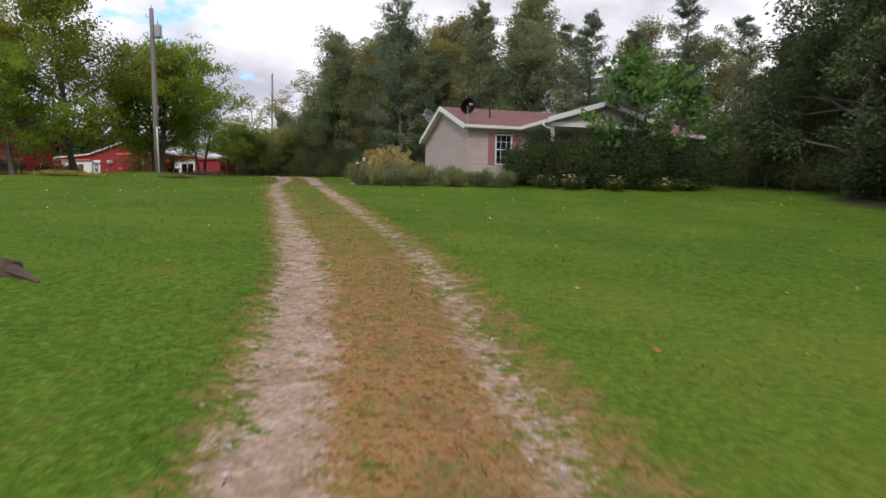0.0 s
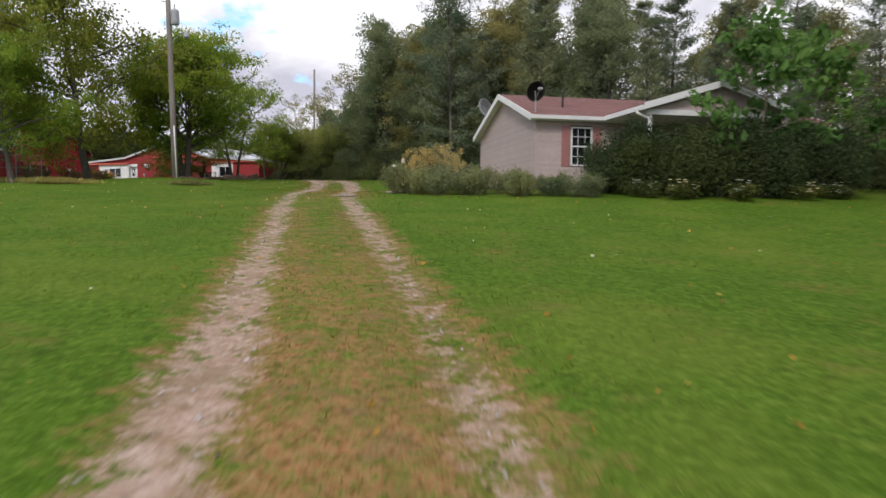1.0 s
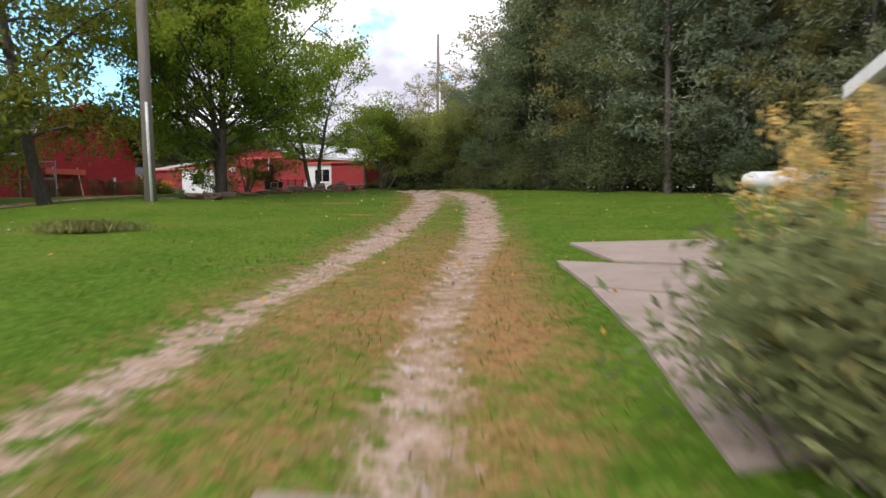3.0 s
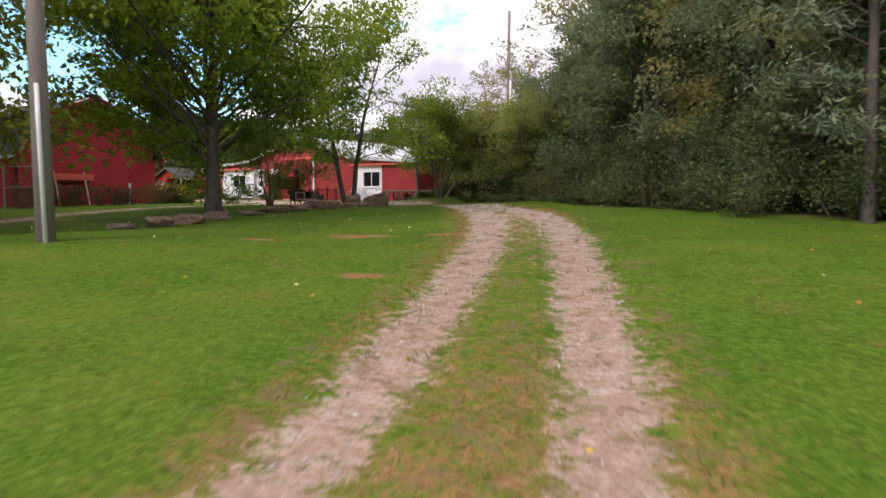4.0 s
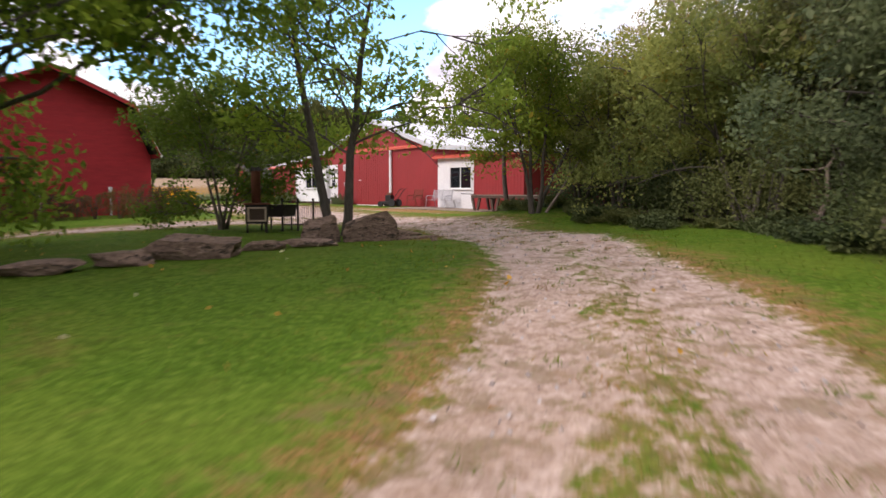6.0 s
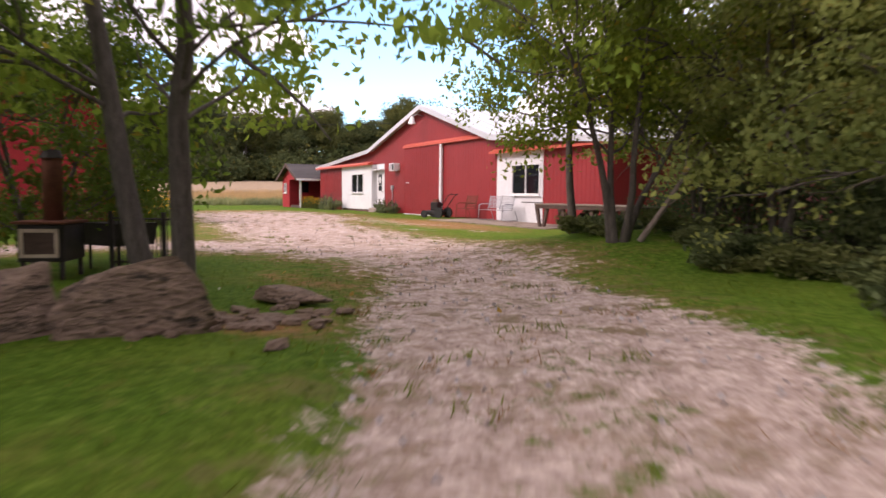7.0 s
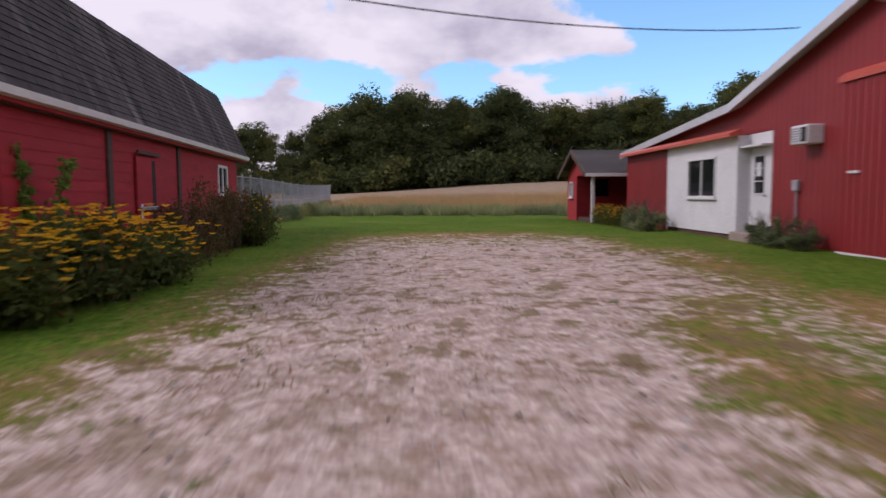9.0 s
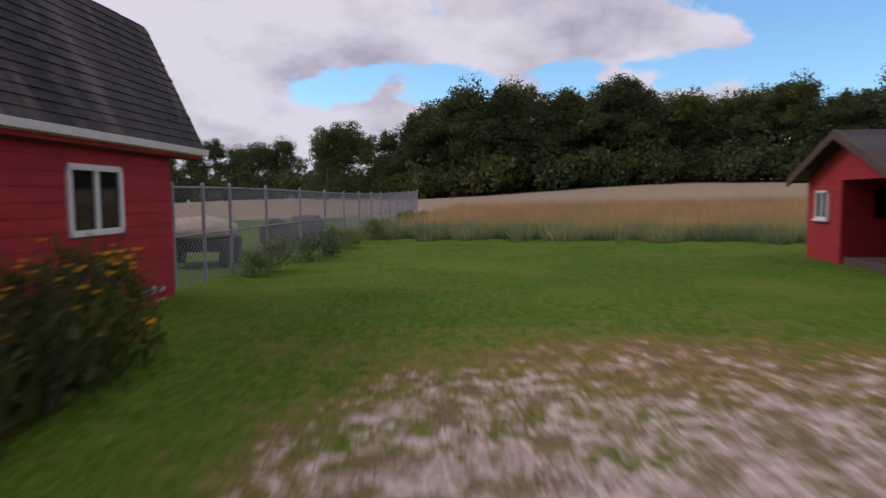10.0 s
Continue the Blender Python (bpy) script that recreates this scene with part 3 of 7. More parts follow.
m, nt, p = node_mat("ground")
def at_name(n):
    a = nt.nodes.new("ShaderNodeAttribute"); a.attribute_name = n
    return a.outputs["Fac"]
pos = lambda s, d=4, r=0.55, st=None: noise_of(nt, s, d, r, st, True)
lawn = ramp(nt, pos(0.35, 4), [(0.34, (0.046, 0.098, 0.007)), (0.5, (0.074, 0.142, 0.011)), (0.66, (0.130, 0.172, 0.020))])
lawn = blend(nt, 0.7, lawn, ramp(nt, pos(9, 8, 0.8), [(0.36, (0.020, 0.044, 0.004)), (0.5, (0.062, 0.122, 0.010)), (0.64, (0.150, 0.215, 0.030))]))
lawn = blend(nt, ramp(nt, pos(0.8, 8, 0.75), [(0.55, (0, 0, 0)), (0.68, (0.6, 0.6, 0.6))]), lawn, (0.165, 0.125, 0.034))
lawn = blend(nt, ramp(nt, pos(2.4, 8, 0.75), [(0.57, (0, 0, 0)), (0.66, (0.6, 0.6, 0.6))]), lawn, (0.030, 0.058, 0.006))
lawn = blend(nt, ramp(nt, pos(28, 4, 0.8), [(0.42, (0.45, 0.45, 0.45)), (0.5, (0, 0, 0))]), lawn, (0.022, 0.046, 0.004))
lawn = blend(nt, ramp(nt, pos(0.16, 5, 0.6), [(0.5, (0, 0, 0)), (0.68, (0.35, 0.35, 0.35))]), lawn, (0.140, 0.165, 0.024))
lawn = blend(nt, ramp(nt, pos(1.1, 6, 0.7, (1.0, 0.5, 1.0)), [(0.60, (0, 0, 0)), (0.72, (0.5, 0.5, 0.5))]), lawn, (0.125, 0.185, 0.018))
lawn = blend(nt, 1.0, lawn, (1.06, 1.06, 1.2), "MULTIPLY")
straw = ramp(nt, pos(11, 6, 0.8), [(0.38, (0.085, 0.062, 0.022)), (0.47, (0.24, 0.115, 0.048)), (0.54, (0.33, 0.185, 0.092)), (0.60, (0.095, 0.125, 0.018))])
vor = add(nt, "ShaderNodeTexVoronoi", Scale=26.0)
nt.links.new(nt.nodes.new("ShaderNodeNewGeometry").outputs["Position"], vor.inputs["Vector"])
stone = ramp(nt, vor.outputs["Color"], [(0.1, (0.20, 0.140, 0.118)), (0.5, (0.42, 0.325, 0.285)), (0.95, (0.74, 0.62, 0.56))])
stone = blend(nt, 0.5, stone, ramp(nt, pos(5.0, 7, 0.8), [(0.38, (0.18, 0.120, 0.090)), (0.5, (0.40, 0.305, 0.260)), (0.62, (0.68, 0.57, 0.51))]))
stone = blend(nt, ramp(nt, pos(2.6, 8, 0.8), [(0.54, (0, 0, 0)), (0.62, (0.7, 0.7, 0.7))]), stone, (0.25, 0.165, 0.105))
field = ramp(nt, pos(1.5, 6, 0.7, (1, 1, 1)), [(0.3, (0.21, 0.155, 0.105)), (0.6, (0.33, 0.25, 0.175)), (0.8, (0.40, 0.31, 0.225))])
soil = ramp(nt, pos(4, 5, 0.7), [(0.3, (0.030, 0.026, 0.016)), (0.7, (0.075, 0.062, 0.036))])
edge = blend(nt, 1.0, blend(nt, 0.55, (0.5, 0.5, 0.5), pos(1.5, 8, 0.78)), pos(5.0, 7, 0.84), "ADD")
def cut(attr, lo, hi, weight=1.0):
    """The mask, broken up by uneven growth along its edge."""
    n = nt.nodes.new("ShaderNodeMath"); n.operation = "MULTIPLY_ADD"
    n.inputs[1].default_value = weight
    nt.links.new(edge, n.inputs[0]); nt.links.new(at_name(attr), n.inputs[2])
    sc = nt.nodes.new("ShaderNodeMath"); sc.operation = "MULTIPLY"; sc.inputs[1].default_value = 0.3
    nt.links.new(n.outputs[0], sc.inputs[0])
    return ramp(nt, sc.outputs[0], [(lo * 0.3, (0, 0, 0)), (hi * 0.3, (1, 1, 1))])
sandy = nt.nodes.new("ShaderNodeMath"); sandy.operation = "MULTIPLY"
nt.links.new(at_name("sandy"), sandy.inputs[0]); nt.links.new(ramp(nt, pos(3.0, 6, 0.75), [(0.4, (0.5, 0.5, 0.5)), (0.6, (0.95, 0.95, 0.95))]), sandy.inputs[1])
stone = blend(nt, sandy.outputs[0], stone, ramp(nt, pos(16, 4, 0.7), [(0.3, (0.175, 0.112, 0.072)), (0.7, (0.40, 0.285, 0.205))]))
col = blend(nt, cut("dry", 1.9, 2.3, 1.6), lawn, straw)
col = blend(nt, cut("gravel", 2.04, 2.2, 1.6), col, stone)
tuft = ramp(nt, pos(2.3, 6, 0.68), [(0.545, (0, 0, 0)), (0.585, (1, 1, 1))])
tuft_col = ramp(nt, pos(13, 5, 0.75), [(0.35, (0.085, 0.066, 0.030)), (0.5, (0.190, 0.128, 0.070)), (0.62, (0.130, 0.125, 0.045))])
col = blend(nt, blend(nt, 1.0, tuft, at_name("tuft"), "MULTIPLY"), col, tuft_col)
col = blend(nt, at_name("field"), col, field)
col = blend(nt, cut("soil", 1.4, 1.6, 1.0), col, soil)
nt.links.new(col, p.inputs["Base Color"])
p.inputs["Roughness"].default_value, p.inputs["Specular IOR Level"].default_value = 0.95, 0.04
hh = blend(nt, 0.5, pos(30, 3, 0.7), vor.outputs["Distance"])
bump(nt, p, hh, 0.4, 0.03)
M["ground"] = m
me = mesh_of("ground", np.stack([GX, GY, GZ], -1).reshape(-1, 3), quads, m, True)


def mask(name, values):
    at = me.attributes.new(name, "FLOAT", "POINT")
    at.data.foreach_set("value", np.clip(values, 0, 1).astype(np.float32).ravel())


scar = lambda x, y, a, b, t: np.exp(-(((GX - x) * math.cos(t) + (GY - y) * math.sin(t)) / a) ** 2 - (((GY - y) * math.cos(t) - (GX - x) * math.sin(t)) / b) ** 2)
yard_m = np.minimum(0.44 + yard / 3.6, 0.80) - 0.36 * scar(-62.6, 69.9, 3.4, 1.0, -0.1) - 0.25 * scar(-69.3, 71.6, 2.0, 0.6, 0.1)
yard_m = np.maximum(np.where(GY > 69.2, np.minimum(yard_m, 0.80 - 0.10 * (GY - 69.2)), yard_m), 0.47 * scar(-63.5, 70.6, 8.5, 2.0, 0))
yard_m = np.maximum(yard_m, 0.5 * np.maximum.reduce([scar(-59.8, 71.4, 2.2, 0.5, 0.1), scar(-55.6, 70.9, 1.6, 0.45, 0.5), scar(-56.4, 73.6, 2.0, 0.4, 0.0), scar(-57.6, 69.5, 1.8, 0.5, 0.2), scar(-62.7, 70.2, 2.2, 0.5, 0.1)]))
yard_m = np.where(GX < -71.0, np.minimum(yard_m, 0.80 - 0.055 * (-71.0 - GX)), yard_m)
yard_m = np.maximum(yard_m, 0.44 * scar(-76.6, 67.0, 2.4, 3.2, 0))
mask("sandy", np.clip((64 - GY) / 14, 0, 0.95) * (yard < 0.5))
mask("tuft", np.maximum(np.where(yard > -0.4, np.where(GX < -62, np.clip(1.0 - 0.1 * yard, 0.75, 1.0), np.clip(0.8 - 0.2 * yard, 0.38, 0.8)), 0), np.where((near < 2.3) & (GY > 36), np.clip(0.7 - (GY - 50) / 40, 0.4, 0.6), np.where(near < 1.6, 0.45, 0))))
mask("gravel", np.maximum(np.minimum(0.44 + rut / 1.15, 0.84), np.maximum(yard_m, np.where(near < 1.6, 0.12 + mid * 0.55, 0))))
verge = np.clip(1 - (near - 1.7) / 1.3, 0, 1) * np.clip(0.4 + (GY - 24) / 12, 0.4, 1) * np.clip(0.45 + 0.3 * np.sin(GX * 0.35 + 1.2) + 0.25 * np.exp(-((GY - 8) / 7) ** 2) + 0.45 * np.exp(-((GY - 41) / 7) ** 2), 0, 1)
centre = np.where(near < 0.9, np.clip(0.72 - np.abs(GY - 7) / 40, 0.34, 0.72) * np.clip(1 - (GY - 40) / 14, 0.8, 1), 0)
side_rut = np.where((near > 0.3) & (near < 1.7) & (GY < 26), 0.5, 0)
verge_y = np.clip(1 - np.abs(yard + 0.2) / 1.8, 0, 1) * 0.5
verge_y = np.maximum(verge_y, np.where(yard > 0, 0.55, 0))
scars = 1.1 * (scar(-35.7, 48.0, 0.55, 0.28, 0.5) + scar(-34.6, 50.5, 1.0, 0.4, 0.6) + scar(-32.9, 52.2, 0.7, 0.3, 0.6) + scar(-30.1, 46.2, 0.5, 0.25, 0.6) + 0.8 * scar(-44.2, 61.4, 1.2, 0.5, 0.4) + 0.6 * scar(-58.5, 71.6, 5.0, 1.6, 0.0) + 0.45 * scar(-63.0, 71.8, 4.5, 1.6, 0.0) + 0.55 * scar(-47.0, 62.9, 2.2, 0.5, 0.3) + 0.62 * scar(-77.5, 67.8, 2.6, 4.5, 0))
mask("dry", np.maximum(np.maximum(np.maximum(verge * np.where(GY > 34, 0.8, 0.6), np.maximum(centre, side_rut)), verge_y), scars))
west = -GX - 101 + 0.16 * (GY - 66) + 0.8 * np.sin(GY * 0.21)
mask("field", np.clip(west / 1.5, 0, 1) * np.clip((GY - np.interp(GX, [-124, -120, -101], [-40, 57.2, 58.8])) / 0.6, 0, 1))
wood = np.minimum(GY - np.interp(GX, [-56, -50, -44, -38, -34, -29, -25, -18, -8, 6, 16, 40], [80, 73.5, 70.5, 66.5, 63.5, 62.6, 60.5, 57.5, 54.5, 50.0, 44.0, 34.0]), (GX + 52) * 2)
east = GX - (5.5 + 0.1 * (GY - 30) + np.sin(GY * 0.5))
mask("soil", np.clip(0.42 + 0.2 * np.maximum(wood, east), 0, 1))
ground = tagged(new("ground", me), "mown lawn with gravel ruts, dry verges and a straw field", "ground", kind="structure")

# ---- red metal workshop ----
FY = 75.31                      # its front stands on this line and faces south
BACK = FY + 15.0
RED_TOP = [(-85.3, 11.95), (-75.4, 12.66), (-68.45, 14.5), (-61.8, 12.53), (-54.6, 12.0)]


def red_roof_z(x):
    return float(np.interp(x, [a for a, _ in RED_TOP], [b for _, b in RED_TOP]))


shop = thing("workshop", (0, 0, 0), "long red metal workshop with white panels and pale roof", "workshop")
OPEN = {"west": (-84.6, -74.75), "door": (-74.75, -73.6), "east": (-61.6, -58.4)}


def sheet_panel(x0, x1, z0, y, sign):
    """One ribbed wall sheet that follows the roof line."""
    front, x = [(x0, y)], x0 + 0.115
    while x < x1 - 0.03:
        front += [(x - 0.02, y), (x - 0.012, y - 0.01 * sign), (x + 0.012, y - 0.01 * sign), (x + 0.02, y)]
        x += 0.23
    b = prism(front + [(x1, y), (x1, y + 0.06 * sign), (x0, y + 0.06 * sign)], (z0, z0 + 1), "z")
    for v in b.verts:
        if v.co.z > z0 + 0.5:
            v.co.z = red_roof_z(v.co.x) - 0.02
    return b


x = -85.3
while x < -54.65:
    x1 = min(x + 0.92, -54.6)
    for lo, hi in OPEN.values():
        if x < lo < x1:
            x1 = lo
    inside = [o for o in OPEN.values() if o[0] - 1e-6 <= x < o[1] - 1e-6]
    if inside:
        x1 = min(x + 0.92, inside[0][1])
    zt = min(red_roof_z(x), red_roof_z(x1))
    part("wall_panel", sheet_panel(x, x1, 11.88 if inside else 8.85, FY, 1), M["red_metal"], shop)
    x = x1
for nm, (lo, hi) in OPEN.items():
    z0 = 11.88
    part("lintel", box(lo, FY + 0.05, z0 - 0.06, hi, FY + 0.25, z0 + 0.06), M["red_metal"], shop)
part("side_wall", box(-54.66, FY + 0.06, 8.8, -54.6, BACK, 11.95), M["red_metal"], shop)
part("side_wall", box(-85.3, FY + 0.06, 8.8, -85.24, BACK, 11.93), M["red_metal"], shop)
part("back_wall", prism([(-85.3, 8.8), (-54.6, 8.8)] + [(a, b - 0.02) for a, b in reversed(RED_TOP)], (BACK, BACK + 0.06)), M["red_metal"], shop)
part("floor_slab", box(-85.4, FY + 0.07, 8.8, -54.8, BACK, 9.02), M["concrete"], shop)
for (xa, za), (xb, zb) in zip(RED_TOP, RED_TOP[1:]):
    n = max(1, round(math.hypot(xb - xa, zb - za) / 0.9))
    L = math.hypot(xb - xa, zb - za)
    ex = 0.25 if xa == RED_TOP[0][0] else 0.0
    fx = 0.25 if xb == RED_TOP[-1][0] else 0.0
    ux, uz = (xb - xa) / L, (zb - za) / L
    prof = [(xa - ux * ex, za - uz * ex), (xb + ux * fx, zb + uz * fx), (xb + ux * fx, zb + uz * fx + 0.07), (xa - ux * ex, za - uz * ex + 0.07)]
    roof = part("roof", prism(prof, (FY - 0.3, BACK + 0.3)), M["roof_metal"], shop)
    y = FY - 0.25
    while y < BACK:
        part("roof_rib", prism([(a, b + 0.07) for a, b in prof[:2]] + [(a, b + 0.1) for a, b in (prof[1], prof[0])], (y, y + 0.05)), M["roof_metal"], roof)
        y += 0.75
    part("rake_trim", prism([(a, b - 0.14) for a, b in prof[:2]] + [(a, b + 0.09) for a, b in (prof[1], prof[0])], (FY - 0.36, FY - 0.3)), M["roof_metal"], shop)
for a, b, y in ((-84.75, -74.65, FY - 0.32), (-61.85, -54.45, FY)):
    part("awning", prism([(y + 0.02, 11.84), (y - 0.3, 11.8), (y - 0.3, 11.89), (y + 0.02, 12.02)], (a, b), "x"), M["red_trim"], shop, "faded red metal drip edge")
part("door_rail", prism([(FY, 12.56), (FY - 0.16, 12.54), (FY - 0.16, 12.64), (FY, 12.76)], (-70.8, -62.55), "x"), M["red_trim"], shop, "faded red sliding door rail")


leaf_w = part("sliding_door", box(-70.7, FY - 0.1, 9.1, -66.6, FY - 0.05, 12.56), M["red_metal"], shop)
for k in range(18):
    xx = -70.58 + 0.23 * k
    part("rib", box(xx - 0.014, FY - 0.118, 9.12, xx + 0.014, FY - 0.1, 12.55), M["red_metal"], leaf_w)
part("handle", box(-70.4, FY - 0.15, 10.7, -70.05, FY - 0.118, 10.75), M["white_trim"], leaf_w)
part("bottom_rail", box(-70.7, FY - 0.13, 9.02, -66.58, FY - 0.04, 9.1), M["white_trim"], leaf_w)
part("track_post", box(-66.58, FY - 0.15, 9.1, -66.4, FY - 0.04, 12.54, 0.01), M["white_paint"], shop, "white door jamb")


def slider_window(parent, x0, x1, z0, z1, y, split=0.5, sash=0.06, mat="white_trim"):
    """A window of two panes in a frame, set into a wall that faces south."""
    w = thing("window", (0, 0, 0), "", "")
    w.parent = parent
    for a, b_, c, d in ((x0, z0, x1, z0 + sash), (x0, z1 - sash, x1, z1), (x0, z0, x0 + sash, z1), (x1 - sash, z0, x1, z1)):
        part("window_frame", box(a, y - 0.05, b_, c, y + 0.04, d, 0.006), M[mat], w)
    xm = x0 + (x1 - x0) * split
    part("mullion", box(xm - sash / 2, y - 0.04, z0 + sash, xm + sash / 2, y + 0.03, z1 - sash), M[mat], w)
    part("window_sill", box(x0 - 0.05, y - 0.1, z0 - 0.05, x1 + 0.05, y - 0.0, z0, 0.006), M[mat], w)
    for a, c in ((x0 + sash, xm - sash / 2), (xm + sash / 2, x1 - sash)):
        part("pane", box(a, y, z0 + sash, c, y + 0.008, z1 - sash), M["glass"], w)
    # dark sheet in place of the unlit room behind the panes
    part("blind", box(x0 + sash, y + 0.25, z0, x1 - sash, y + 0.27, z1), M["dark_inside"], w)
    return w


def white_wall(lo, hi, wx0, wx1, wz0, wz1, bottom, y):
    """White boards round a window opening."""
    for a, b_, c, d in ((lo, bottom, wx0, 11.84), (wx1, bottom, hi, 11.84), (wx0, bottom, wx1, wz0), (wx0, wz1, wx1, 11.84)):
        part("white_panel", box(a, y - 0.03, b_, c, y + 0.06, d), M["white_paint"], shop)


# west bay: stands a little forward, red boards and a white front on a brick footing
WY = FY - 0.32
white_wall(-79.8, -74.75, -78.06, -76.03, 10.18, 11.36, 9.2, WY)
part("bay_side", box(-74.84, WY + 0.06, 9.2, -74.75, FY, 11.84), M["white_paint"], shop)
part("bay_corner", box(-79.88, WY - 0.05, 9.1, -79.78, WY, 11.84), M["white_trim"], shop)
x = -84.6
while x < -79.85:
    x1 = min(x + 0.92, -79.8)
    bb = box(x, WY, 8.9, x1, WY + 0.06, 11.84)
    k = x + 0.115
    while k < x1 - 0.03:
        box(k - 0.014, WY - 0.016, 8.9, k + 0.014, WY, 11.8, 0, bb)
        k += 0.23
    part("wall_panel", bb, M["red_metal"], shop)
    x = x1
part("bay_side", box(-84.6, WY + 0.06, 8.9, -84.54, FY, 11.84), M["red_metal"], shop)
part("footing", box(-79.7, WY + 0.02, 8.8, -74.8, WY + 0.08, 9.2), M["brick"], shop, "dark brick footing")
slider_window(shop, -78.06, -76.03, 10.18, 11.36, WY - 0.02)
white_wall(-61.6, -58.4, -60.46, -58.55, 10.12, 11.34, 9.05, FY)
slider_window(shop, -60.46, -58.55, 10.12, 11.34, FY - 0.02)
for a, b_, c, d in ((-74.75, 9.2, -74.72, 11.86), (-73.78, 9.2, -73.6, 11.86), (-74.72, 11.5, -73.78, 11.86)):
    part("white_panel", box(a, FY - 0.02, b_, c, FY + 0.06, d), M["white_paint"], shop)
part("lamp_shelf", box(-74.75, FY - 0.3, 11.5, -73.6, FY - 0.02, 11.55), M["white_trim"], shop)
entry = part("door", box(-74.7, FY - 0.012, 9.35, -73.8, FY + 0.03, 11.48), M["white_paint"], shop, "white entry door with a tall glazed light")
part("pane", box(-74.46, FY - 0.02, 10.3, -73.98, FY - 0.014, 11.28), M["glass"], entry)
part("notice", box(-74.36, FY - 0.026, 10.75, -74.12, FY - 0.022, 11.1), M["white_trim"], entry)
for zz in (10.3, 10.62, 10.95, 11.27):
    part("glazing_bar", box(-74.46, FY - 0.034, zz - 0.012, -73.98, FY - 0.027, zz + 0.012), M["white_trim"], entry)
part("handle", box(-73.9, FY - 0.07, 10.22, -73.84, FY - 0.012, 10.28, 0.01), M["steel"], entry)
part("door_step", box(-74.7, FY - 0.55, 8.95, -73.65, FY - 0.03, 9.3, 0.02), M["concrete"], shop, "low concrete door step")

ac = thing("air_conditioner", (-71.8, FY, 11.38), "white window air conditioner jutting out of the red wall", "air conditioner")
part("case", box(-0.33, -0.38, 0, 0.33, 0, 0.42, 0.02), M["white_paint"], ac)
for i in range(6):
    part("louvre", box(-0.3, -0.395, 0.06 + i * 0.055, 0.05, -0.38, 0.085 + i * 0.055), M["grey_paint"], ac)
part("grille", box(0.1, -0.392, 0.05, 0.3, -0.38, 0.37), M["dark_inside"], ac)
meter = thing("electric_meter", (-72.4, FY, 10.35), "grey electric meter box with conduit on the red wall", "meter")
part("box", box(-0.11, -0.12, 0, 0.11, 0, 0.26, 0.02), M["grey_paint"], meter)
part("conduit", tube([(0, -0.05, 0), (0, -0.05, -1.25)], 0.025), M["grey_paint"], meter)
yl = thing("yard_light", (-68.6, FY - 0.36, 13.75), "white barn light on a short arm under the gable", "lamp")
part("arm", tube([(0, 0.36, 0.3), (0, 0.0, 0.38), (0, -0.3, 0.25)], 0.025), M["steel"], yl)
part("shade", tube([(0, -0.3, 0.25), (0, -0.3, 0.12), (0, -0.3, -0.12)], [0.07, 0.12, 0.2], 12, None, False), M["white_trim"], yl)
part("bulb", tube([(0, -0.3, 0.1), (0, -0.3, -0.16)], [0.08, 0.1], 10), M["white_trim"], yl)

# ---- gambrel barn ----
BX0, BX1, BY0, BY1 = -82.1, -66.2, 51.55, 60.2
BARN_TOP = [(BY0 - 0.2, 11.85), (BY0 + 0.85, 14.14), (55.88, 15.62), (BY1 - 0.85, 14.14), (BY1 + 0.2, 11.85)]
BT = Matrix.Translation((-66.2, 61.0, -0.1)) @ Matrix.Rotation(radians(4.6), 4, "Z") @ Matrix.Translation((66.2, -60.2, 0))
barn = thing("barn", BT, "old dark red timber barn with grey shingled gambrel roof", "barn")


def boards(parent, name, a, b, z0, z1, put, step=0.19, mat="red_board", holes=()):
    """Lapped boards, one object each, along a wall from a to b; put(a, b, z, h) makes one."""
    z = z0
    while z < z1 - 0.02:
        h = min(step, z1 - z)
        spans = [(a, b)]
        for ha, hb, hz0, hz1 in holes:
            if z + h > hz0 + 0.02 and z < hz1 - 0.02:
                spans = [s for lo, hi in spans for s in ((lo, min(hi, ha)), (max(lo, hb), hi)) if s[1] - s[0] > 0.03]
        for lo, hi in spans:
            part(name, put(lo, hi, z, h), M[mat], parent)
        z += step


def lap_north(lo, hi, z, h):
    return prism([(BY1 - 0.05, z), (BY1 + 0.020, z), (BY1 + 0.010, z + h), (BY1 - 0.05, z + h)], (lo, hi), "x")


north = thing("side_wall", (0, 0, 0), "", ""); north.parent = barn
HOLES = [(-80.38, -78.98, 10.41, 11.42)]
boards(north, "board", BX0, BX1, 8.9, 11.9, lap_north, 0.2, "red_board", HOLES)
for z, h in ((10.3, 0.11), (11.42, 0.08)):
    part("board", lap_north(-80.38, -78.98, z, h), M["red_board"], north)


def gable_half(z):
    pts = BARN_TOP
    lo = np.interp(z, [pts[0][1], pts[1][1], pts[2][1]], [pts[0][0] + 0.2, pts[1][0] + 0.05, pts[2][0]])
    return float(lo) if z > pts[0][1] else BY0


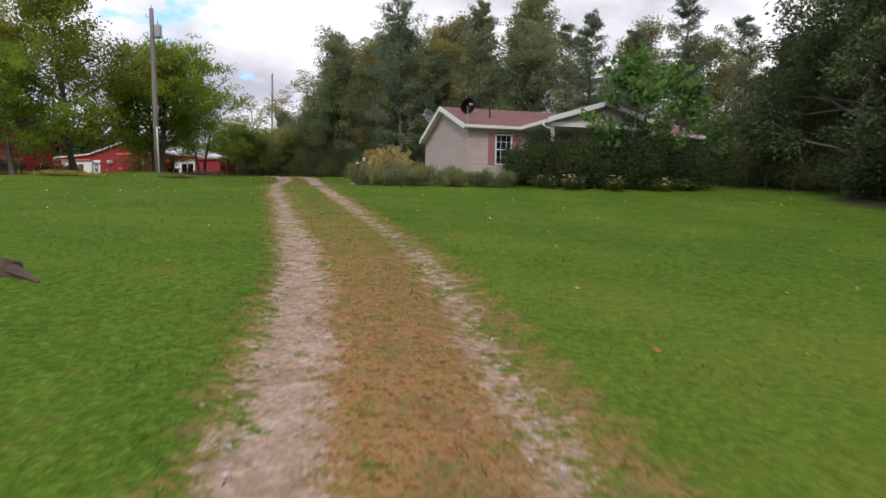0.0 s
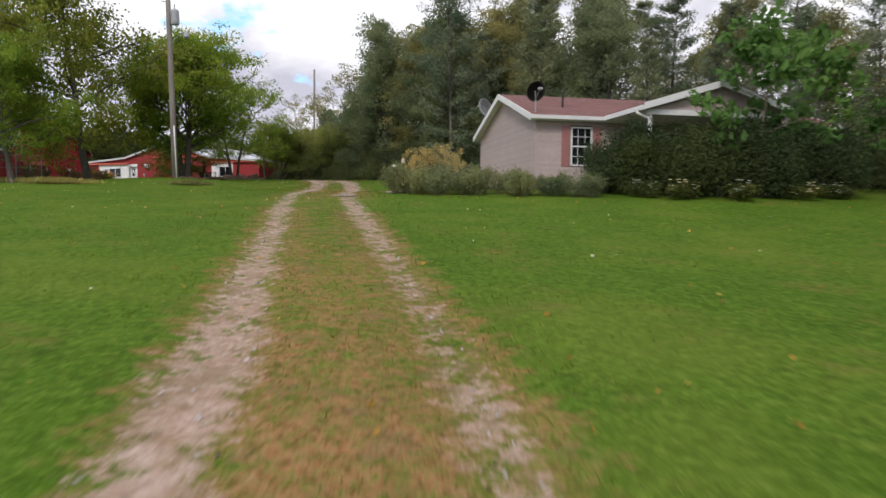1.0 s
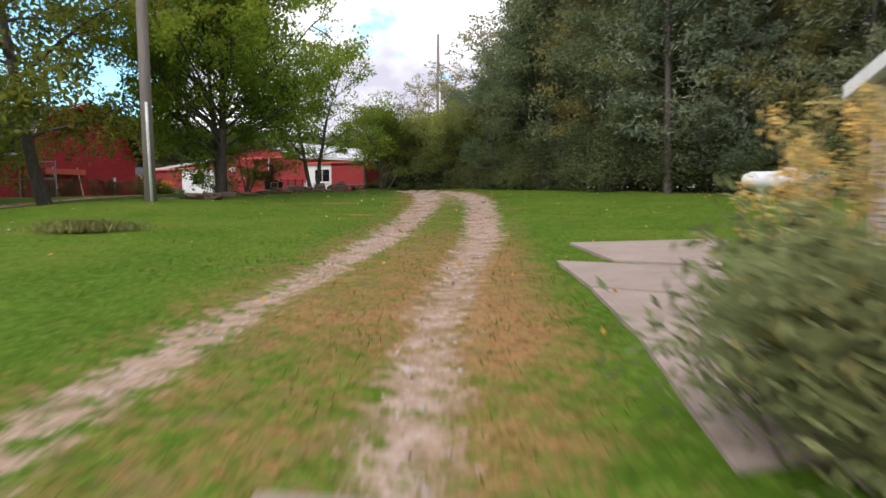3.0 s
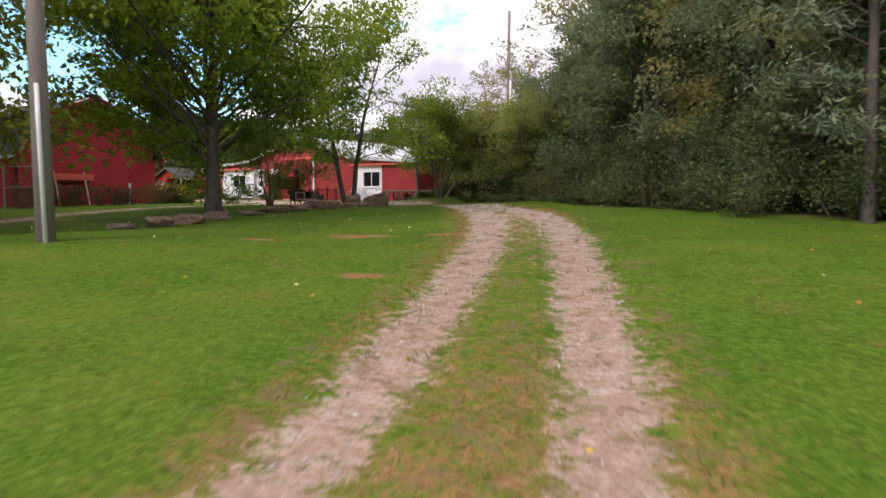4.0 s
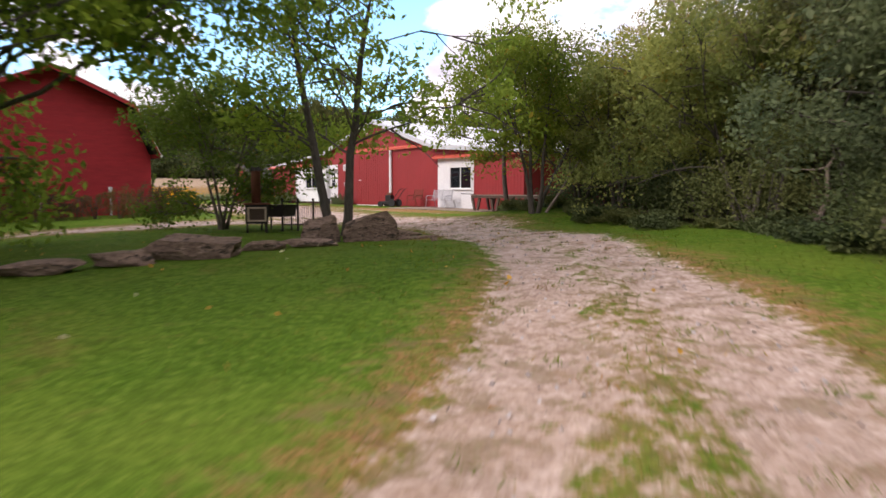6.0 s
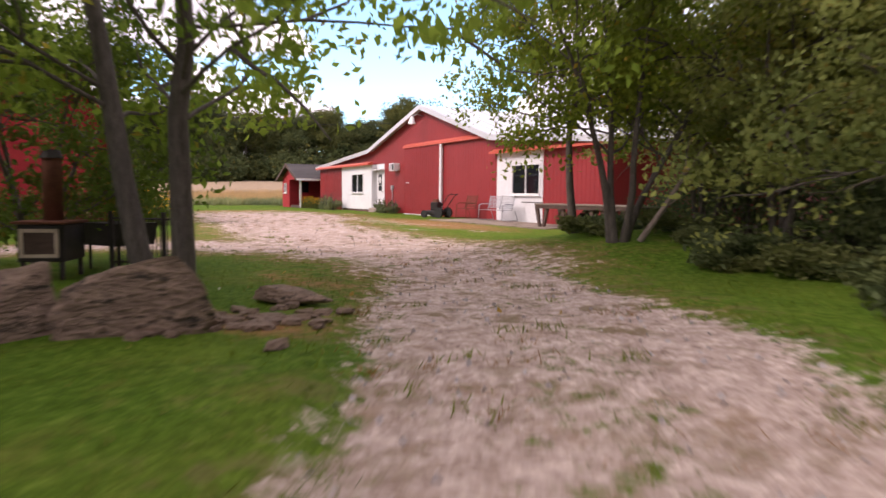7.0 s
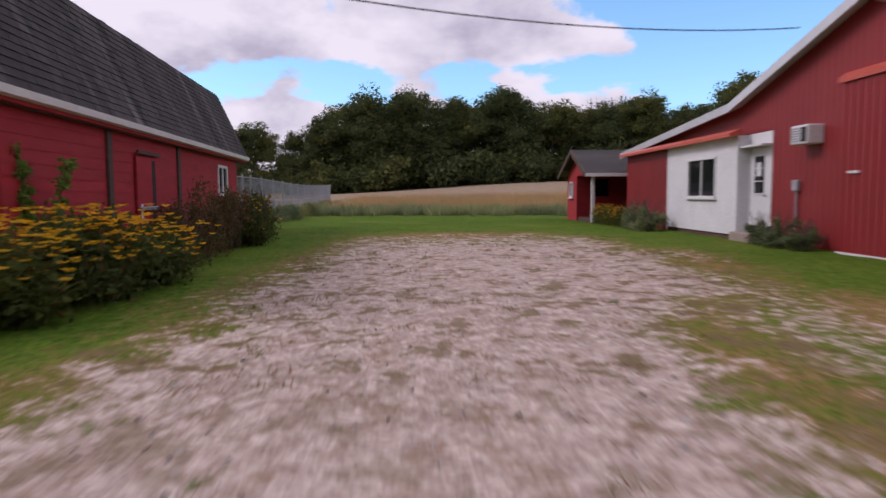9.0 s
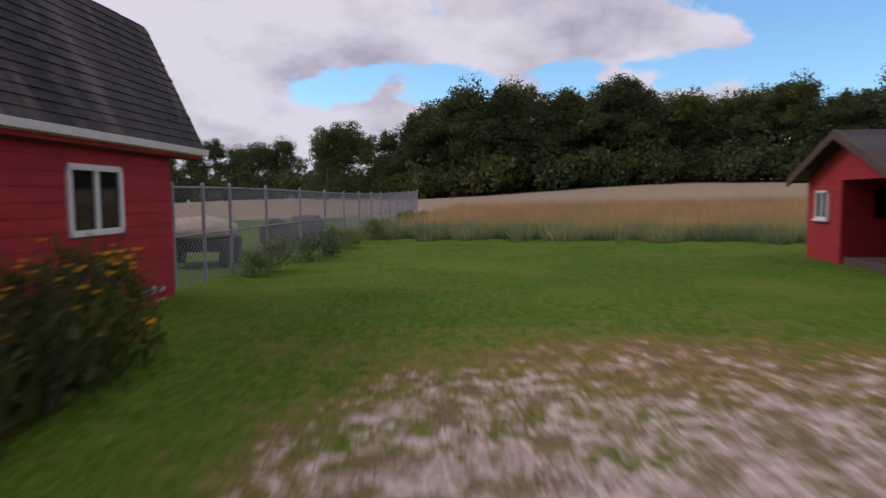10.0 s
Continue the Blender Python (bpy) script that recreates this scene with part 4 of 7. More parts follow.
for X, s in ((BX1, 1), (BX0, -1)):
    gable = thing("gable_wall", (0, 0, 0), "", ""); gable.parent = barn
    z = 8.7
    while z < 15.5:
        h = 0.2
        y0, y1 = gable_half(z), gable_half(min(z + h, 15.55))
        a0, a1 = 111.76 - y0, 111.76 - y1
        b = bmesh.new()
        q = [b.verts.new(v) for v in ((X + 0.020 * s, y0, z), (X + 0.020 * s, a0 - 0.05, z), (X + 0.01 * s, a1 - 0.05, z + h), (X + 0.01 * s, y1, z + h), (X - 0.05 * s, y0, z), (X - 0.05 * s, a0 - 0.05, z), (X - 0.05 * s, a1 - 0.05, z + h), (X - 0.05 * s, y1, z + h))]
        for f in ((0, 1, 2, 3), (7, 6, 5, 4), (0, 4, 5, 1), (1, 5, 6, 2), (2, 6, 7, 3), (3, 7, 4, 0)):
            b.faces.new([q[i] for i in f])
        bmesh.ops.recalc_face_normals(b, faces=b.faces)
        part("board", b, M["red_board"], gable)
        z += h
part("south_wall", box(BX0, BY0, 8.7, BX1, BY0 + 0.06, 11.85), M["red_board"], barn)
rngs = np.random.default_rng(15)
for i, ((ya, za), (yb, zb)) in enumerate(zip(BARN_TOP, BARN_TOP[1:])):
    L = math.hypot(yb - ya, zb - za)
    uy, uz = (yb - ya) / L, (zb - za) / L
    ny_, nz_ = -uz, uy
    roof = part("roof", prism([(ya, za), (yb, zb), (yb + ny_ * 0.05, zb + nz_ * 0.05), (ya + ny_ * 0.05, za + nz_ * 0.05)], (BX0 - 1.0, BX1 + 0.85), "x"), M["shingle_grey"], barn, "weathered grey asphalt shingles")
    # courses of shingles, each a strip with a raised lower edge
    if i >= 2:
        n = int(L / 0.15)
        for k in range(n):
            t0, t1 = k * L / n, (k + 1) * L / n
            p0 = (yb - uy * t0, zb - uz * t0); p1 = (yb - uy * t1, zb - uz * t1)
            q0, q1 = (p0[0] + ny_ * 0.05, p0[1] + nz_ * 0.05), (p1[0] + ny_ * 0.05, p1[1] + nz_ * 0.05)
            course = bmesh.new()
            xa = BX0 - 1.0 - rngs.uniform(0, 0.25)
            while xa < BX1 + 0.83:
                xb = xa + rngs.uniform(0.26, 0.36)
                a0, a1 = max(xa, BX0 - 1.0), min(xb - 0.008, BX1 + 0.85)
                th = 0.020 + rngs.uniform(-0.006, 0.008)
                vs = [course.verts.new((xx, yy + ny_ * o, zz + nz_ * o)) for xx in (a0, a1) for yy, zz, o in ((*q0, 0), (*q0, th), (*q1, 0.004), (*q1, 0))]
                for fc in ((0, 1, 2, 3), (7, 6, 5, 4), (0, 4, 5, 1), (1, 5, 6, 2), (2, 6, 7, 3)):
                    course.faces.new([vs[i_] for i_ in fc])
                xa = xb
            bmesh.ops.recalc_face_normals(course, faces=course.faces)
            part("shingle_course", course, M["shingle_grey"], roof)
for X in (BX1 + 0.85, BX0 - 1.05):
    for (ya, za), (yb, zb) in zip(BARN_TOP, BARN_TOP[1:]):
        part("rake_board", prism([(ya, za - 0.16), (yb, zb - 0.16), (yb, zb + 0.06), (ya, za + 0.06)], (X, X + 0.05), "x"), M["red_board"], barn)
        part("drip_edge", prism([(ya, za + 0.03), (yb, zb + 0.03), (yb, zb + 0.07), (ya, za + 0.07)], (X - 0.01, X + 0.065), "x"), M["white_trim"], barn)
part("gutter", prism([(BY1 + 0.2, 11.73), (BY1 + 0.3, 11.75), (BY1 + 0.32, 11.86), (BY1 + 0.2, 11.86)], (BX0 - 1.05, BX1 + 0.87), "x"), M["white_trim"], barn, "white eaves gutter")
part("fascia", box(BX0 - 1.0, BY1 + 0.14, 11.67, BX1 + 0.85, BY1 + 0.2, 11.89), M["red_board"], barn)
part("soffit", box(BX0 - 0.95, BY1 + 0.03, 11.65, BX1 + 0.8, BY1 + 0.14, 11.69), M["dark_wood"], barn)


def north_window(parent, x0, x1, z0, z1, y):
    w = thing("window", (0, 0, 0), "", ""); w.parent = parent
    s = 0.09
    for a, b_, c, d in ((x0, z0, x1, z0 + s), (x0, z1 - s, x1, z1), (x0, z0, x0 + s, z1), (x1 - s, z0, x1, z1)):
        part("window_frame", box(a, y - 0.05, b_, c, y + 0.05, d, 0.006), M["white_trim"], w)
    xm = (x0 + x1) / 2
    part("mullion", box(xm - 0.05, y - 0.03, z0 + s, xm + 0.05, y + 0.04, z1 - s), M["white_trim"], w)
    for a, c in ((x0 + s, xm - 0.05), (xm + 0.05, x1 - s)):
        part("pane", box(a, y, z0 + s, c, y + 0.008, z1 - s), M["glass"], w)
    part("curtain", box(x0 + s, y - 0.2, z0 + s, xm - 0.2, y - 0.17, z1 - s), M["curtain"], w)
    # near-black sheet painted as the dark of the barn's inside
    part("blind", box(x0, y - 0.35, z0, x1, y - 0.32, z1), M["dark_inside"], w)


north_window(barn, -80.38, -78.98, 10.41, 11.42, BY1 + 0.01)
for xx in (-69.9, -74.5):
    part("post", box(xx - 0.14, BY1, 8.8, xx + 0.08, BY1 + 0.07, 11.65, 0.01), M["dark_wood"], barn, "dark weathered post on the wall")
bdoor = part("door", box(-73.0, BY1 + 0.03, 8.95, -71.3, BY1 + 0.075, 11.25), M["red_board"], barn, "red boarded double door with a dark strip as its gap")
# dark strip laid on the boards for the darkness of the gap
part("gap", box(-72.5, BY1 + 0.07, 9.1, -72.28, BY1 + 0.08, 11.2), M["dark_inside"], bdoor)
part("top_rail", box(-72.8, BY1 + 0.075, 11.31, -71.3, BY1 + 0.12, 11.38), M["dark_wood"], bdoor)
part("latch_bar", box(-72.5, BY1 + 0.085, 10.11, -71.35, BY1 + 0.14, 10.19, 0.01), M["steel"], bdoor)
part("brace", box(-71.6, BY1 + 0.075, 9.9, -71.48, BY1 + 0.084, 10.25), M["white_trim"], bdoor)
rngw = np.random.default_rng(9)
for _ in range(34):
    x0 = rngw.uniform(BX0 + 0.2, BX1 - 1.5); zz = 9.1 + 0.2 * rngw.integers(0, 3)
    part("worn_patch", box(x0, BY1 + 0.02, zz + 0.03, x0 + rngw.uniform(0.2, 0.8), BY1 + 0.034, zz + rngw.uniform(0.1, 0.17)), M["worn_board"], north)
lean = part("lean_to", prism([(BY0, 8.4), (BY0 - 3.2, 8.4), (BY0 - 3.2, 10.9), (BY0, 11.7)], (BX0 + 2, BX1 - 0.4), "x"), M["red_board"], barn)
part("lean_to_roof", prism([(BY0, 11.72), (BY0 - 3.5, 10.85), (BY0 - 3.5, 10.95), (BY0, 11.84)], (BX0 + 1.6, BX1 - 0.1), "x"), M["roof_metal"], barn)

# ---- small red shed ----
shed = thing("shed", (0, 0, 0), "small red shed with a grey roof and an open porch", "shed")
SX0, SX1, SY0, SY1 = -90.35, -85.65, 73.75, 79.0
sm = (SX0 + SX1) / 2
part("front_wall", prism([(SX0, 9.0), (-88.35, 9.0), (-88.35, 11.15), (SX1, 11.15), (SX1, 11.28), (sm, 12.2), (SX0, 11.28)], (SY0, SY0 + 0.08)), M["red_board"], shed)
part("back_wall", prism([(SX0, 9.0), (SX1, 9.0), (SX1, 11.28), (sm, 12.2), (SX0, 11.28)], (SY1, SY1 + 0.08)), M["red_board"], shed)
part("side_wall", box(SX0, SY0 + 0.08, 9.0, SX0 + 0.08, SY1, 11.28), M["red_board"], shed)
part("porch_wall", box(-88.43, SY0 + 0.08, 9.0, -88.35, SY1, 11.5), M["red_board"], shed)
part("porch_floor", box(SX1 - 2.68, SY0 + 0.08, 9.0, SX1, SY1, 9.25), M["dark_wood"], shed)
for yy in (SY0 + 0.02, SY0 + 2.4, SY1 - 0.1):
    part("porch_post", box(SX1 - 0.06, yy, 9.1, SX1 + 0.08, yy + 0.13, 11.28, 0.01), M["white_trim"], shed)
for a, za, b, zb in ((SX0 - 0.5, 11.12, sm, 12.24), (SX1 + 0.45, 11.12, sm, 12.24)):
    part("roof", prism([(a, za), (b, zb), (b, zb + 0.1), (a, za + 0.1)], (SY0 - 0.35, SY1 + 0.3)), M["shingle_grey"], shed)
    part("rake_board", prism([(a, za - 0.1), (b, zb - 0.1), (b, zb + 0.11), (a, za + 0.11)], (SY0 - 0.4, SY0 - 0.35)), M["dark_wood"], shed)
part("eave_board", box(SX1 + 0.4, SY0 - 0.35, 11.05, SX1 + 0.47, SY1 + 0.3, 11.2), M["white_trim"], shed)
slider_window(shed, -89.75, -89.0, 10.15, 10.9, SY0 - 0.01)
part("pane", box(-88.35, SY0 + 0.75, 10.2, -88.33, SY0 + 1.5, 11.0), M["glass"], shed)

# ---- house ----
HA = radians(33.2)
house = thing("house", Matrix.LocRotScale((-11.35, 36.3, 6.85), Euler((0, 0, HA)), (0.93, 1, 1)), "low tan sided house with a porch gable and brown roof", "house")
HL, HW, HE, HR = 15.0, 8.9, 3.45, 4.9      # length, depth, wall top, ridge


def gable_lap(y0, y1, z, h):
    """A lapped board on the west gable, cut to the roof."""
    def top(zz):
        k = max(0.0, (zz - HE) / (HR - HE)) * HW / 2
        return k
    a0, a1 = top(z), top(z + h)
    b = bmesh.new()
    q = [b.verts.new(v) for v in ((-0.034, y0 + a0, z), (-0.034, y1 - a0, z), (-0.006, y1 - a1, z + h), (-0.006, y0 + a1, z + h), (0.05, y0 + a0, z), (0.05, y1 - a0, z), (0.05, y1 - a1, z + h), (0.05, y0 + a1, z + h))]
    for f in ((0, 1, 2, 3), (7, 6, 5, 4), (0, 4, 5, 1), (1, 5, 6, 2), (2, 6, 7, 3), (3, 7, 4, 0)):
        b.faces.new([q[i] for i in f])
    bmesh.ops.recalc_face_normals(b, faces=b.faces)
    return b


gw = thing("gable_wall", (0, 0, 0), "", ""); gw.parent = house
z = 0.55
while z < HR - 0.12:
    part("siding_board", gable_lap(0.0, HW, z, 0.108), M["siding"], gw)
    z += 0.108
fw = thing("front_wall", (0, 0, 0), "", ""); fw.parent = house
boards(fw, "siding_board", 0.0, HL, 0.55, HE, lambda a, b, z, h: prism([(0.05, z), (-0.034, z), (-0.006, z + h), (0.05, z + h)], (a, b), "x"), 0.108, "siding", [(1.62, 2.68, 1.42, 3.1), (11.6, 12.4, 1.9, 3.1), (4.6, 5.6, 0.55, 2.9), (6.4, 8.6, 1.2, 3.0)])
# dark sheet behind the siding, standing in for unlit rooms
part("inner_wall", box(0.06, 0.06, 0.0, HL, 0.12, HE), M["dark_inside"], house)
part("east_wall", prism([(0, 0.2), (HW, 0.2), (HW, HE), (HW / 2, HR - 0.05), (0, HE)], (HL - 0.05, HL), "x"), M["siding"], house)
part("back_wall", box(0, HW - 0.05, 0.2, HL, HW, HE), M["siding"], house)
part("skirting", box(0.03, 0.03, -0.5, HL - 0.03, HW - 0.03, 0.55), M["concrete"], house)
for y0, s in ((0.0, 1), (HW, -1)):
    part("corner_trim", box(-0.035, y0 - 0.035 if s > 0 else y0 - 0.07, 0.5, 0.07, y0 + 0.07 if s > 0 else y0 + 0.035, HE), M["siding"], house)
for s in (0, 1):
    ye, yr = (-0.35, HW / 2) if s == 0 else (HW + 0.35, HW / 2)
    ze = HE - 0.35 * (HR - HE) / (HW / 2)
    roof = part("roof", prism([(ye, ze + 0.05), (yr, HR + 0.05), (yr, HR + 0.15), (ye, ze + 0.15)], (-0.35, HL + 0.35), "x"), M["shingle_red"], house, "brown asphalt shingle slope")
    for k in range(24):
        t0, t1 = k / 24, (k + 1) / 24
        a = (ye + (yr - ye) * t0, ze + (HR - ze) * t0); c = (ye + (yr - ye) * t1, ze + (HR - ze) * t1)
        part("shingle_course", prism([(a[0], a[1] + 0.15), (a[0], a[1] + 0.168), (c[0], c[1] + 0.155), (c[0], c[1] + 0.15)], (-0.35, HL + 0.35), "x"), M["shingle_red"], roof)
    for X in (-0.4, HL + 0.35):
        part("rake_board", prism([(ye, ze - 0.08), (yr, HR - 0.08), (yr, HR + 0.17), (ye, ze + 0.17)], (X, X + 0.05), "x"), M["white_trim"], house)
    part("soffit", prism([(ye, ze + 0.0), (yr, HR + 0.0), (yr, HR + 0.045), (ye, ze + 0.045)], (-0.35, -0.02), "x"), M["white_trim"], house)
part("gutter", prism([(-0.35, HE - 0.15), (-0.46, HE - 0.13), (-0.48, HE + 0.02), (-0.35, HE + 0.03)], (-0.4, 3.3), "x"), M["white_trim"], house)
part("gutter", prism([(-0.35, HE - 0.15), (-0.46, HE - 0.13), (-0.48, HE + 0.02), (-0.35, HE + 0.03)], (9.9, HL + 0.4), "x"), M["white_trim"], house)
part("eave_soffit", box(-0.35, -0.35, HE - 0.16, HL + 0.35, -0.02, HE - 0.12), M["white_trim"], house)


def sash_window(parent, x0, x1, z0, z1, rows=2):
    """A hung window with glazing bars, facing the front."""
    w = thing("window", (0, 0, 0), "", ""); w.parent = parent
    s = 0.07
    for a, b_, c, d in ((x0, z0, x1, z0 + s), (x0, z1 - s, x1, z1), (x0, z0, x0 + s, z1), (x1 - s, z0, x1, z1), (x0, (z0 + z1) / 2 - 0.03, x1, (z0 + z1) / 2 + 0.03)):
        part("window_frame", box(a, -0.06, b_, c, 0.04, d, 0.006), M["white_trim"], w)
    for k in (1, 2):
        xm = x0 + (x1 - x0) * k / 3
        part("glazing_bar", box(xm - 0.01, -0.035, z0 + s, xm + 0.01, -0.015, z1 - s), M["white_trim"], w)
    for k in (0.25, 0.75):
        zm = z0 + (z1 - z0) * k
        part("glazing_bar", box(x0 + s, -0.034, zm - 0.01, x1 - s, -0.014, zm + 0.01), M["white_trim"], w)
    part("pane", box(x0 + s, 0.0, z0 + s, x1 - s, 0.008, z1 - s), M["glass"], w)
    b = bmesh.new()
    for x in np.arange(x0 + 0.1, x1 - 0.12, 0.1):
        tube([(x + 0.04, 0.045, z0 + 0.1), (x + 0.05, 0.045, z1 - 0.1)], 0.035, 5, b)
    part("curtain", b, M["curtain"], w)


sash_window(house, 1.64, 2.66, 1.44, 3.08)
sash_window(house, 11.62, 12.38, 1.92, 3.08)
sash_window(house, 6.42, 8.58, 1.22, 2.98)
for x0, x1 in ((1.2, 1.6), (2.7, 3.08)):
    sh = part("shutter", box(x0, -0.05, 1.42, x1, -0.024, 3.1, 0.004), M["shutter"], house, "dusty pink louvred shutter")
    for k in range(22):
        part("louvre", box(x0 + 0.04, -0.062, 1.5 + k * 0.072, x1 - 0.04, -0.05, 1.54 + k * 0.072), M["shutter"], sh)
part("porch_door", box(4.62, -0.01, 0.5, 5.58, 0.04, 2.88), M["white_trim"], house)

# porch: a gable roof on posts in front of the wall
PV, PX0, PX1, PK = -3.4, 3.1, 9.95, 6.55
PE, PR = 3.45, 4.42
porch_deck = part("porch_deck", box(3.3, PV + 0.1, -0.4, 9.8, -0.03, 0.5), M["concrete"], house)
for a, za, b, zb in ((PX0, PE, PK, PR), (PX1, PE, PK, PR)):
    part("porch_roof", prism([(a, za + 0.02), (b, zb + 0.02), (b, zb + 0.12), (a, za + 0.12)], (PV - 0.25, 3.2)), M["shingle_red"], house)
    part("rake_board", prism([(a, za - 0.12), (b, zb - 0.12), (b, zb + 0.13), (a, za + 0.13)], (PV - 0.3, PV - 0.25)), M["white_trim"], house)
    part("porch_gutter", box(min(a, a + (0.1 if a == PX0 else -0.1)) - 0.05, PV - 0.2, PE - 0.12, max(a, a + (0.1 if a == PX0 else -0.1)) + 0.02, 0.0, PE + 0.06), M["white_trim"], house)
z = PE - 0.05
while z < PR - 0.2:
    k0 = (z - PE) / (PR - PE)
    xa, xb = PX0 + (PK - PX0) * max(0, k0) + 0.15, PX1 - (PX1 - PK) * max(0, k0) - 0.15
    part("siding_board", prism([(PV + 0.05, z), (PV - 0.022, z), (PV - 0.006, z + 0.128), (PV + 0.05, z + 0.128)], (xa, xb), "x"), M["siding"], house)
    z += 0.128
part("porch_beam", box(3.4, PV - 0.04, 3.2, 9.7, PV + 0.12, 3.4), M["white_trim"], house)
part("porch_ceiling", box(3.3, PV + 0.1, 3.34, 9.8, -0.36, 3.38), M["white_trim"], house)
for xx in (3.55, 9.15):
    part("porch_post", box(xx - 0.07, PV, -0.2, xx + 0.07, PV + 0.14, 3.2, 0.01), M["white_trim"], house)
part("downspout", tube([(3.0, PV + 0.2, 3.4), (3.05, PV + 0.15, 3.25), (3.42, PV - 0.06, 3.05), (3.46, PV - 0.06, 2.9), (3.46, PV - 0.06, 0.2)], 0.05, 8), M["white_trim"], house)
part("downspout", tube([(10.0, PV + 0.2, 3.4), (9.6, PV - 0.06, 3.1), (9.28, PV - 0.06, 2.9), (9.28, PV - 0.06, 0.2)], 0.05, 8), M["white_trim"], house)
part("vent_pipe", tube([(1.9, 1.6, 3.9), (1.9, 1.6, 4.75)], 0.05, 8), M["dark_inside"], house)


def dish(at, turn, r, mat, name_label, mast):
    d = thing("satellite_dish", at, name_label, "satellite dish")
    b = bmesh.new()
    rings = []
    for i in range(6):
        a = i / 5
        rings.append([b.verts.new((math.cos(k * math.tau / 20) * r * a, -0.0 + r * 0.28 * a * a, math.sin(k * math.tau / 20) * r * 1.1 * a)) for k in range(20)] if i else [b.verts.new((0, 0, 0))])
    for k in range(20):
        b.faces.new((rings[0][0], rings[1][k], rings[1][(k + 1) % 20]))
    for r0, r1 in zip(rings[1:], rings[2:]):
        for k in range(20):
            b.faces.new((r0[k], r1[k], r1[(k + 1) % 20], r0[(k + 1) % 20]))
    bmesh.ops.solidify(b, geom=b.faces[:], thickness=0.012)
    turned(b, pose(0, 0, 0, -28, 0, turn))
    part("reflector", b, mat, d, "", True)
    a = radians(turn)
    part("mast", tube([(0, 0, 0)] + mast, 0.03, 8), M["steel"], d)
    bb = tube([(0, 0, -r * 0.9), (-math.sin(a) * 0.55, math.cos(a) * 0.55, -0.05)], 0.018, 6)
    part("arm", bb, M["steel"], d)
    part("receiver", turned(box(-0.09, -0.06, -0.05, 0.09, 0.08, 0.05, 0.015), Matrix.Translation((-math.sin(a) * 0.55, math.cos(a) * 0.55, -0.02)) @ pose(0, 0, 0, 0, 0, turn)), M["grey_paint"], d)
    return d


dish((-15.75, 43.3, 11.9), 150, 0.48, M["grey_paint"], "grey satellite dish on a bent mast at the eaves", [(0.05, 0.25, -0.3), (0.15, 0.05, -0.75)])
dish((-11.4, 36.25, 11.35), 215, 0.4, M["black_iron"], "dark satellite dish standing behind the roof ridge", [(0, 0.1, -0.4), (0, 0.1, -0.95)])

# ---- trees ----
maple = tree_meshes("broad", M["bark"], M["leaf_maple"], seed=11, height=10.8, girth=0.26, spread=7.6, lift=0.45, limb_k=0.36, bare=0.2, limbs=40, clumps=560, leaves=62, leaf_size=0.2, clump_r=0.85, top=0.45, twigs=3)
plant_tree(maple, -43.55, 51.4, "broad green maple with a thick grey trunk beside the rocks", 1.0, 0.4)
maple_b = tree_meshes("broad", M["bark"], M["leaf_maple"], seed=12, height=10.0, girth=0.23, spread=6.2, lift=0.2, limb_k=0.32, bare=0.17, limbs=34, clumps=540, leaves=62, leaf_size=0.2, clump_r=0.85, top=0.5, twigs=3, lean=(0.12, 0.1))
plant_tree(maple_b, -45.2, 52.65, "green maple with a dark leaning trunk beside another", 1.0, 2.0)
ash = tree_meshes("broad", M["bark"], M["leaf_maple"], seed=13, height=9.4, girth=0.15, spread=4.9, bare=0.28, limbs=38, limb_k=0.26, clumps=520, leaves=36, leaf_size=0.16, clump_r=0.6, top=0.6, twigs=3, stems=2, droop=0.9,
                   ways=(((-0.02, 0.0, -0.15), (-0.2, -0.33, 1.0)), ((0.10, 0.18, -0.15), (0.03, 0.10, 1.0))))
plant_tree(ash, -46.55, 60.9, "slender two-stemmed tree with airy drooping leaves by the rocks", 1.0, 0.0)
locust = [tree_meshes("broad", M["bark"], M["leaf_locust"], seed=14 + i, height=14.5, girth=0.2, spread=5.4, bare=0.16, limbs=28, clumps=560, leaves=62, leaf_size=0.2, clump_r=0.95, top=0.45, twigs=3) for i in range(2)]
plant_tree(locust[0], -45.6, 44.1, "tall yellow-green tree with airy crown near the barn", 1.3, 0.3)
plant_tree(maple_b, -43.6, 37.0, "dense green maple with low limbs beside the lawn", 0.85, 2.6)
plant_tree(locust[1], -55.5, 43.0, "tall yellow-green tree with airy crown", 1.3, 1.3)
plant_tree(locust[0], -61.0, 38.0, "tall yellow-green tree with airy crown", 0.95, 2.9)
plant_tree(maple_b, -53.5, 37.5, "dense green maple at the edge of the lawn", 0.95, 4.0)
plant_tree(maple, -64.0, 42.5, "dense green maple behind the lawn", 1.0, 3.1)
plant_tree(maple_b, -57.0, 33.0, "dense green maple at the edge of the lawn", 0.9, 1.1)
plant_tree(maple, -67.0, 33.0, "dense green maple behind the lawn", 1.15, 5.1)
plant_tree(maple_b, -70.0, 45.5, "green maple beside the barn", 1.0, 0.2)
small = tree_meshes("broad", M["bark"], M["leaf_dimmed"], seed=17, height=6.4, girth=0.08, spread=3.2, bare=0.3, limbs=30, clumps=430, leaves=46, leaf_size=0.13, clump_r=0.6, top=0.6, twigs=3, stems=4)
plant_tree(small, -47.1, 68.65, "many-stemmed small tree with grey bark near the workshop", 0.92, 2.5)
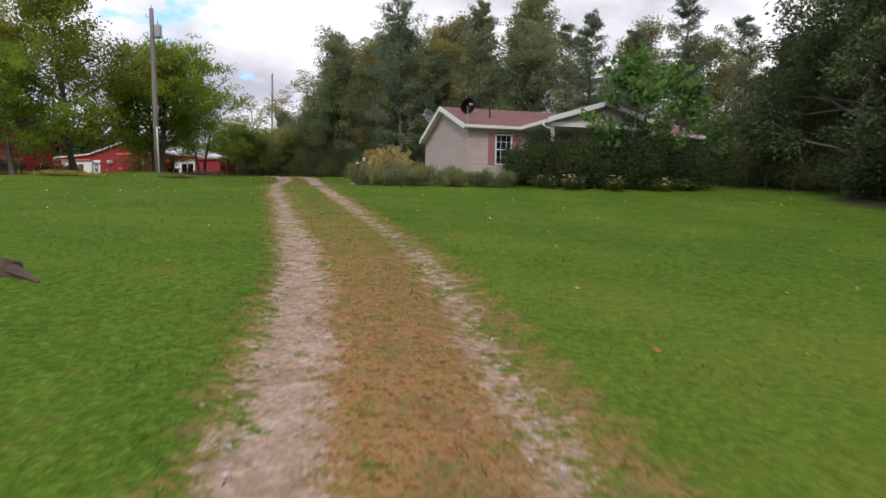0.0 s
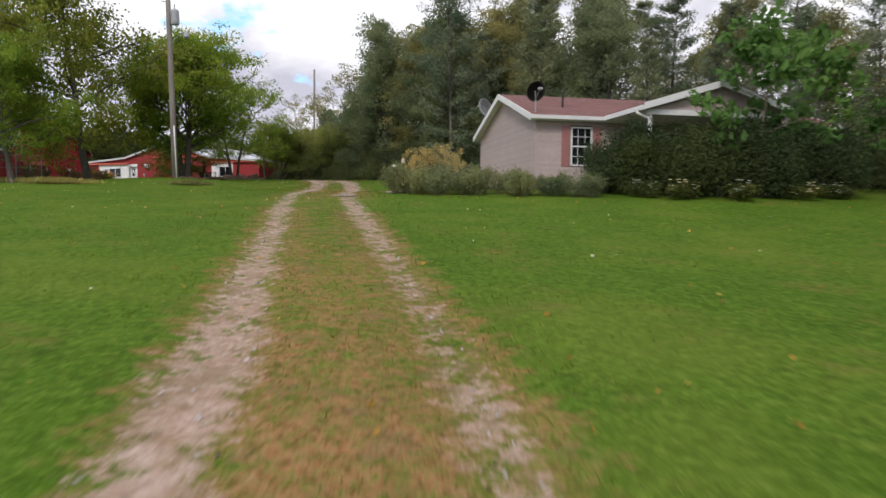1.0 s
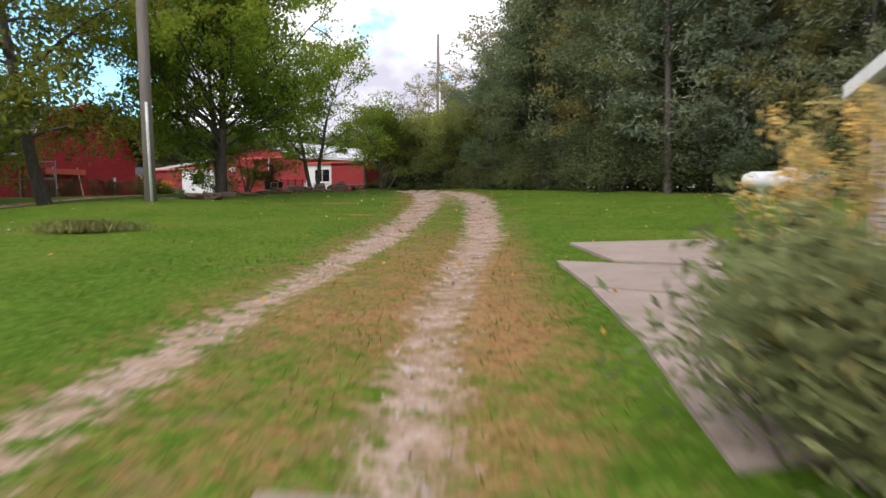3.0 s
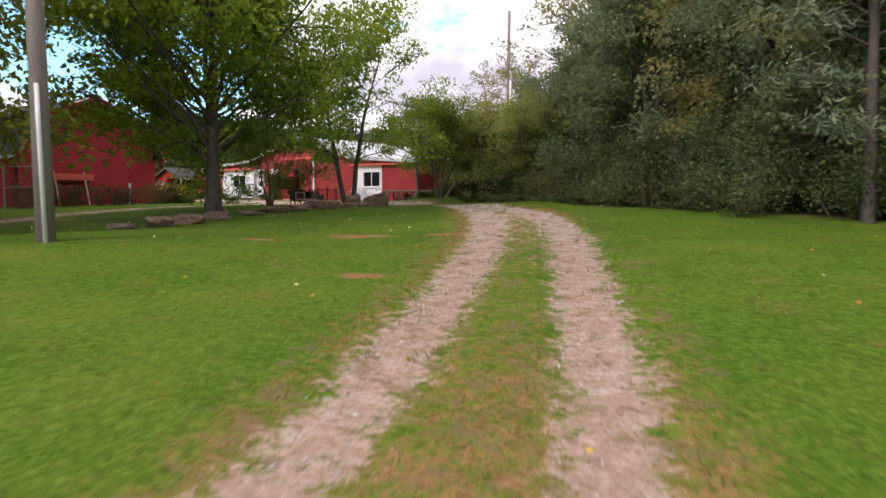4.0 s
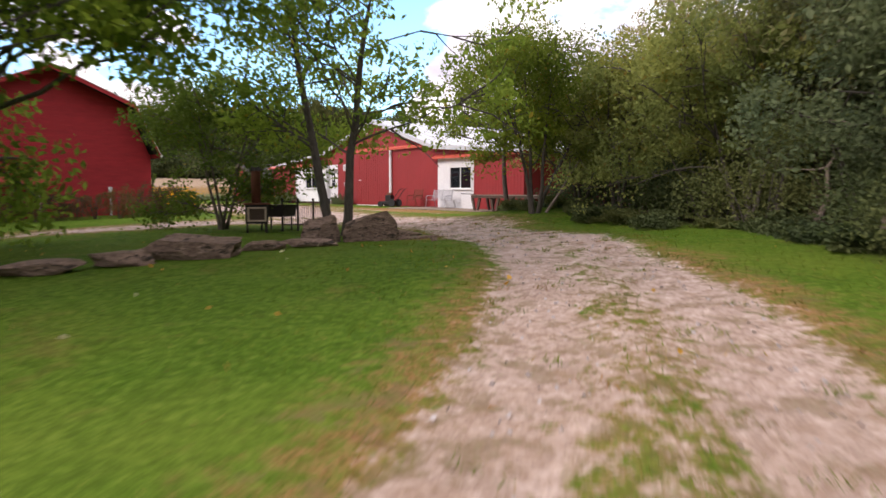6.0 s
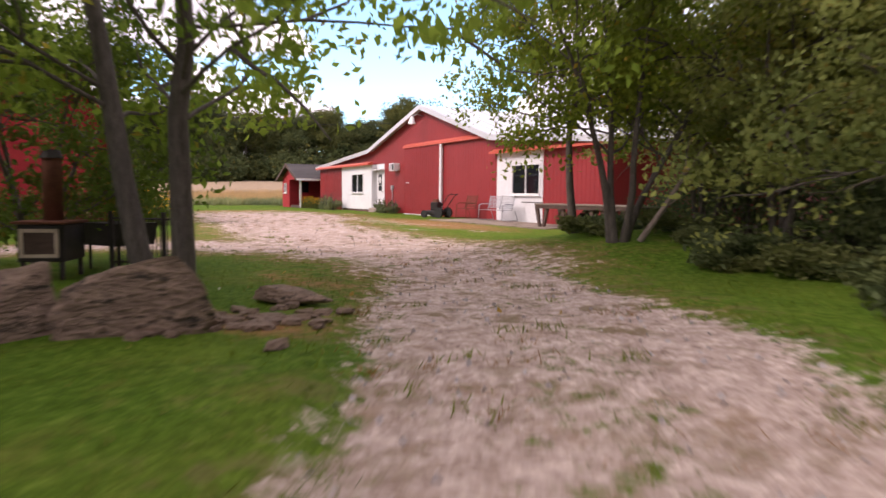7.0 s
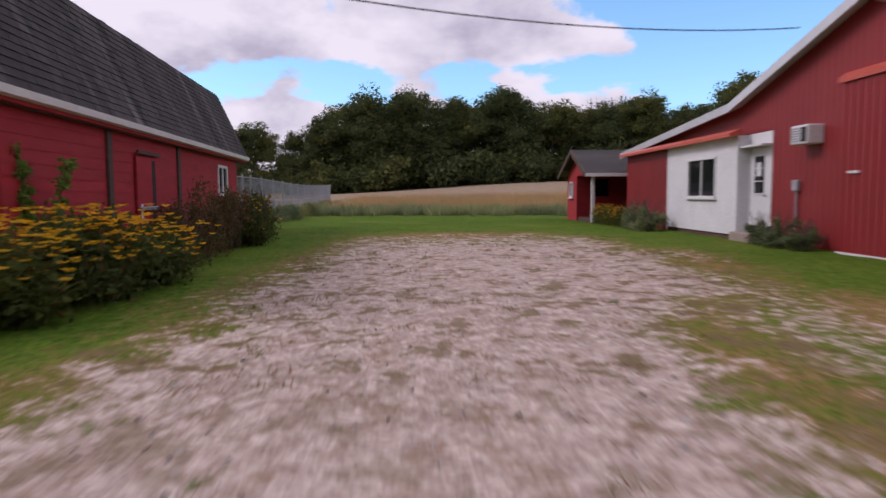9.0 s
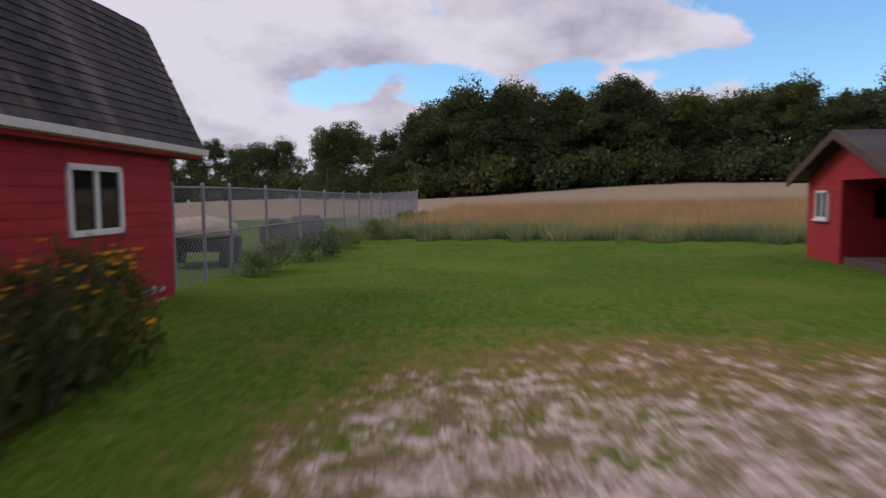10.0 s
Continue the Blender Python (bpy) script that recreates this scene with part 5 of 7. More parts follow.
small_one = tree_meshes("broad", M["bark"], M["leaf_dimmed"], seed=19, height=6.6, girth=0.115, spread=3.0, bare=0.42, limbs=26, clumps=300, leaves=46, leaf_size=0.13, clump_r=0.55, top=0.65, twigs=3, lean=(-0.03, -0.05))
plant_tree(small_one, -49.4, 69.5, "small leaning tree with one dark stem near the workshop", 0.92, 0.0)
small_dark = tree_meshes("broad", M["bark"], M["leaf_edge"], seed=24, height=5.6, girth=0.08, spread=3.3, bare=0.3, limbs=32, clumps=340, leaves=46, leaf_size=0.14, clump_r=0.6, top=0.55, twigs=3, stems=3)
for k, (x, y, sc) in enumerate(((-45.6, 71.2, 0.95), (-43.4, 72.6, 1.0), (-41.9, 70.6, 0.95), (-48.4, 72.4, 0.9), (-47.0, 75.6, 1.0), (-43.4, 76.2, 1.0), (-40.0, 69.2, 0.95), (-50.2, 78.0, 1.05), (-53.0, 80.0, 1.1), (-49.0, 81.5, 1.15))):
    plant_tree(small_dark, x, y, "many-stemmed small tree at the edge of the woods", sc, k * 1.37, "small trees along the woods")
bushy = tree_meshes("broad", M["bark"], M["leaf_dimmed"], seed=23, height=5.2, girth=0.07, spread=3.4, bare=0.12, limbs=30, clumps=420, leaves=46, leaf_size=0.14, clump_r=0.6, top=0.5, twigs=3, stems=4)
plant_tree(bushy, -51.0, 59.4, "low shrubby tree with yellowing leaves behind the stove", 0.85, 1.4)
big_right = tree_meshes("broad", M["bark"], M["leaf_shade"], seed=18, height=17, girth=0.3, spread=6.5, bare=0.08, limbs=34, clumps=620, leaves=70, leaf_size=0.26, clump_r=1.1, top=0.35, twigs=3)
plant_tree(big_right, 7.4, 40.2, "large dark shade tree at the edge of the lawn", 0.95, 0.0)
# unseen row east of the lawn, added to dim the sky light on it
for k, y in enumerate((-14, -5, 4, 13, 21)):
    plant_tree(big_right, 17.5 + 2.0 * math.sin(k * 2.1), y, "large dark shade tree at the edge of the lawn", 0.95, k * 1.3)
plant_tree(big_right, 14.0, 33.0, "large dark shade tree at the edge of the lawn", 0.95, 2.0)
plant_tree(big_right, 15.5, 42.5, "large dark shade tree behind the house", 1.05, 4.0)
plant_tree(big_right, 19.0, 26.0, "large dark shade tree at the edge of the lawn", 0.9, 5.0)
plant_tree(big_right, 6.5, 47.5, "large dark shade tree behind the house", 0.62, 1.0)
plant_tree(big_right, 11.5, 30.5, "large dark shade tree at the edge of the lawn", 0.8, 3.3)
sl, (sv, sf) = broad_tree(19, 7.8, 0.07, 2.4, 0.22, 34, 120, 12, 0.42, 0.5, top=0.5, twigs=1)
catalpa = (limbs_mesh("trunk", sl, M["bark_pale"]), mesh_of("crown", sv, sf, M["leaf_big"]))
plant_tree(catalpa, -2.9, 35.6, "bright green sapling with very large leaves before the porch", 0.9, 0.0)
plant_tree(catalpa, -0.6, 38.6, "bright green sapling with very large leaves before the house", 0.85, 2.0)

woods = [tree_meshes("broad", M["bark"], M["leaf_wood"], seed=30 + i, height=16, girth=0.2, spread=4.8, bare=0.17, limbs=30, clumps=300, leaves=76, leaf_size=0.2, clump_r=0.95, top=0.45, twigs=1) for i in range(4)]
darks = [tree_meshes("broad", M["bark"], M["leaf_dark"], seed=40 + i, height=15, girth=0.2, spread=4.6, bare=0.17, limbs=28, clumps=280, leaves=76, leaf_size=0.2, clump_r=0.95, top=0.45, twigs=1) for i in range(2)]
pines = [tree_meshes("pine", M["bark"], M["needle"], seed=50 + i, height=18, girth=0.2, spread=4.4, bare=0.1, whorls=19, leaves=130, leaf_size=0.36) for i in range(2)]
# thicket leaves are coloured dark to paint the shade under the wood's edge
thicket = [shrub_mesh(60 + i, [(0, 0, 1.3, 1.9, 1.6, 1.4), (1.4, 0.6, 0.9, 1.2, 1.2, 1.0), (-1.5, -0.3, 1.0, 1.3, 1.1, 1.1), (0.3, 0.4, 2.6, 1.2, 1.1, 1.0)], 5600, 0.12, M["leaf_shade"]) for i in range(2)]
thicket_stems = stems_mesh(66, 9, 1.6, 2.6, M["bark"], 0.03)
rng = np.random.default_rng(21)


def wood_edge(x):
    """The line at which the woods begin."""
    return np.interp(x, [-56, -50, -44, -38, -34, -29, -25, -18, -8, 6, 16, 40], [80, 73.5, 70.5, 66.5, 63.5, 62.6, 60.5, 57.5, 54.5, 50.0, 44.0, 34.0])


def in_ride(x, y):
    """Along the cleared line to the pole behind the small trees, and west of it."""
    if x < -38 and (x + 27.6) * -0.819 + (y - 48.5) * -0.576 > -2.4:
        return True
    for ax, ay in ((-27.6, 48.5), (-23.0, 41.1), (-37.8, 60.1)):
        ux, uy = -51.1 - ax, 81.9 - ay
        L = math.hypot(ux, uy)
        t = ((x - ax) * ux + (y - ay) * uy) / L
        if 0 < t < L and abs((x - ax) * uy - (y - ay) * ux) / L < 2.6 and x < -38:
            return True
    return False


def wood_tree(i, x, y, s):
    if in_ride(x, y):
        return
    k = rng.random()
    if k < (0.6 if -20 < x < 2 else 0.2) and x > -27:
        plant_tree(pines[i % 2], x, y, "tall dark pine in the dense mixed woods", s, rng.uniform(0, 6.3), "trees of the woods")
    elif k < 0.45:
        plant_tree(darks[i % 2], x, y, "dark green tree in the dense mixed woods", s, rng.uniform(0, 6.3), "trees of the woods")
    else:
        plant_tree(woods[i % 4], x, y, "tall dull green tree in the dense mixed woods", s, rng.uniform(0, 6.3), "trees of the woods")


i = 0
for row, (gap, back, lo, hi) in enumerate(((4.2, 1.8, 0.62, 0.9), (4.6, 6.0, 0.8, 1.05), (5.2, 11.0, 0.9, 1.2), (6.5, 17.0, 0.95, 1.25))):
    x = -52.0 + row
    while x < 34:
        xx = x + rng.uniform(-1.2, 1.2)
        if not (xx < -44 and row == 0):
            wood_tree(i, xx, float(wood_edge(xx)) + back + rng.uniform(-1.2, 1.5), rng.uniform(lo, hi) * float(np.interp(xx, [-48, -42, -36, -29, -18, -9, 4], [0.6, 0.75, 0.95, 1.1, 1.0, 0.82, 0.76])))
        i += 1
        x += gap * rng.uniform(0.8, 1.2)
x = -33.0
while x < -10:
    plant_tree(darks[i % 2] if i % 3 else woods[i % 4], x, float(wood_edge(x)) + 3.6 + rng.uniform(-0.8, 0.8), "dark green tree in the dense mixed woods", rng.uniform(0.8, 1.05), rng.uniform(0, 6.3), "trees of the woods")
    i += 1
    x += rng.uniform(3.2, 4.4)
x = -51.0
while x < 30:
    y = float(wood_edge(x)) + rng.uniform(-0.3, 1.4)
    s = rng.uniform(0.75, 1.25)
    # a hollow under the trees
    if -48 < x < -34:
        y, s = y + (3.5 if x < -44.5 else 0.9), s * 0.85
    ob = thing("shrub", Matrix.LocRotScale((x, y, ground_z(x, y) - 0.05), Euler((0, 0, rng.uniform(0, 6.3))), (s, s, s)), "tangled undergrowth shrub along the edge of the woods", "shrub", "shrubs along the woods")
    share("foliage", thicket[i % 2], ob, (0, 0, 0)); share("stem", thicket_stems, ob, (0, 0, 0))
    i += 1
    x += rng.uniform(1.9, 2.8)

# understory deeper in the woods, its shade put into the leaf colour
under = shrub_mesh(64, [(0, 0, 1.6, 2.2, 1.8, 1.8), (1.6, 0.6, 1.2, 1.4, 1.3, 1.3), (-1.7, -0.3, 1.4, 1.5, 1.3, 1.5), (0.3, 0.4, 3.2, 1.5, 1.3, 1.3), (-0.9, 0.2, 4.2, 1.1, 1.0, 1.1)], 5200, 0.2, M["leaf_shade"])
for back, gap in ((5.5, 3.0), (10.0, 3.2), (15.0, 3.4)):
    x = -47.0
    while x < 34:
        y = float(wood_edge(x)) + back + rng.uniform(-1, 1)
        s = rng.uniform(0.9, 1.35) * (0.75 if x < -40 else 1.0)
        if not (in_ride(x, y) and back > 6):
            ob = thing("shrub", Matrix.LocRotScale((x, y, ground_z(x, y) - 0.05), Euler((0, 0, rng.uniform(0, 6.3))), (s, s, s)), "understory shrub inside the woods, leaves darkened for shade", "shrub", "understory of the woods")
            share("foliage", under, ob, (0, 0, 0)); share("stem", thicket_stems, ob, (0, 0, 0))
        x += gap * rng.uniform(0.85, 1.15)
# dense shrubs at the lawn's east edge, leaves coloured dark for the shade there
for k in range(16):
    f_ = k / 15
    x, y = 4.5 + 16 * f_ + rng.uniform(-0.6, 0.6), 46.5 - 19 * f_ + rng.uniform(-0.8, 0.8)
    s = rng.uniform(0.8, 1.15)
    ob = thing("shrub", Matrix.LocRotScale((x, y, ground_z(x, y) - 0.05), Euler((0, 0, k * 1.1)), (s, s, s)), "tangled shrub below the shade trees, leaves darkened for shade", "shrub", "shrubs below the shade trees")
    share("foliage", thicket[1], ob, (0, 0, 0)); share("stem", thicket_stems, ob, (0, 0, 0))
# half-bare old trees in the gap before the woods, a pine with dead limbs at the edge
sparse = [tree_meshes("broad", M["bark_pale"], M["leaf_wood"], seed=66 + k, height=13, girth=0.16, spread=3.6, bare=0.25, limbs=24, clumps=70, leaves=26, leaf_size=0.2, clump_r=0.7, top=0.6, twigs=3) for k in range(2)]
for k, (x, y, s) in enumerate(((-48.5, 80.0, 0.85), (-51.5, 86.5, 1.05), (-44.0, 79.5, 0.9), (-40.5, 74.5, 1.0), (-54.5, 84.0, 0.8), (-39.0, 71.0, 1.1), (-62.0, 95.0, 1.1), (-66.0, 97.0, 1.05), (-57.0, 92.0, 1.15))):
    plant_tree(sparse[k % 2], x, y, "half-bare tree with thin grey limbs at the edge of the woods", s, k * 1.3)
edge_pine = tree_meshes("pine", M["bark"], M["needle"], seed=58, height=17, girth=0.19, spread=4.0, bare=0.14, whorls=17, leaves=120, leaf_size=0.34, dead=6)
plant_tree(edge_pine, -24.0, 59.5, "tall pine with dark needles and low dead limbs", 1.0, 0.5)

for k, (x, y, sc) in enumerate(((-84.0, 101.0, 0.62), (-80.0, 99.5, 0.56), (-76.0, 101.0, 0.66), (-96.0, 108.0, 0.5), (-105.0, 112.0, 0.48))):
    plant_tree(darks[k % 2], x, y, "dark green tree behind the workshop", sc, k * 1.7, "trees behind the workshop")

# woods beyond the field
far = [tree_meshes("broad", M["bark"], M["far_leaf"], seed=70 + i, height=17, girth=0.25, spread=5.8, bare=0.03, limbs=30, clumps=200, leaves=60, leaf_size=0.42, clump_r=1.6, top=0.3, twigs=1) for i in range(4)]
far_low = shrub_mesh(75, [(0, 0, 2.2, 4.2, 3.0, 2.4), (3.2, 0, 1.6, 2.6, 2.2, 1.9), (-3.0, 0.5, 1.8, 2.6, 2.4, 2.0)], 2600, 0.6, M["far_leaf"])
def far_size(y):
    """How high the far woods stand along their edge."""
    return 1.16 * float(np.interp(y, [27, 32, 36, 38, 42, 48, 55, 62, 70, 85, 94, 100, 105, 112, 123, 133, 150], [0.75, 0.92, 0.55, 0.6, 0.86, 0.95, 1.02, 1.12, 0.98, 1.04, 0.86, 0.95, 0.84, 0.93, 0.82, 1.1, 1.0]))


for row, (xr, y0, y1, gap, lo, hi) in enumerate(((-193, 40, 230, 4.4, 0.88, 1.05), (-201, 48, 230, 6.0, 0.9, 1.08), (-209, 50, 230, 7.0, 0.9, 1.1), (-262, -90, 60, 5.0, 0.75, 1.2))):
    y = y0
    while y < y1:
        x = xr + rng.uniform(-3, 3) + 0.0016 * max(0, y - 90) ** 2
        k = rng.uniform(lo, hi) * (far_size(y) if xr > -250 else 1.0)
        plant_tree(far[rng.integers(0, 4)], x, y + rng.uniform(-1, 1), "tree of the dark woods beyond the field", k, rng.uniform(0, 6.3), "trees beyond the field")
        y += gap * rng.uniform(0.75, 1.25)
for x, y, k in ((-191, 29.5, 0.86), (-194, 32.5, 0.93)):
    plant_tree(far[1], x, y, "tree standing apart from the dark woods beyond the field", k, y, "trees beyond the field")
y = 45.0
while y < 200:
    x = -188 + 0.0016 * max(0, y - 90) ** 2 + rng.uniform(-1, 1)
    ob = thing("shrub", Matrix.LocRotScale((x, y, ground_z(x, y) - 0.1), Euler((0, 0, rng.uniform(0, 6.3))), (rng.uniform(1.0, 1.9),) * 3), "dark shrub at the foot of the woods beyond the field", "shrub", "shrubs beyond the field")
    share("foliage", far_low, ob, (0, 0, 0))
    y += rng.uniform(3.6, 5.2)
y = -88.0
while y < 62:
    x = -255 + rng.uniform(-1.5, 1.5)
    ob = thing("shrub", Matrix.LocRotScale((x, y, ground_z(x, y) - 0.1), Euler((0, 0, rng.uniform(0, 6.3))), (rng.uniform(1.2, 2.1),) * 3), "dark shrub at the foot of the woods beyond the field", "shrub", "shrubs beyond the field")
    share("foliage", far_low, ob, (0, 0, 0))
    y += rng.uniform(4.0, 6.0)

# ---- shrubs and beds round the house ----
def shrub(mesh, x, y, s, turn, label, group="", name="shrub", stems=None, sz=1.0):
    ob = thing(name, Matrix.LocRotScale((x, y, ground_z(x, y) - 0.03), Euler((0, 0, turn)), (s, s, s * sz)), label, "shrub", group)
    share("foliage", mesh, ob, (0, 0, 0))
    if stems:
        share("stem", stems, ob, (0, 0, 0))
    return ob


yew = [shrub_mesh(80 + i, [(0, 0, 0.95, 1.25, 1.1, 1.0), (0.7, 0.3, 0.7, 0.8, 0.8, 0.75), (-0.7, -0.2, 0.8, 0.8, 0.8, 0.8), (0.1, -0.5, 1.5, 0.6, 0.6, 0.55)], 9500, 0.1, M["leaf_yew"], 0.35) for i in range(2)]
yew_stems = stems_mesh(82, 8, 1.0, 1.5, M["bark"], 0.03)
hpt = lambda u, v: house.matrix_basis @ Vector((u, v, 0))
for k, (u, v, s) in enumerate(((2.9, -3.5, 1.25), (4.0, -4.9, 1.25), (5.4, -5.4, 1.22), (7.0, -5.3, 1.2), (8.6, -5.2, 1.25), (10.2, -4.8, 1.3), (11.6, -3.8, 1.35), (8.0, -4.4, 1.4))):
    q = hpt(u, v)
    shrub(yew[k % 2], q.x, q.y, s, k * 1.7, "dense dark green yew shrub before the porch", "yews before the porch", "shrub", yew_stems, 1.05)
for x, y, s in ((-8.2, 34.3, 1.0), (-6.7, 33.9, 1.1)):
    shrub(yew[0], x, y, s, x, "dense dark green yew shrub below the window", "yews before the porch", "shrub", yew_stems, 0.95)
q = hpt(14.6, -1.4)
shrub(shrub_mesh(83, [(0, 0, 0.9, 0.7, 0.7, 1.0)], 1800, 0.12, M["leaf_brown"], 0.3), q.x, q.y, 1.0, 0, "withered brown shrub beside the house")


def flower_heads(seed, n, x0, x1, y0, y1, z0, z1, r, mat, petals=10):
    """Flower heads: small discs of petals facing up and outwards."""
    rng = np.random.default_rng(seed)
    c = np.stack([rng.uniform(x0, x1, n), rng.uniform(y0, y1, n), rng.uniform(z0, z1, n)], 1)
    P = np.repeat(c, petals, 0)
    a = np.tile(np.arange(petals) * math.tau / petals, n)
    out = np.stack([np.cos(a), np.sin(a), np.full(n * petals, 0.35)], 1)
    v, f = leaf_cards(rng, P + out * r * 0.5, r, 0, 0.4, out * 3)
    return mesh_of("flowers", v, f, mat)


white_fl = flower_heads(84, 26, -0.7, 0.7, -0.4, 0.4, 0.25, 0.75, 0.09, M["petal_white"], 14)
fl_leaf = shrub_mesh(85, [(0, 0, 0.35, 0.8, 0.6, 0.4)], 900, 0.12, M["leaf_bed"])
for k, (u, v, s) in enumerate(((2.2, -5.3, 0.8), (3.4, -6.1, 0.9), (5.4, -6.5, 0.9), (8.0, -6.4, 0.8), (9.8, -6.0, 0.8))):
    q = hpt(u, v)
    ob = thing("flower_clump", Matrix.LocRotScale((q.x, q.y, ground_z(q.x, q.y)), Euler((0, 0, k)), (s, s, s)), "low clump of white flowers at the foot of the shrubs", "flowers", "white flowers")
    share("foliage", fl_leaf, ob, (0, 0, 0)); tagged(share("bloom", white_fl, ob, (0, 0, 0)), kind="stuff")

sage = [shrub_mesh(86 + i, [(0, 0, 0.5, 0.95, 0.8, 0.55), (0.5, 0.3, 0.8, 0.5, 0.5, 0.5), (-0.5, -0.2, 0.65, 0.6, 0.5, 0.5)], 3200, 0.11, M["leaf_sage"], 0.3) for i in range(2)]
sage_stems = stems_mesh(88, 12, 0.8, 1.0, M["bark_pale"], 0.012)
rng = np.random.default_rng(33)
for k in range(17):
    f = k / 16
    x, y = -16.2 + 7.6 * f + rng.uniform(-0.3, 0.3), 33.1 - 0.8 * math.sin(f * 2.2) - 0.2 * f + rng.uniform(-0.3, 0.8)
    shrub(sage[k % 2], x, y, rng.uniform(0.75, 1.05) * (1.0 - 0.25 * f), rng.uniform(0, 6), "grey-green weedy perennial in the bed by the house", "bed by the house", "perennial", sage_stems)


def plume_mesh(seed, n, spread, h0, h1):
    """Tall dry stems with drooping tan seed heads."""
    rng = np.random.default_rng(seed)
    L, P = [], []
    for _ in range(n):
        a, d = rng.uniform(0, math.tau), rng.random() ** 0.5 * spread
        st = bend(rng, (math.cos(a) * d, math.sin(a) * d, 0), (rng.normal() * 0.12, rng.normal() * 0.12, 1), rng.uniform(h0, h1), 6, 0.05)
        L.append((st, np.linspace(0.012, 0.004, 7)))
        P.append(tri_points(rng, 46, st[-1] - np.array([0, 0, 0.08]), (0.13, 0.13, 0.2)))
        P.append(tri_points(rng, 12, st[4], (0.12, 0.12, 0.15)))
    v, f = leaf_cards(rng, np.concatenate(P), 0.07, 0.5, 0.4)
    return limbs_mesh("stems", L, M["straw"], 4), mesh_of("plumes", v, f, M["plume"])


plumes = plume_mesh(89, 22, 0.7, 1.1, 2.0)
for x, y, s in ((-15.9, 34.6, 0.95), (-14.9, 35.0, 1.0), (-16.3, 35.8, 0.95), (-14.1, 34.0, 0.75), (-15.3, 36.2, 1.0)):
    ob = thing("tall_grass", Matrix.LocRotScale((x, y, ground_z(x, y)), Euler((0, 0, x * 3)), (s, s, s)), "clump of tall dry golden seed heads by the house", "grass", "golden grasses")
    for nm, me in zip(("stem", "plume"), plumes):
        share(nm, me, ob, (0, 0, 0))

bird = thing("birdhouse", (-15.7, 32.7, ground_z(-15.7, 32.7)), "small pale birdhouse on a thin post in the bed", "birdhouse")
part("post", tube([(0, 0, -0.1), (0, 0, 1.2)], 0.02, 6), M["dark_wood"], bird)
part("box", prism([(-0.055, 1.2), (0.055, 1.2), (0.055, 1.34), (0, 1.39), (-0.055, 1.34)], (-0.055, 0.055)), M["tan_cloth"], bird)
stake = thing("garden_light", (-15.75, 32.0, ground_z(-15.75, 32.0)), "small garden light on a dark stake in the bed", "lamp")
part("stake", tube([(0, 0, -0.1), (0, 0, 1.05)], 0.014, 6), M["dark_wood"], stake)
part("cap", tube([(0, 0, 1.05), (0, 0, 1.11), (0, 0, 1.14)], [0.05, 0.08, 0.03], 10), M["white_trim"], stake)

# ---- bed round the barn ----
susan_leaf = shrub_mesh(90, [(0, 0, 0.5, 0.8, 0.7, 0.55), (0.4, 0.1, 0.45, 0.5, 0.5, 0.5)], 2000, 0.13, M["leaf_bed"], 0.4)
susan_fl = flower_heads(91, 78, -0.85, 0.85, -0.7, 0.7, 0.55, 1.2, 0.07, M["petal_yellow"], 9)
brown = [shrub_mesh(92 + i, [(0, 0, 0.5, 0.85, 0.7, 0.5), (0.35, 0.2, 1.0, 0.4, 0.4, 0.5), (-0.4, -0.1, 0.95, 0.35, 0.35, 0.45), (0.0, -0.4, 1.1, 0.25, 0.25, 0.4)], 1500, 0.11, M["leaf_brown"], 0.3) for i in range(2)]
brown_stems = stems_mesh(94, 14, 0.7, 1.3, M["bark"], 0.012)
rng = np.random.default_rng(35)
for k, (x, y) in enumerate(((-63.3, 61.5), (-64.3, 62.0), (-65.4, 62.1), (-66.5, 62.3), (-67.6, 62.2), (-68.6, 62.1), (-64.8, 61.5), (-66.1, 61.7), (-67.4, 61.6))):
    ob = thing("flower_clump", Matrix.LocRotScale((x, y, ground_z(x, y)), Euler((0, 0, k * 2.1)), (1, 1, rng.uniform(0.85, 1.1))), "clump of yellow daisy flowers beside the barn", "flowers", "yellow daisies by the barn")
    share("foliage", susan_leaf, ob, (0, 0, 0)); tagged(share("bloom", susan_fl, ob, (0, 0, 0)), kind="stuff")
for k in range(13):
    x, y = -63.2 + rng.uniform(-0.6, 0.7), 51.6 + 0.8 * k
    shrub(brown[k % 2], x, y, rng.uniform(0.8, 1.15), rng.uniform(0, 6), "brownish seeding weeds in the bed before the barn", "weeds before the barn", "perennial", brown_stems)
for k, (x, y, s) in enumerate(((-69.8, 61.9, 0.75), (-70.8, 61.8, 0.85), (-71.9, 61.9, 0.8), (-73.1, 61.7, 1.0), (-74.2, 61.7, 0.95), (-75.2, 61.5, 0.85), (-76.2, 61.2, 0.6))):
    shrub(brown[k % 2], x, y, s, k * 1.3, "tall brown seeding plant beside the barn door", "weeds before the barn", "perennial", brown_stems, 1.15)
weed_fl = flower_heads(95, 26, -0.8, 0.8, -0.6, 0.6, 0.4, 1.15, 0.06, M["petal_yellow"], 9)
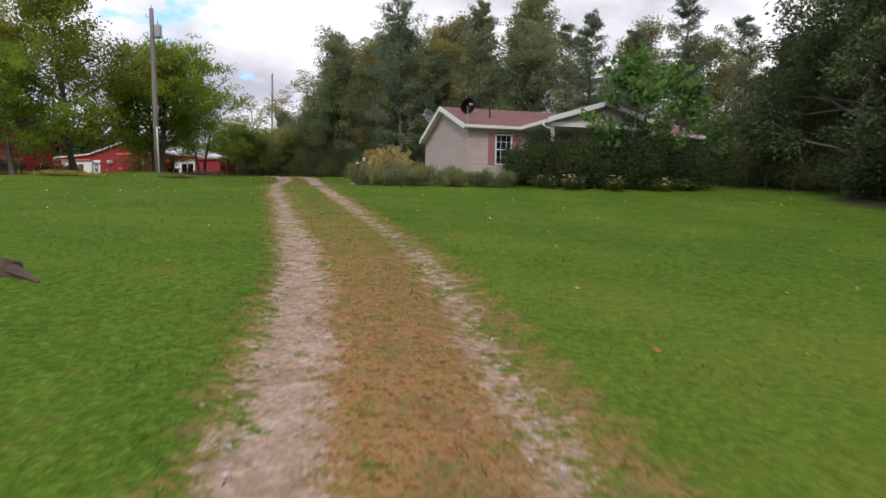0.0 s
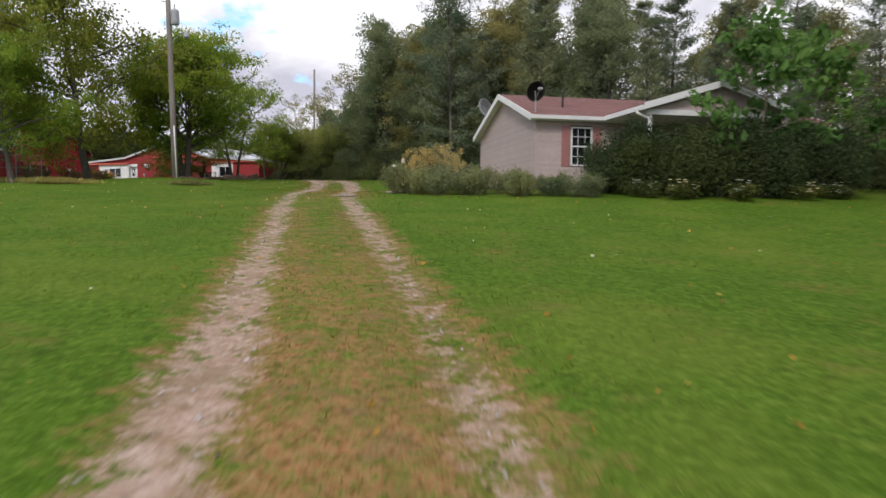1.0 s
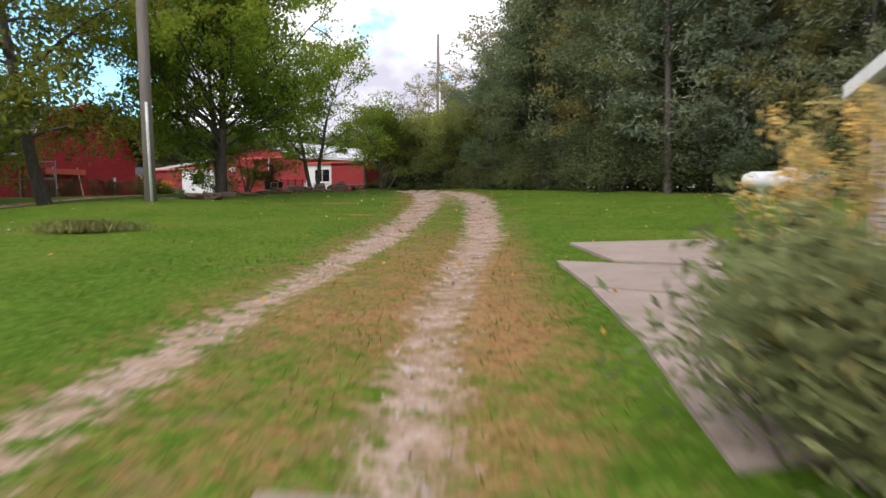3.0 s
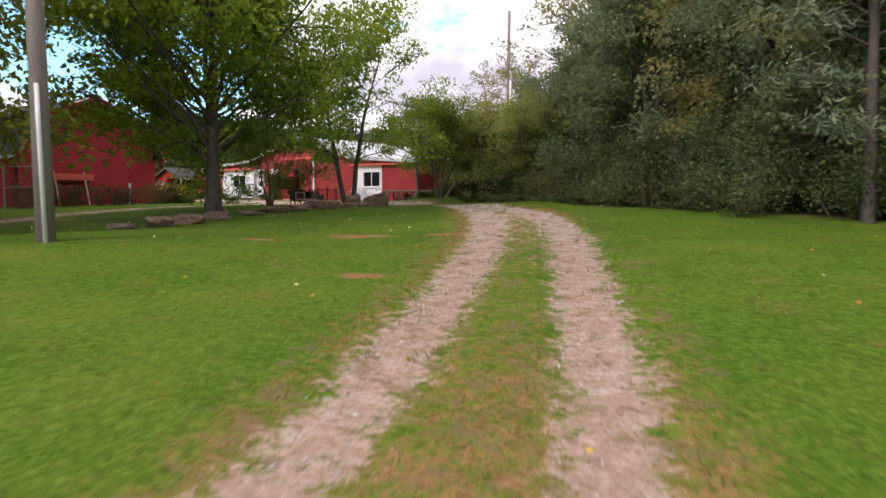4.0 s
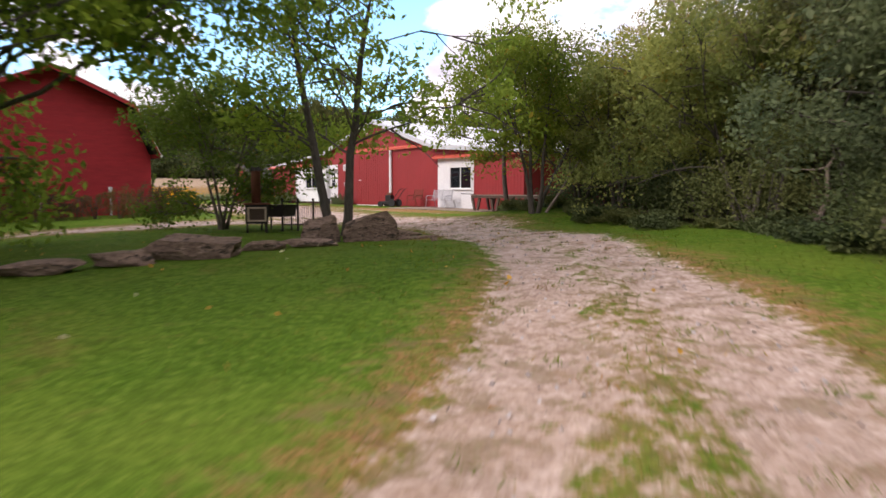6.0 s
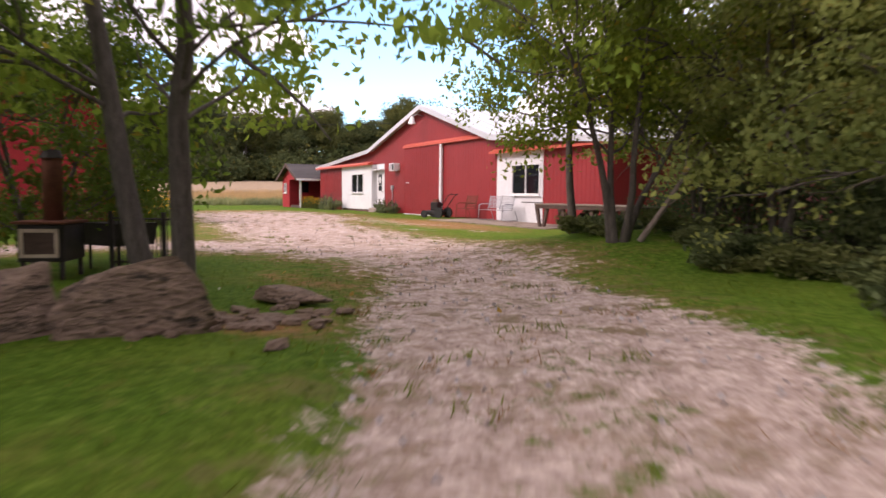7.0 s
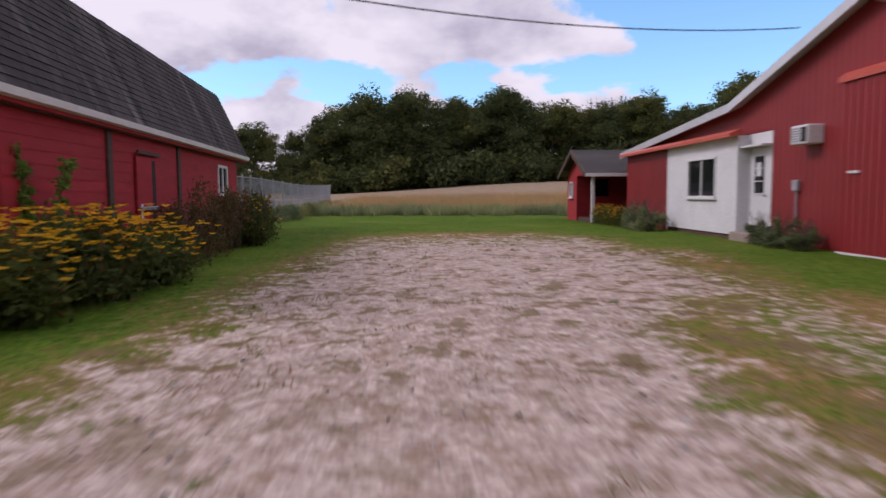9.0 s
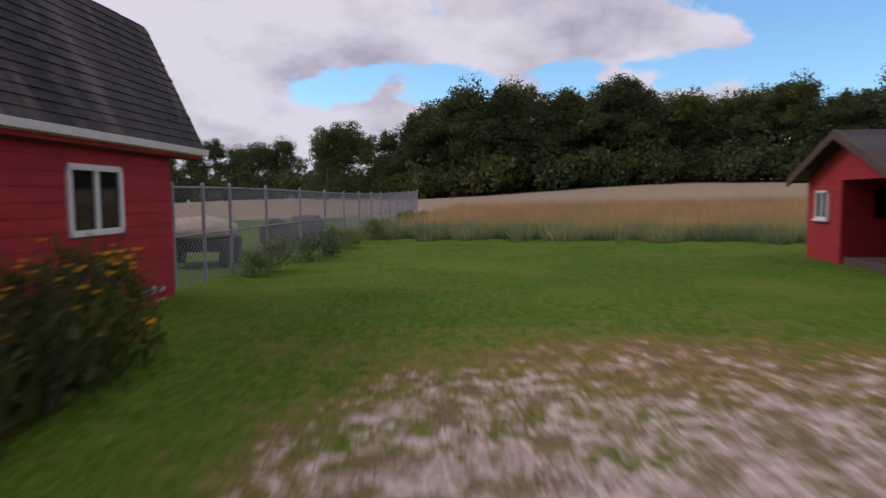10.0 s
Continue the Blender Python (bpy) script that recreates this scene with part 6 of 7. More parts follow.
for x, y, sc in ((-77.3, 61.7, 0.9), (-76.5, 61.9, 1.0), (-75.7, 62.0, 0.95), (-74.8, 62.1, 0.85)):
    ob = thing("flower_clump", Matrix.LocRotScale((x, y, ground_z(x, y)), Euler((0, 0, x)), (sc * 0.8, sc * 0.7, sc * 1.25)), "tall dark weed with orange flower heads below the barn window", "flowers", "orange flowers by the barn")
    share("foliage", susan_leaf, ob, (0, 0, 0)); share("stem", brown_stems, ob, (0, 0, 0)); tagged(share("bloom", weed_fl, ob, (0, 0, 0)), kind="stuff")
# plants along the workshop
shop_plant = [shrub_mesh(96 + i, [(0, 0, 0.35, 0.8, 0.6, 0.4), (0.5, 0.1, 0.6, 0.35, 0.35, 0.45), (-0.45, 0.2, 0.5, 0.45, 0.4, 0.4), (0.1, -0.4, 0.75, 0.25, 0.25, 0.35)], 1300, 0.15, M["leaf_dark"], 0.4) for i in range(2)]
for k, (x, y, s, kind) in enumerate(((-84.4, 74.0, 0.7, "y"), (-83.2, 73.9, 0.7, "y"), (-82.2, 74.0, 0.6, "y"), (-81.0, 74.1, 0.75, "d"), (-80.0, 74.2, 0.85, "d"), (-79.2, 74.1, 0.8, "d"), (-73.0, 74.7, 0.62, "d"), (-72.0, 74.7, 0.68, "d"), (-71.2, 74.8, 0.55, "d"))):
    if kind == "y":
        ob = thing("flower_clump", Matrix.LocRotScale((x, y, ground_z(x, y)), Euler((0, 0, k)), (s, s, s)), "clump of yellow flowers along the red workshop", "flowers", "flowers along the workshop")
        share("foliage", susan_leaf, ob, (0, 0, 0)); tagged(share("bloom", susan_fl, ob, (0, 0, 0)), kind="stuff")
    else:
        shrub(shop_plant[k % 2], x, y, s, k, "low dark green plant against the workshop wall", "plants along the workshop", "shrub", yew_stems)

# ---- rocks ----
def rock_mesh(seed, sx, sy, sz):
    rng = np.random.default_rng(seed)
    b = bmesh.new()
    bmesh.ops.create_icosphere(b, subdivisions=4 if sx > 0.3 else 2, radius=1)
    off = Vector(rng.uniform(-50, 50, 3))
    cuts = [(Vector(rng.normal(size=3)).normalized(), rng.uniform(0.42, 0.78)) for _ in range(13)] + [(Vector((rng.normal() * 0.12, rng.normal() * 0.12, 1)).normalized(), 0.45)]
    for v in b.verts:
        for n, d in cuts:
            k = v.co.dot(n)
            if k > d:
                v.co -= n * (k - d) * 0.9
        v.co *= 1 + 0.20 * noise.noise(v.co * 1.4 + off) + 0.10 * noise.noise(v.co * 4.5 + off) + 0.05 * noise.noise(v.co * 11 + off)
        v.co = Vector((v.co.x * sx * 1.2, v.co.y * sy * 1.1, max(-0.3, v.co.z) * sz * 1.15))
    me = bpy.data.meshes.new("rock")
    b.to_mesh(me); b.free()
    me.materials.append(M["rock"])
    return me


ROCKS = [(-41.5, 48.4, 0.62, 0.5, 0.36, 0.9), (-42.0, 49.6, 0.8, 0.5, 0.34, 1.1), (-42.6, 50.95, 0.72, 0.45, 0.28, 1.2), (-42.7, 52.5, 0.55, 0.3, 0.16, 1.3), (-42.9, 53.7, 0.6, 0.4, 0.26, 1.4), (-43.0, 54.9, 0.5, 0.4, 0.24, 1.3), (-43.0, 56.3, 0.95, 0.55, 0.46, 1.1),
         (-43.3, 57.6, 0.5, 0.35, 0.2, 0.9), (-43.4, 58.5, 0.55, 0.3, 0.16, 0.9), (-44.55, 59.35, 0.58, 0.48, 0.80, 1.25), (-44.25, 60.5, 0.74, 0.52, 0.72, 1.35), (-45.3, 62.1, 0.4, 0.28, 0.16, 0.8), (-41.4, 47.1, 0.45, 0.4, 0.18, 1.1)]
for k, (x, y, sx, sy, sz, a) in enumerate(ROCKS):
    ob = new("rock", rock_mesh(100 + k, sx, sy, sz))
    ob.matrix_basis = Matrix.LocRotScale((x, y, ground_z(x, y) + 0.08), Euler((0, 0, a)), None)
    tagged(ob, "brown weathered boulder in the row edging the lawn", "rock", "rocks edging the lawn")
rng = np.random.default_rng(41)
pebble = [rock_mesh(130 + k, 0.11, 0.08, 0.06) for k in range(3)]
for k in range(70):
    x, y = -44.3 + rng.normal() * 0.4, 61.5 + rng.normal() * 0.45
    ob = new("stone", pebble[k % 3])
    ob.matrix_basis = Matrix.LocRotScale((x, y, ground_z(x, y) + 0.02), Euler((0, 0, k)), (rng.uniform(0.5, 1.4),) * 3)
    tagged(ob, "small reddish stone scattered beside the boulders", "stone", "stones beside the boulders")

# ---- utility poles ----
pole = thing("utility_pole", Matrix.LocRotScale((-37.3, 43.55, ground_z(-37.3, 43.55)), Euler((radians(-0.5), radians(-2.4), 0)), None), "leaning grey wooden utility pole with transformer and lamp", "utility pole")
part("post", tube([(0, 0, -0.5), (0, 0, 5), (0, 0, 10), (0, 0, 12.1)], [0.2, 0.185, 0.165, 0.15], 12), M["wood_pole"], pole, "", True)
part("conduit", tube([(0.2, -0.08, -0.2), (0.17, -0.1, 2.4), (0.16, -0.1, 3.4)], 0.05, 8), M["white_trim"], pole, "white cable conduit", True)
tr = part("transformer", tube([(0.52, 0, 9.9), (0.52, 0, 10.0), (0.52, 0, 10.75), (0.52, 0, 10.88)], [0.24, 0.27, 0.27, 0.18], 14), M["grey_paint"], pole)
part("bushing", tube([(0.52, 0, 10.88), (0.52, 0, 11.2)], 0.04, 8), M["grey_paint"], tr)
part("bracket", box(0.1, -0.03, 10.4, 0.32, 0.03, 10.5), M["steel"], pole)
part("lamp_arm", tube([(0.14, 0, 8.75), (0.5, 0, 9.05), (1.1, 0, 9.25), (1.35, 0, 9.25)], 0.03, 8), M["steel"], pole)
part("lamp_head", tube([(1.4, 0, 9.36), (1.4, 0, 9.2), (1.4, 0, 9.0), (1.4, 0, 8.92)], [0.08, 0.18, 0.2, 0.12], 12), M["grey_paint"], pole)
part("insulator_arm", tube([(-0.05, 0, 11.45), (-0.5, 0, 11.55), (-0.52, 0, 11.8)], 0.03, 6), M["steel"], pole)
part("cap", tube([(0, 0, 12.1), (0, 0, 12.35)], [0.05, 0.03], 8), M["grey_paint"], pole)
pole2 = thing("utility_pole", (-51.1, 81.9, ground_z(-51.1, 81.9)), "bare grey utility pole with white conduit among the trees", "utility pole")
part("post", tube([(0, 0, -0.3), (0, 0, 14.6)], [0.17, 0.12], 10), M["wood_pole"], pole2, "", True)
part("conduit", tube([(0.25, -0.1, 0), (0.25, -0.1, 10.05)], 0.075, 8), M["white_trim"], pole2, "white cable conduit", True)
wire = thing("overhead_wire", (0, 0, 0), "thin dark service wire from barn to workshop", "wire")
pts = [(-65.45 + (-72.4 + 65.45) * t, 60.3 + (75.2 - 60.3) * t, 13.75 + (14.05 - 13.75) * t - 2.1 * t * (1 - t)) for t in np.linspace(0, 1, 20)]
part("cable", tube(pts, 0.014, 5), M["rubber"], wire)

# ---- long-grass islands on the lawn, a stump ----
def tuft_mesh(seed, n, rx, ry, h, mat, slim=0.05):
    rng = np.random.default_rng(seed)
    r = np.abs(rng.normal(size=n)) * 0.55
    a = rng.uniform(0, math.tau, n)
    L = h * rng.uniform(0.5, 1.1, n)
    at = np.stack([np.cos(a) * r * rx, np.sin(a) * r * ry, L * 0.42], 1)
    v, f = leaf_cards(rng, at, 1.0, 0, slim, np.array([0, 0, 1.0]))
    v = v.reshape(-1, 4, 3)
    v = at[:, None] + (v - at[:, None]) * (L / 1.0)[:, None, None]
    return mesh_of("blades", v.reshape(-1, 3), f, mat)


island = tuft_mesh(140, 3600, 1.3, 0.75, 0.34, M["grass_pale"], 0.03)
for x, y, s in ((-31.0, 37.9, 0.75), (-36.0, 34.0, 1.2), (-48.0, 40.5, 1.5)):
    ob = thing("grass_clump", Matrix.LocRotScale((x, y, ground_z(x, y)), Euler((0, 0, 0.9)), (s, s, s ** 0.5)), "unmown clump of pale long grass on the lawn", "grass", "long grass clumps")
    share("blade_tuft", island, ob, (0, 0, 0))
stump = thing("tree_stump", (-10.95, 9.3, ground_z(-10.95, 9.3)), "low rotting tree stump in the lawn", "tree stump")
part("wood", tube([(0, 0, -0.1), (0, 0, 0.1), (0.02, 0.03, 0.22)], [0.27, 0.19, 0.15], 9), M["dark_wood"], stump)
part("root", tube([(0.1, -0.05, 0.08), (0.5, -0.1, 0.0), (0.8, -0.2, -0.06)], [0.1, 0.06, 0.02], 6), M["dark_wood"], stump)

# ---- concrete slabs ----
slab = thing("concrete_slab", (0, 0, 0), "cracked pale concrete parking slab sunk in the grass", "paving", "", "structure")
def slab_piece(corners, up=0.045):
    b = bmesh.new()
    lo = [b.verts.new((x, y, ground_z(x, y) - 0.2)) for x, y in corners]
    hi = [b.verts.new((x, y, ground_z(x, y) + up)) for x, y in corners]
    b.faces.new(lo[::-1]); b.faces.new(hi)
    for i in range(len(lo)):
        j = (i + 1) % len(lo)
        b.faces.new((lo[i], lo[j], hi[j], hi[i]))
    bmesh.ops.recalc_face_normals(b, faces=b.faces)
    return b
for c in (((-21.63, 43.14), (-19.75, 40.55), (-18.0, 40.25), (-18.7, 44.4)), ((-20.6, 40.15), (-18.95, 37.45), (-17.2, 37.2), (-17.95, 39.9)), ((-18.9, 37.35), (-17.6, 35.05), (-16.6, 35.0), (-17.15, 37.1)), ((-17.55, 34.95), (-16.5, 32.9), (-16.0, 33.4), (-16.6, 34.9))):
    part("slab", slab_piece(c), M["concrete"], slab)
for c in (((-18.3, 31.7), (-17.9, 31.0), (-17.2, 31.0), (-17.0, 31.4), (-17.6, 32.0)),):
    part("slab", slab_piece(c, 0.005), M["pad"], slab)
pad = thing("concrete_pad", (0, 0, 0), "worn concrete pad before the workshop", "paving", "", "structure")
for a, b_ in ((-63.2, -60.6), (-60.55, -58.0), (-57.95, -55.4)):
    part("slab", slab_piece(((a, 73.0 + 0.05 * (a + 60)), (b_, 73.0 + 0.05 * (b_ + 60)), (b_, 75.2), (a, 75.2)), 0.03), M["pad"], pad)

# ---- propane tank behind the bed ----
tank = thing("propane_tank", Matrix.LocRotScale((-18.9, 56.2, ground_z(-18.9, 56.2)), Euler((0, 0, radians(9))), (1.55, 0.85, 0.85)), "white horizontal propane tank on short legs", "tank")
part("shell", tube([(-1.0, 0, 0.75), (-0.95, 0, 0.75), (-0.8, 0, 0.75), (0.8, 0, 0.75), (0.95, 0, 0.75), (1.0, 0, 0.75)], [0.1, 0.26, 0.38, 0.38, 0.26, 0.1], 16), M["white_paint"], tank, "", True)
part("dome", tube([(0, 0, 1.1), (0, 0, 1.28)], [0.16, 0.12], 12), M["white_paint"], tank)
for xx in (-0.6, 0.6):
    part("leg", box(xx - 0.06, -0.25, 0, xx + 0.06, 0.25, 0.45), M["grey_paint"], tank)

# ---- wood stove, iron fence ----
st = thing("wood_stove", Matrix.LocRotScale((-49.0, 59.66, ground_z(-49.0, 59.66)), Euler((0, 0, radians(70))), (0.85, 0.85, 0.8)), "rusty outdoor wood stove with a tall flue", "stove")
part("body", box(-0.36, -0.45, 0.32, 0.36, 0.45, 0.98, 0.02), M["black_iron"], st)
part("top_plate", box(-0.42, -0.52, 0.98, 0.42, 0.5, 1.03, 0.01), M["rust"], st)
dr = part("door", box(-0.3, -0.49, 0.4, 0.3, -0.45, 0.9, 0.01), M["dark_wood"], st)
for a, b_, c, d in ((-0.3, 0.4, 0.3, 0.46), (-0.3, 0.84, 0.3, 0.9), (-0.3, 0.4, -0.24, 0.9), (0.24, 0.4, 0.3, 0.9)):
    part("door_frame", box(a, -0.51, b_, c, -0.485, d), M["tan_cloth"], dr)
part("flue", tube([(0, 0.1, 1.03), (0, 0.1, 1.9), (0, 0.1, 2.2)], 0.155, 12), M["rust"], st, "rust red flue pipe", True)
part("flue_cap", tube([(0, 0.1, 2.15), (0, 0.1, 2.3)], [0.19, 0.12], 12), M["black_iron"], st)
for xx, yy in ((-0.3, -0.38), (0.3, -0.38), (-0.3, 0.38), (0.3, 0.38)):
    part("leg", box(xx - 0.03, yy - 0.03, 0, xx + 0.03, yy + 0.03, 0.32), M["black_iron"], st)
barrow = thing("cart", Matrix.LocRotScale((-49.7, 60.55, ground_z(-49.7, 60.55)), Euler((0, 0, 0.6)), None), "dark rusty cart beside the stove", "cart")
part("tray", prism([(-0.5, 0.75), (-0.4, 0.4), (0.4, 0.4), (0.5, 0.75)], (-0.35, 0.35)), M["black_iron"], barrow)
for xx in (-0.35, 0.35):
    part("leg", tube([(xx, -0.25, 0), (xx, -0.25, 0.42)], 0.025), M["black_iron"], barrow)
    part("leg", tube([(xx, 0.25, 0), (xx, 0.25, 0.42)], 0.025), M["black_iron"], barrow)
fen = thing("iron_fence", (0, 0, 0), "low dark iron garden fence beside the stove", "fence")
fp = [(-49.0, 60.43), (-48.7, 60.77), (-48.38, 61.1), (-48.07, 61.44)]
for x, y in fp:
    zz = ground_z(x, y)
    part("post", tube([(x, y, zz - 0.1), (x, y, zz + 0.95)], 0.035, 6), M["black_iron"], fen)
for (xa, ya), (xb, yb) in zip(fp, fp[1:]):
    for h in (0.2, 0.85):
        part("rail", tube([(xa, ya, ground_z(xa, ya) + h), (xb, yb, ground_z(xb, yb) + h)], 0.015, 5), M["black_iron"], fen)
    for k in range(1, 7):
        x, y = xa + (xb - xa) * k / 7, ya + (yb - ya) * k / 7
        part("picket", tube([(x, y, ground_z(x, y) + 0.15), (x, y, ground_z(x, y) + 0.85)], 0.009, 4), M["black_iron"], fen)

# ---- chain-link fences ----
M["galvanised"] = surface("galvanised", (0.26, 0.28, 0.31), (0.36, 0.38, 0.41), 3, 30, 0.5, 0.4)


def mesh_wire(name, a, b, z0, z1, parent, step=0.13):
    """Crossing wires between two posts."""
    L = math.hypot(b[0] - a[0], b[1] - a[1])
    u = ((b[0] - a[0]) / L, (b[1] - a[1]) / L)
    V, F = [], []
    H = z1 - z0
    s = -H
    za, zb = ground_z(*a), ground_z(*b)
    def P(d, h, o):
        f = min(1, max(0, d / L))
        return (a[0] + u[0] * d - u[1] * o, a[1] + u[1] * d + u[0] * o, za + (zb - za) * f + z0 + h)
    while s < L:
        for sg in (1, -1):
            h0, h1 = 0.0, H
            d0, d1 = (s, s + H) if sg > 0 else (s + H, s)
            pts = []
            for d, h in ((d0, h0), (d1, h1)):
                pts.append((d, h))
            (da, ha), (db, hb) = pts
            # trim to the bay
            for lim in (0.0, L):
                lo = lim == 0.0
                for q in (0, 1):
                    d, h = ((da, ha), (db, hb))[q]
                    if (d < 0 and lo) or (d > L and not lo):
                        o_d, o_h = ((db, hb), (da, ha))[q]
                        k = (lim - o_d) / (d - o_d) if d != o_d else 0
                        nd, nh = lim, o_h + (h - o_h) * k
                        if q == 0: da, ha = nd, nh
                        else: db, hb = nd, nh
            if abs(da - db) < 0.02:
                continue
            w = 0.0035
            n = len(V)
            V += [P(da - w, ha, 0.004), P(da + w, ha, -0.004), P(db + w, hb, -0.004), P(db - w, hb, 0.004)]
            F.append((n, n + 1, n + 2, n + 3))
        s += step
    ob = new(name, mesh_of(name, V, F, M["galvanised"]))
    ob.parent = parent
    return ob


def chain_fence(posts, height, label, bays=True):
    fe = thing("chain_link_fence", (0, 0, 0), label, "fence")
    for x, y in posts:
        zz = ground_z(x, y)
        pp = part("post", tube([(x, y, zz - 0.2), (x, y, zz + height + 0.05)], 0.04, 8), M["galvanised"], fe)
        part("post_cap", tube([(x, y, zz + height + 0.05), (x, y, zz + height + 0.1)], [0.045, 0.02], 8), M["galvanised"], pp)
    for a, b in zip(posts, posts[1:]):
        for h in (height, height * 0.52):
            part("rail", tube([(a[0], a[1], ground_z(*a) + h), (b[0], b[1], ground_z(*b) + h)], 0.02, 6), M["galvanised"], fe)
        mesh_wire("wire_mesh", a, b, 0.03, height, fe)
    return fe


north_posts = [(-82.5, 59.5), (-83.7, 59.5), (-84.95, 59.5), (-87.4, 59.35)] + [(-87.4 - 3.15 * k, 59.35 - 0.19 * k) for k in range(1, 13)]
chain_fence(north_posts, 1.95, "galvanised chain-link fence with round posts beside the barn")
chain_fence([(-61.1, 52.3), (-61.95, 50.5), (-62.8, 48.7), (-63.6, 46.9)], 2.3, "short galvanised chain-link panel before the barn")
gate = thing("field_gate", Matrix.LocRotScale((-65.4, 55.15, ground_z(-65.4, 55.15)), Euler((0, 0, radians(94))), (0.97, 1.0, 1.3)), "rusty red implement rack leaning against the barn", "gate")
for zz in (0.25, 0.55, 0.9, 1.15):
    part("rail", tube([(-1.3, 0, zz), (1.3, 0, zz)], 0.035, 6), M["rust"], gate)
for xx in (-1.2, -0.5, 0.5, 1.2):
    part("stile", tube([(xx, 0, 0), (xx, 0.1, 1.3)], 0.04, 6), M["rust"], gate)
part("top_board", box(-1.5, -0.1, 1.2, 1.5, 0.12, 1.5, 0.01), M["red_trim"], gate)
for xx in (-0.9, 0.95):
    part("brace", tube([(xx, -0.55, 0), (xx, 0.1, 1.6)], 0.045, 6), M["tan_cloth"], gate)
wp = thing("marker_post", (-65.95, 59.1, ground_z(-65.95, 59.1)), "white wooden post in the bed before the barn", "post")
part("stake", box(-0.05, -0.05, -0.2, 0.05, 0.05, 1.15, 0.01), M["white_trim"], wp)
part("cap", box(-0.08, -0.08, 1.1, 0.08, 0.08, 1.35, 0.01), M["white_trim"], wp)

# ---- behind the fence ----
tarp = thing("covered_trailer", Matrix.LocRotScale((-87.3, 57.6, ground_z(-87.3, 57.6)), Euler((0, 0, 0.2)), None), "low trailer under a tan cloth behind the fence", "trailer")
bb = bmesh.new(); bmesh.ops.create_icosphere(bb, subdivisions=3, radius=1)
for v in bb.verts:
    v.co = Vector((v.co.x * 1.2, v.co.y * 0.9, 0.85 + max(-0.2, v.co.z) * 0.42)) + Vector((noise.noise(v.co * 2), noise.noise(v.co * 2 + Vector((9, 0, 0))), noise.noise(v.co * 3))) * 0.1
part("cover", bb, M["tan_cloth"], tarp, "", True)
part("bed", box(-1.1, -0.8, 0.42, 1.1, 0.8, 0.72, 0.02), M["black_iron"], tarp)
for xx, yy in ((-0.7, -0.75), (0.7, -0.75), (-0.7, 0.75), (0.7, 0.75)):
    part("wheel", turned(tube([(0, -0.08, 0), (0, 0.08, 0)], 0.24, 14), Matrix.Translation((xx, yy, 0.24))), M["rubber"], tarp)
for k, (x, y, r, lab) in enumerate(((-92.5, 57.6, 0.55, "round dark hay bale behind the fence"), (-97.5, 57.0, 0.55, "round dark hay bale behind the fence"))):
    hb = thing("hay_bale", Matrix.LocRotScale((x, y, ground_z(x, y)), Euler((0, 0, 0.4 + k)), None), lab, "hay bale")
    part("bale", turned(tube([(-0.55, 0, 0), (-0.5, 0, 0), (0.5, 0, 0), (0.55, 0, 0)], [r * 0.9, r, r, r * 0.9], 20), Matrix.Translation((0, 0, r))), M["dark_wood"], hb, "", True)
weed = [shrub_mesh(150 + i, [(0, 0, 0.4, 0.7, 0.5, 0.45), (0.4, 0.1, 0.6, 0.4, 0.4, 0.4)], 1100, 0.12, M["leaf_sage" if i else "leaf_dark"], 0.3) for i in range(2)]
rng = np.random.default_rng(44)
for k in range(22):
    x = -84.5 - 1.65 * k + rng.uniform(-0.4, 0.4); y = 60.1 - 0.06 * (-x - 84.5) + rng.uniform(-0.1, 0.5)
    shrub(weed[k % 2], x, y, rng.uniform(0.5, 1.0), k, "weeds growing along the chain-link fence", "weeds along the fence", "weeds")

# ---- before the workshop ----
mw = thing("lawn_mower", Matrix.LocRotScale((-65.2, 74.3, ground_z(-65.2, 74.3)), Euler((0, 0, radians(25))), None), "dark old walk-behind mower before the red wall", "mower")
part("deck", box(-0.4, -0.32, 0.12, 0.4, 0.32, 0.34, 0.05), M["black_iron"], mw)
part("engine", box(-0.2, -0.2, 0.34, 0.22, 0.2, 0.72, 0.04), M["black_iron"], mw)
part("cowl", tube([(0, 0, 0.7), (0, 0, 0.85)], [0.18, 0.14], 12), M["rust"], mw)
for xx, yy, r in ((-0.42, -0.34, 0.17), (-0.42, 0.34, 0.17), (0.4, -0.36, 0.24), (0.4, 0.36, 0.24)):
    part("wheel", turned(tube([(0, -0.05, 0), (0, 0.05, 0)], r, 14), Matrix.Translation((xx, yy, r))), M["rubber"], mw)
for yy in (-0.25, 0.25):
    part("handlebar", tube([(0.35, yy, 0.35), (0.85, yy, 1.0), (1.05, yy, 1.1)], 0.02, 6), M["black_iron"], mw)
part("crossbar", tube([(0.98, -0.25, 1.07), (0.98, 0.25, 1.07)], 0.018, 6), M["black_iron"], mw)


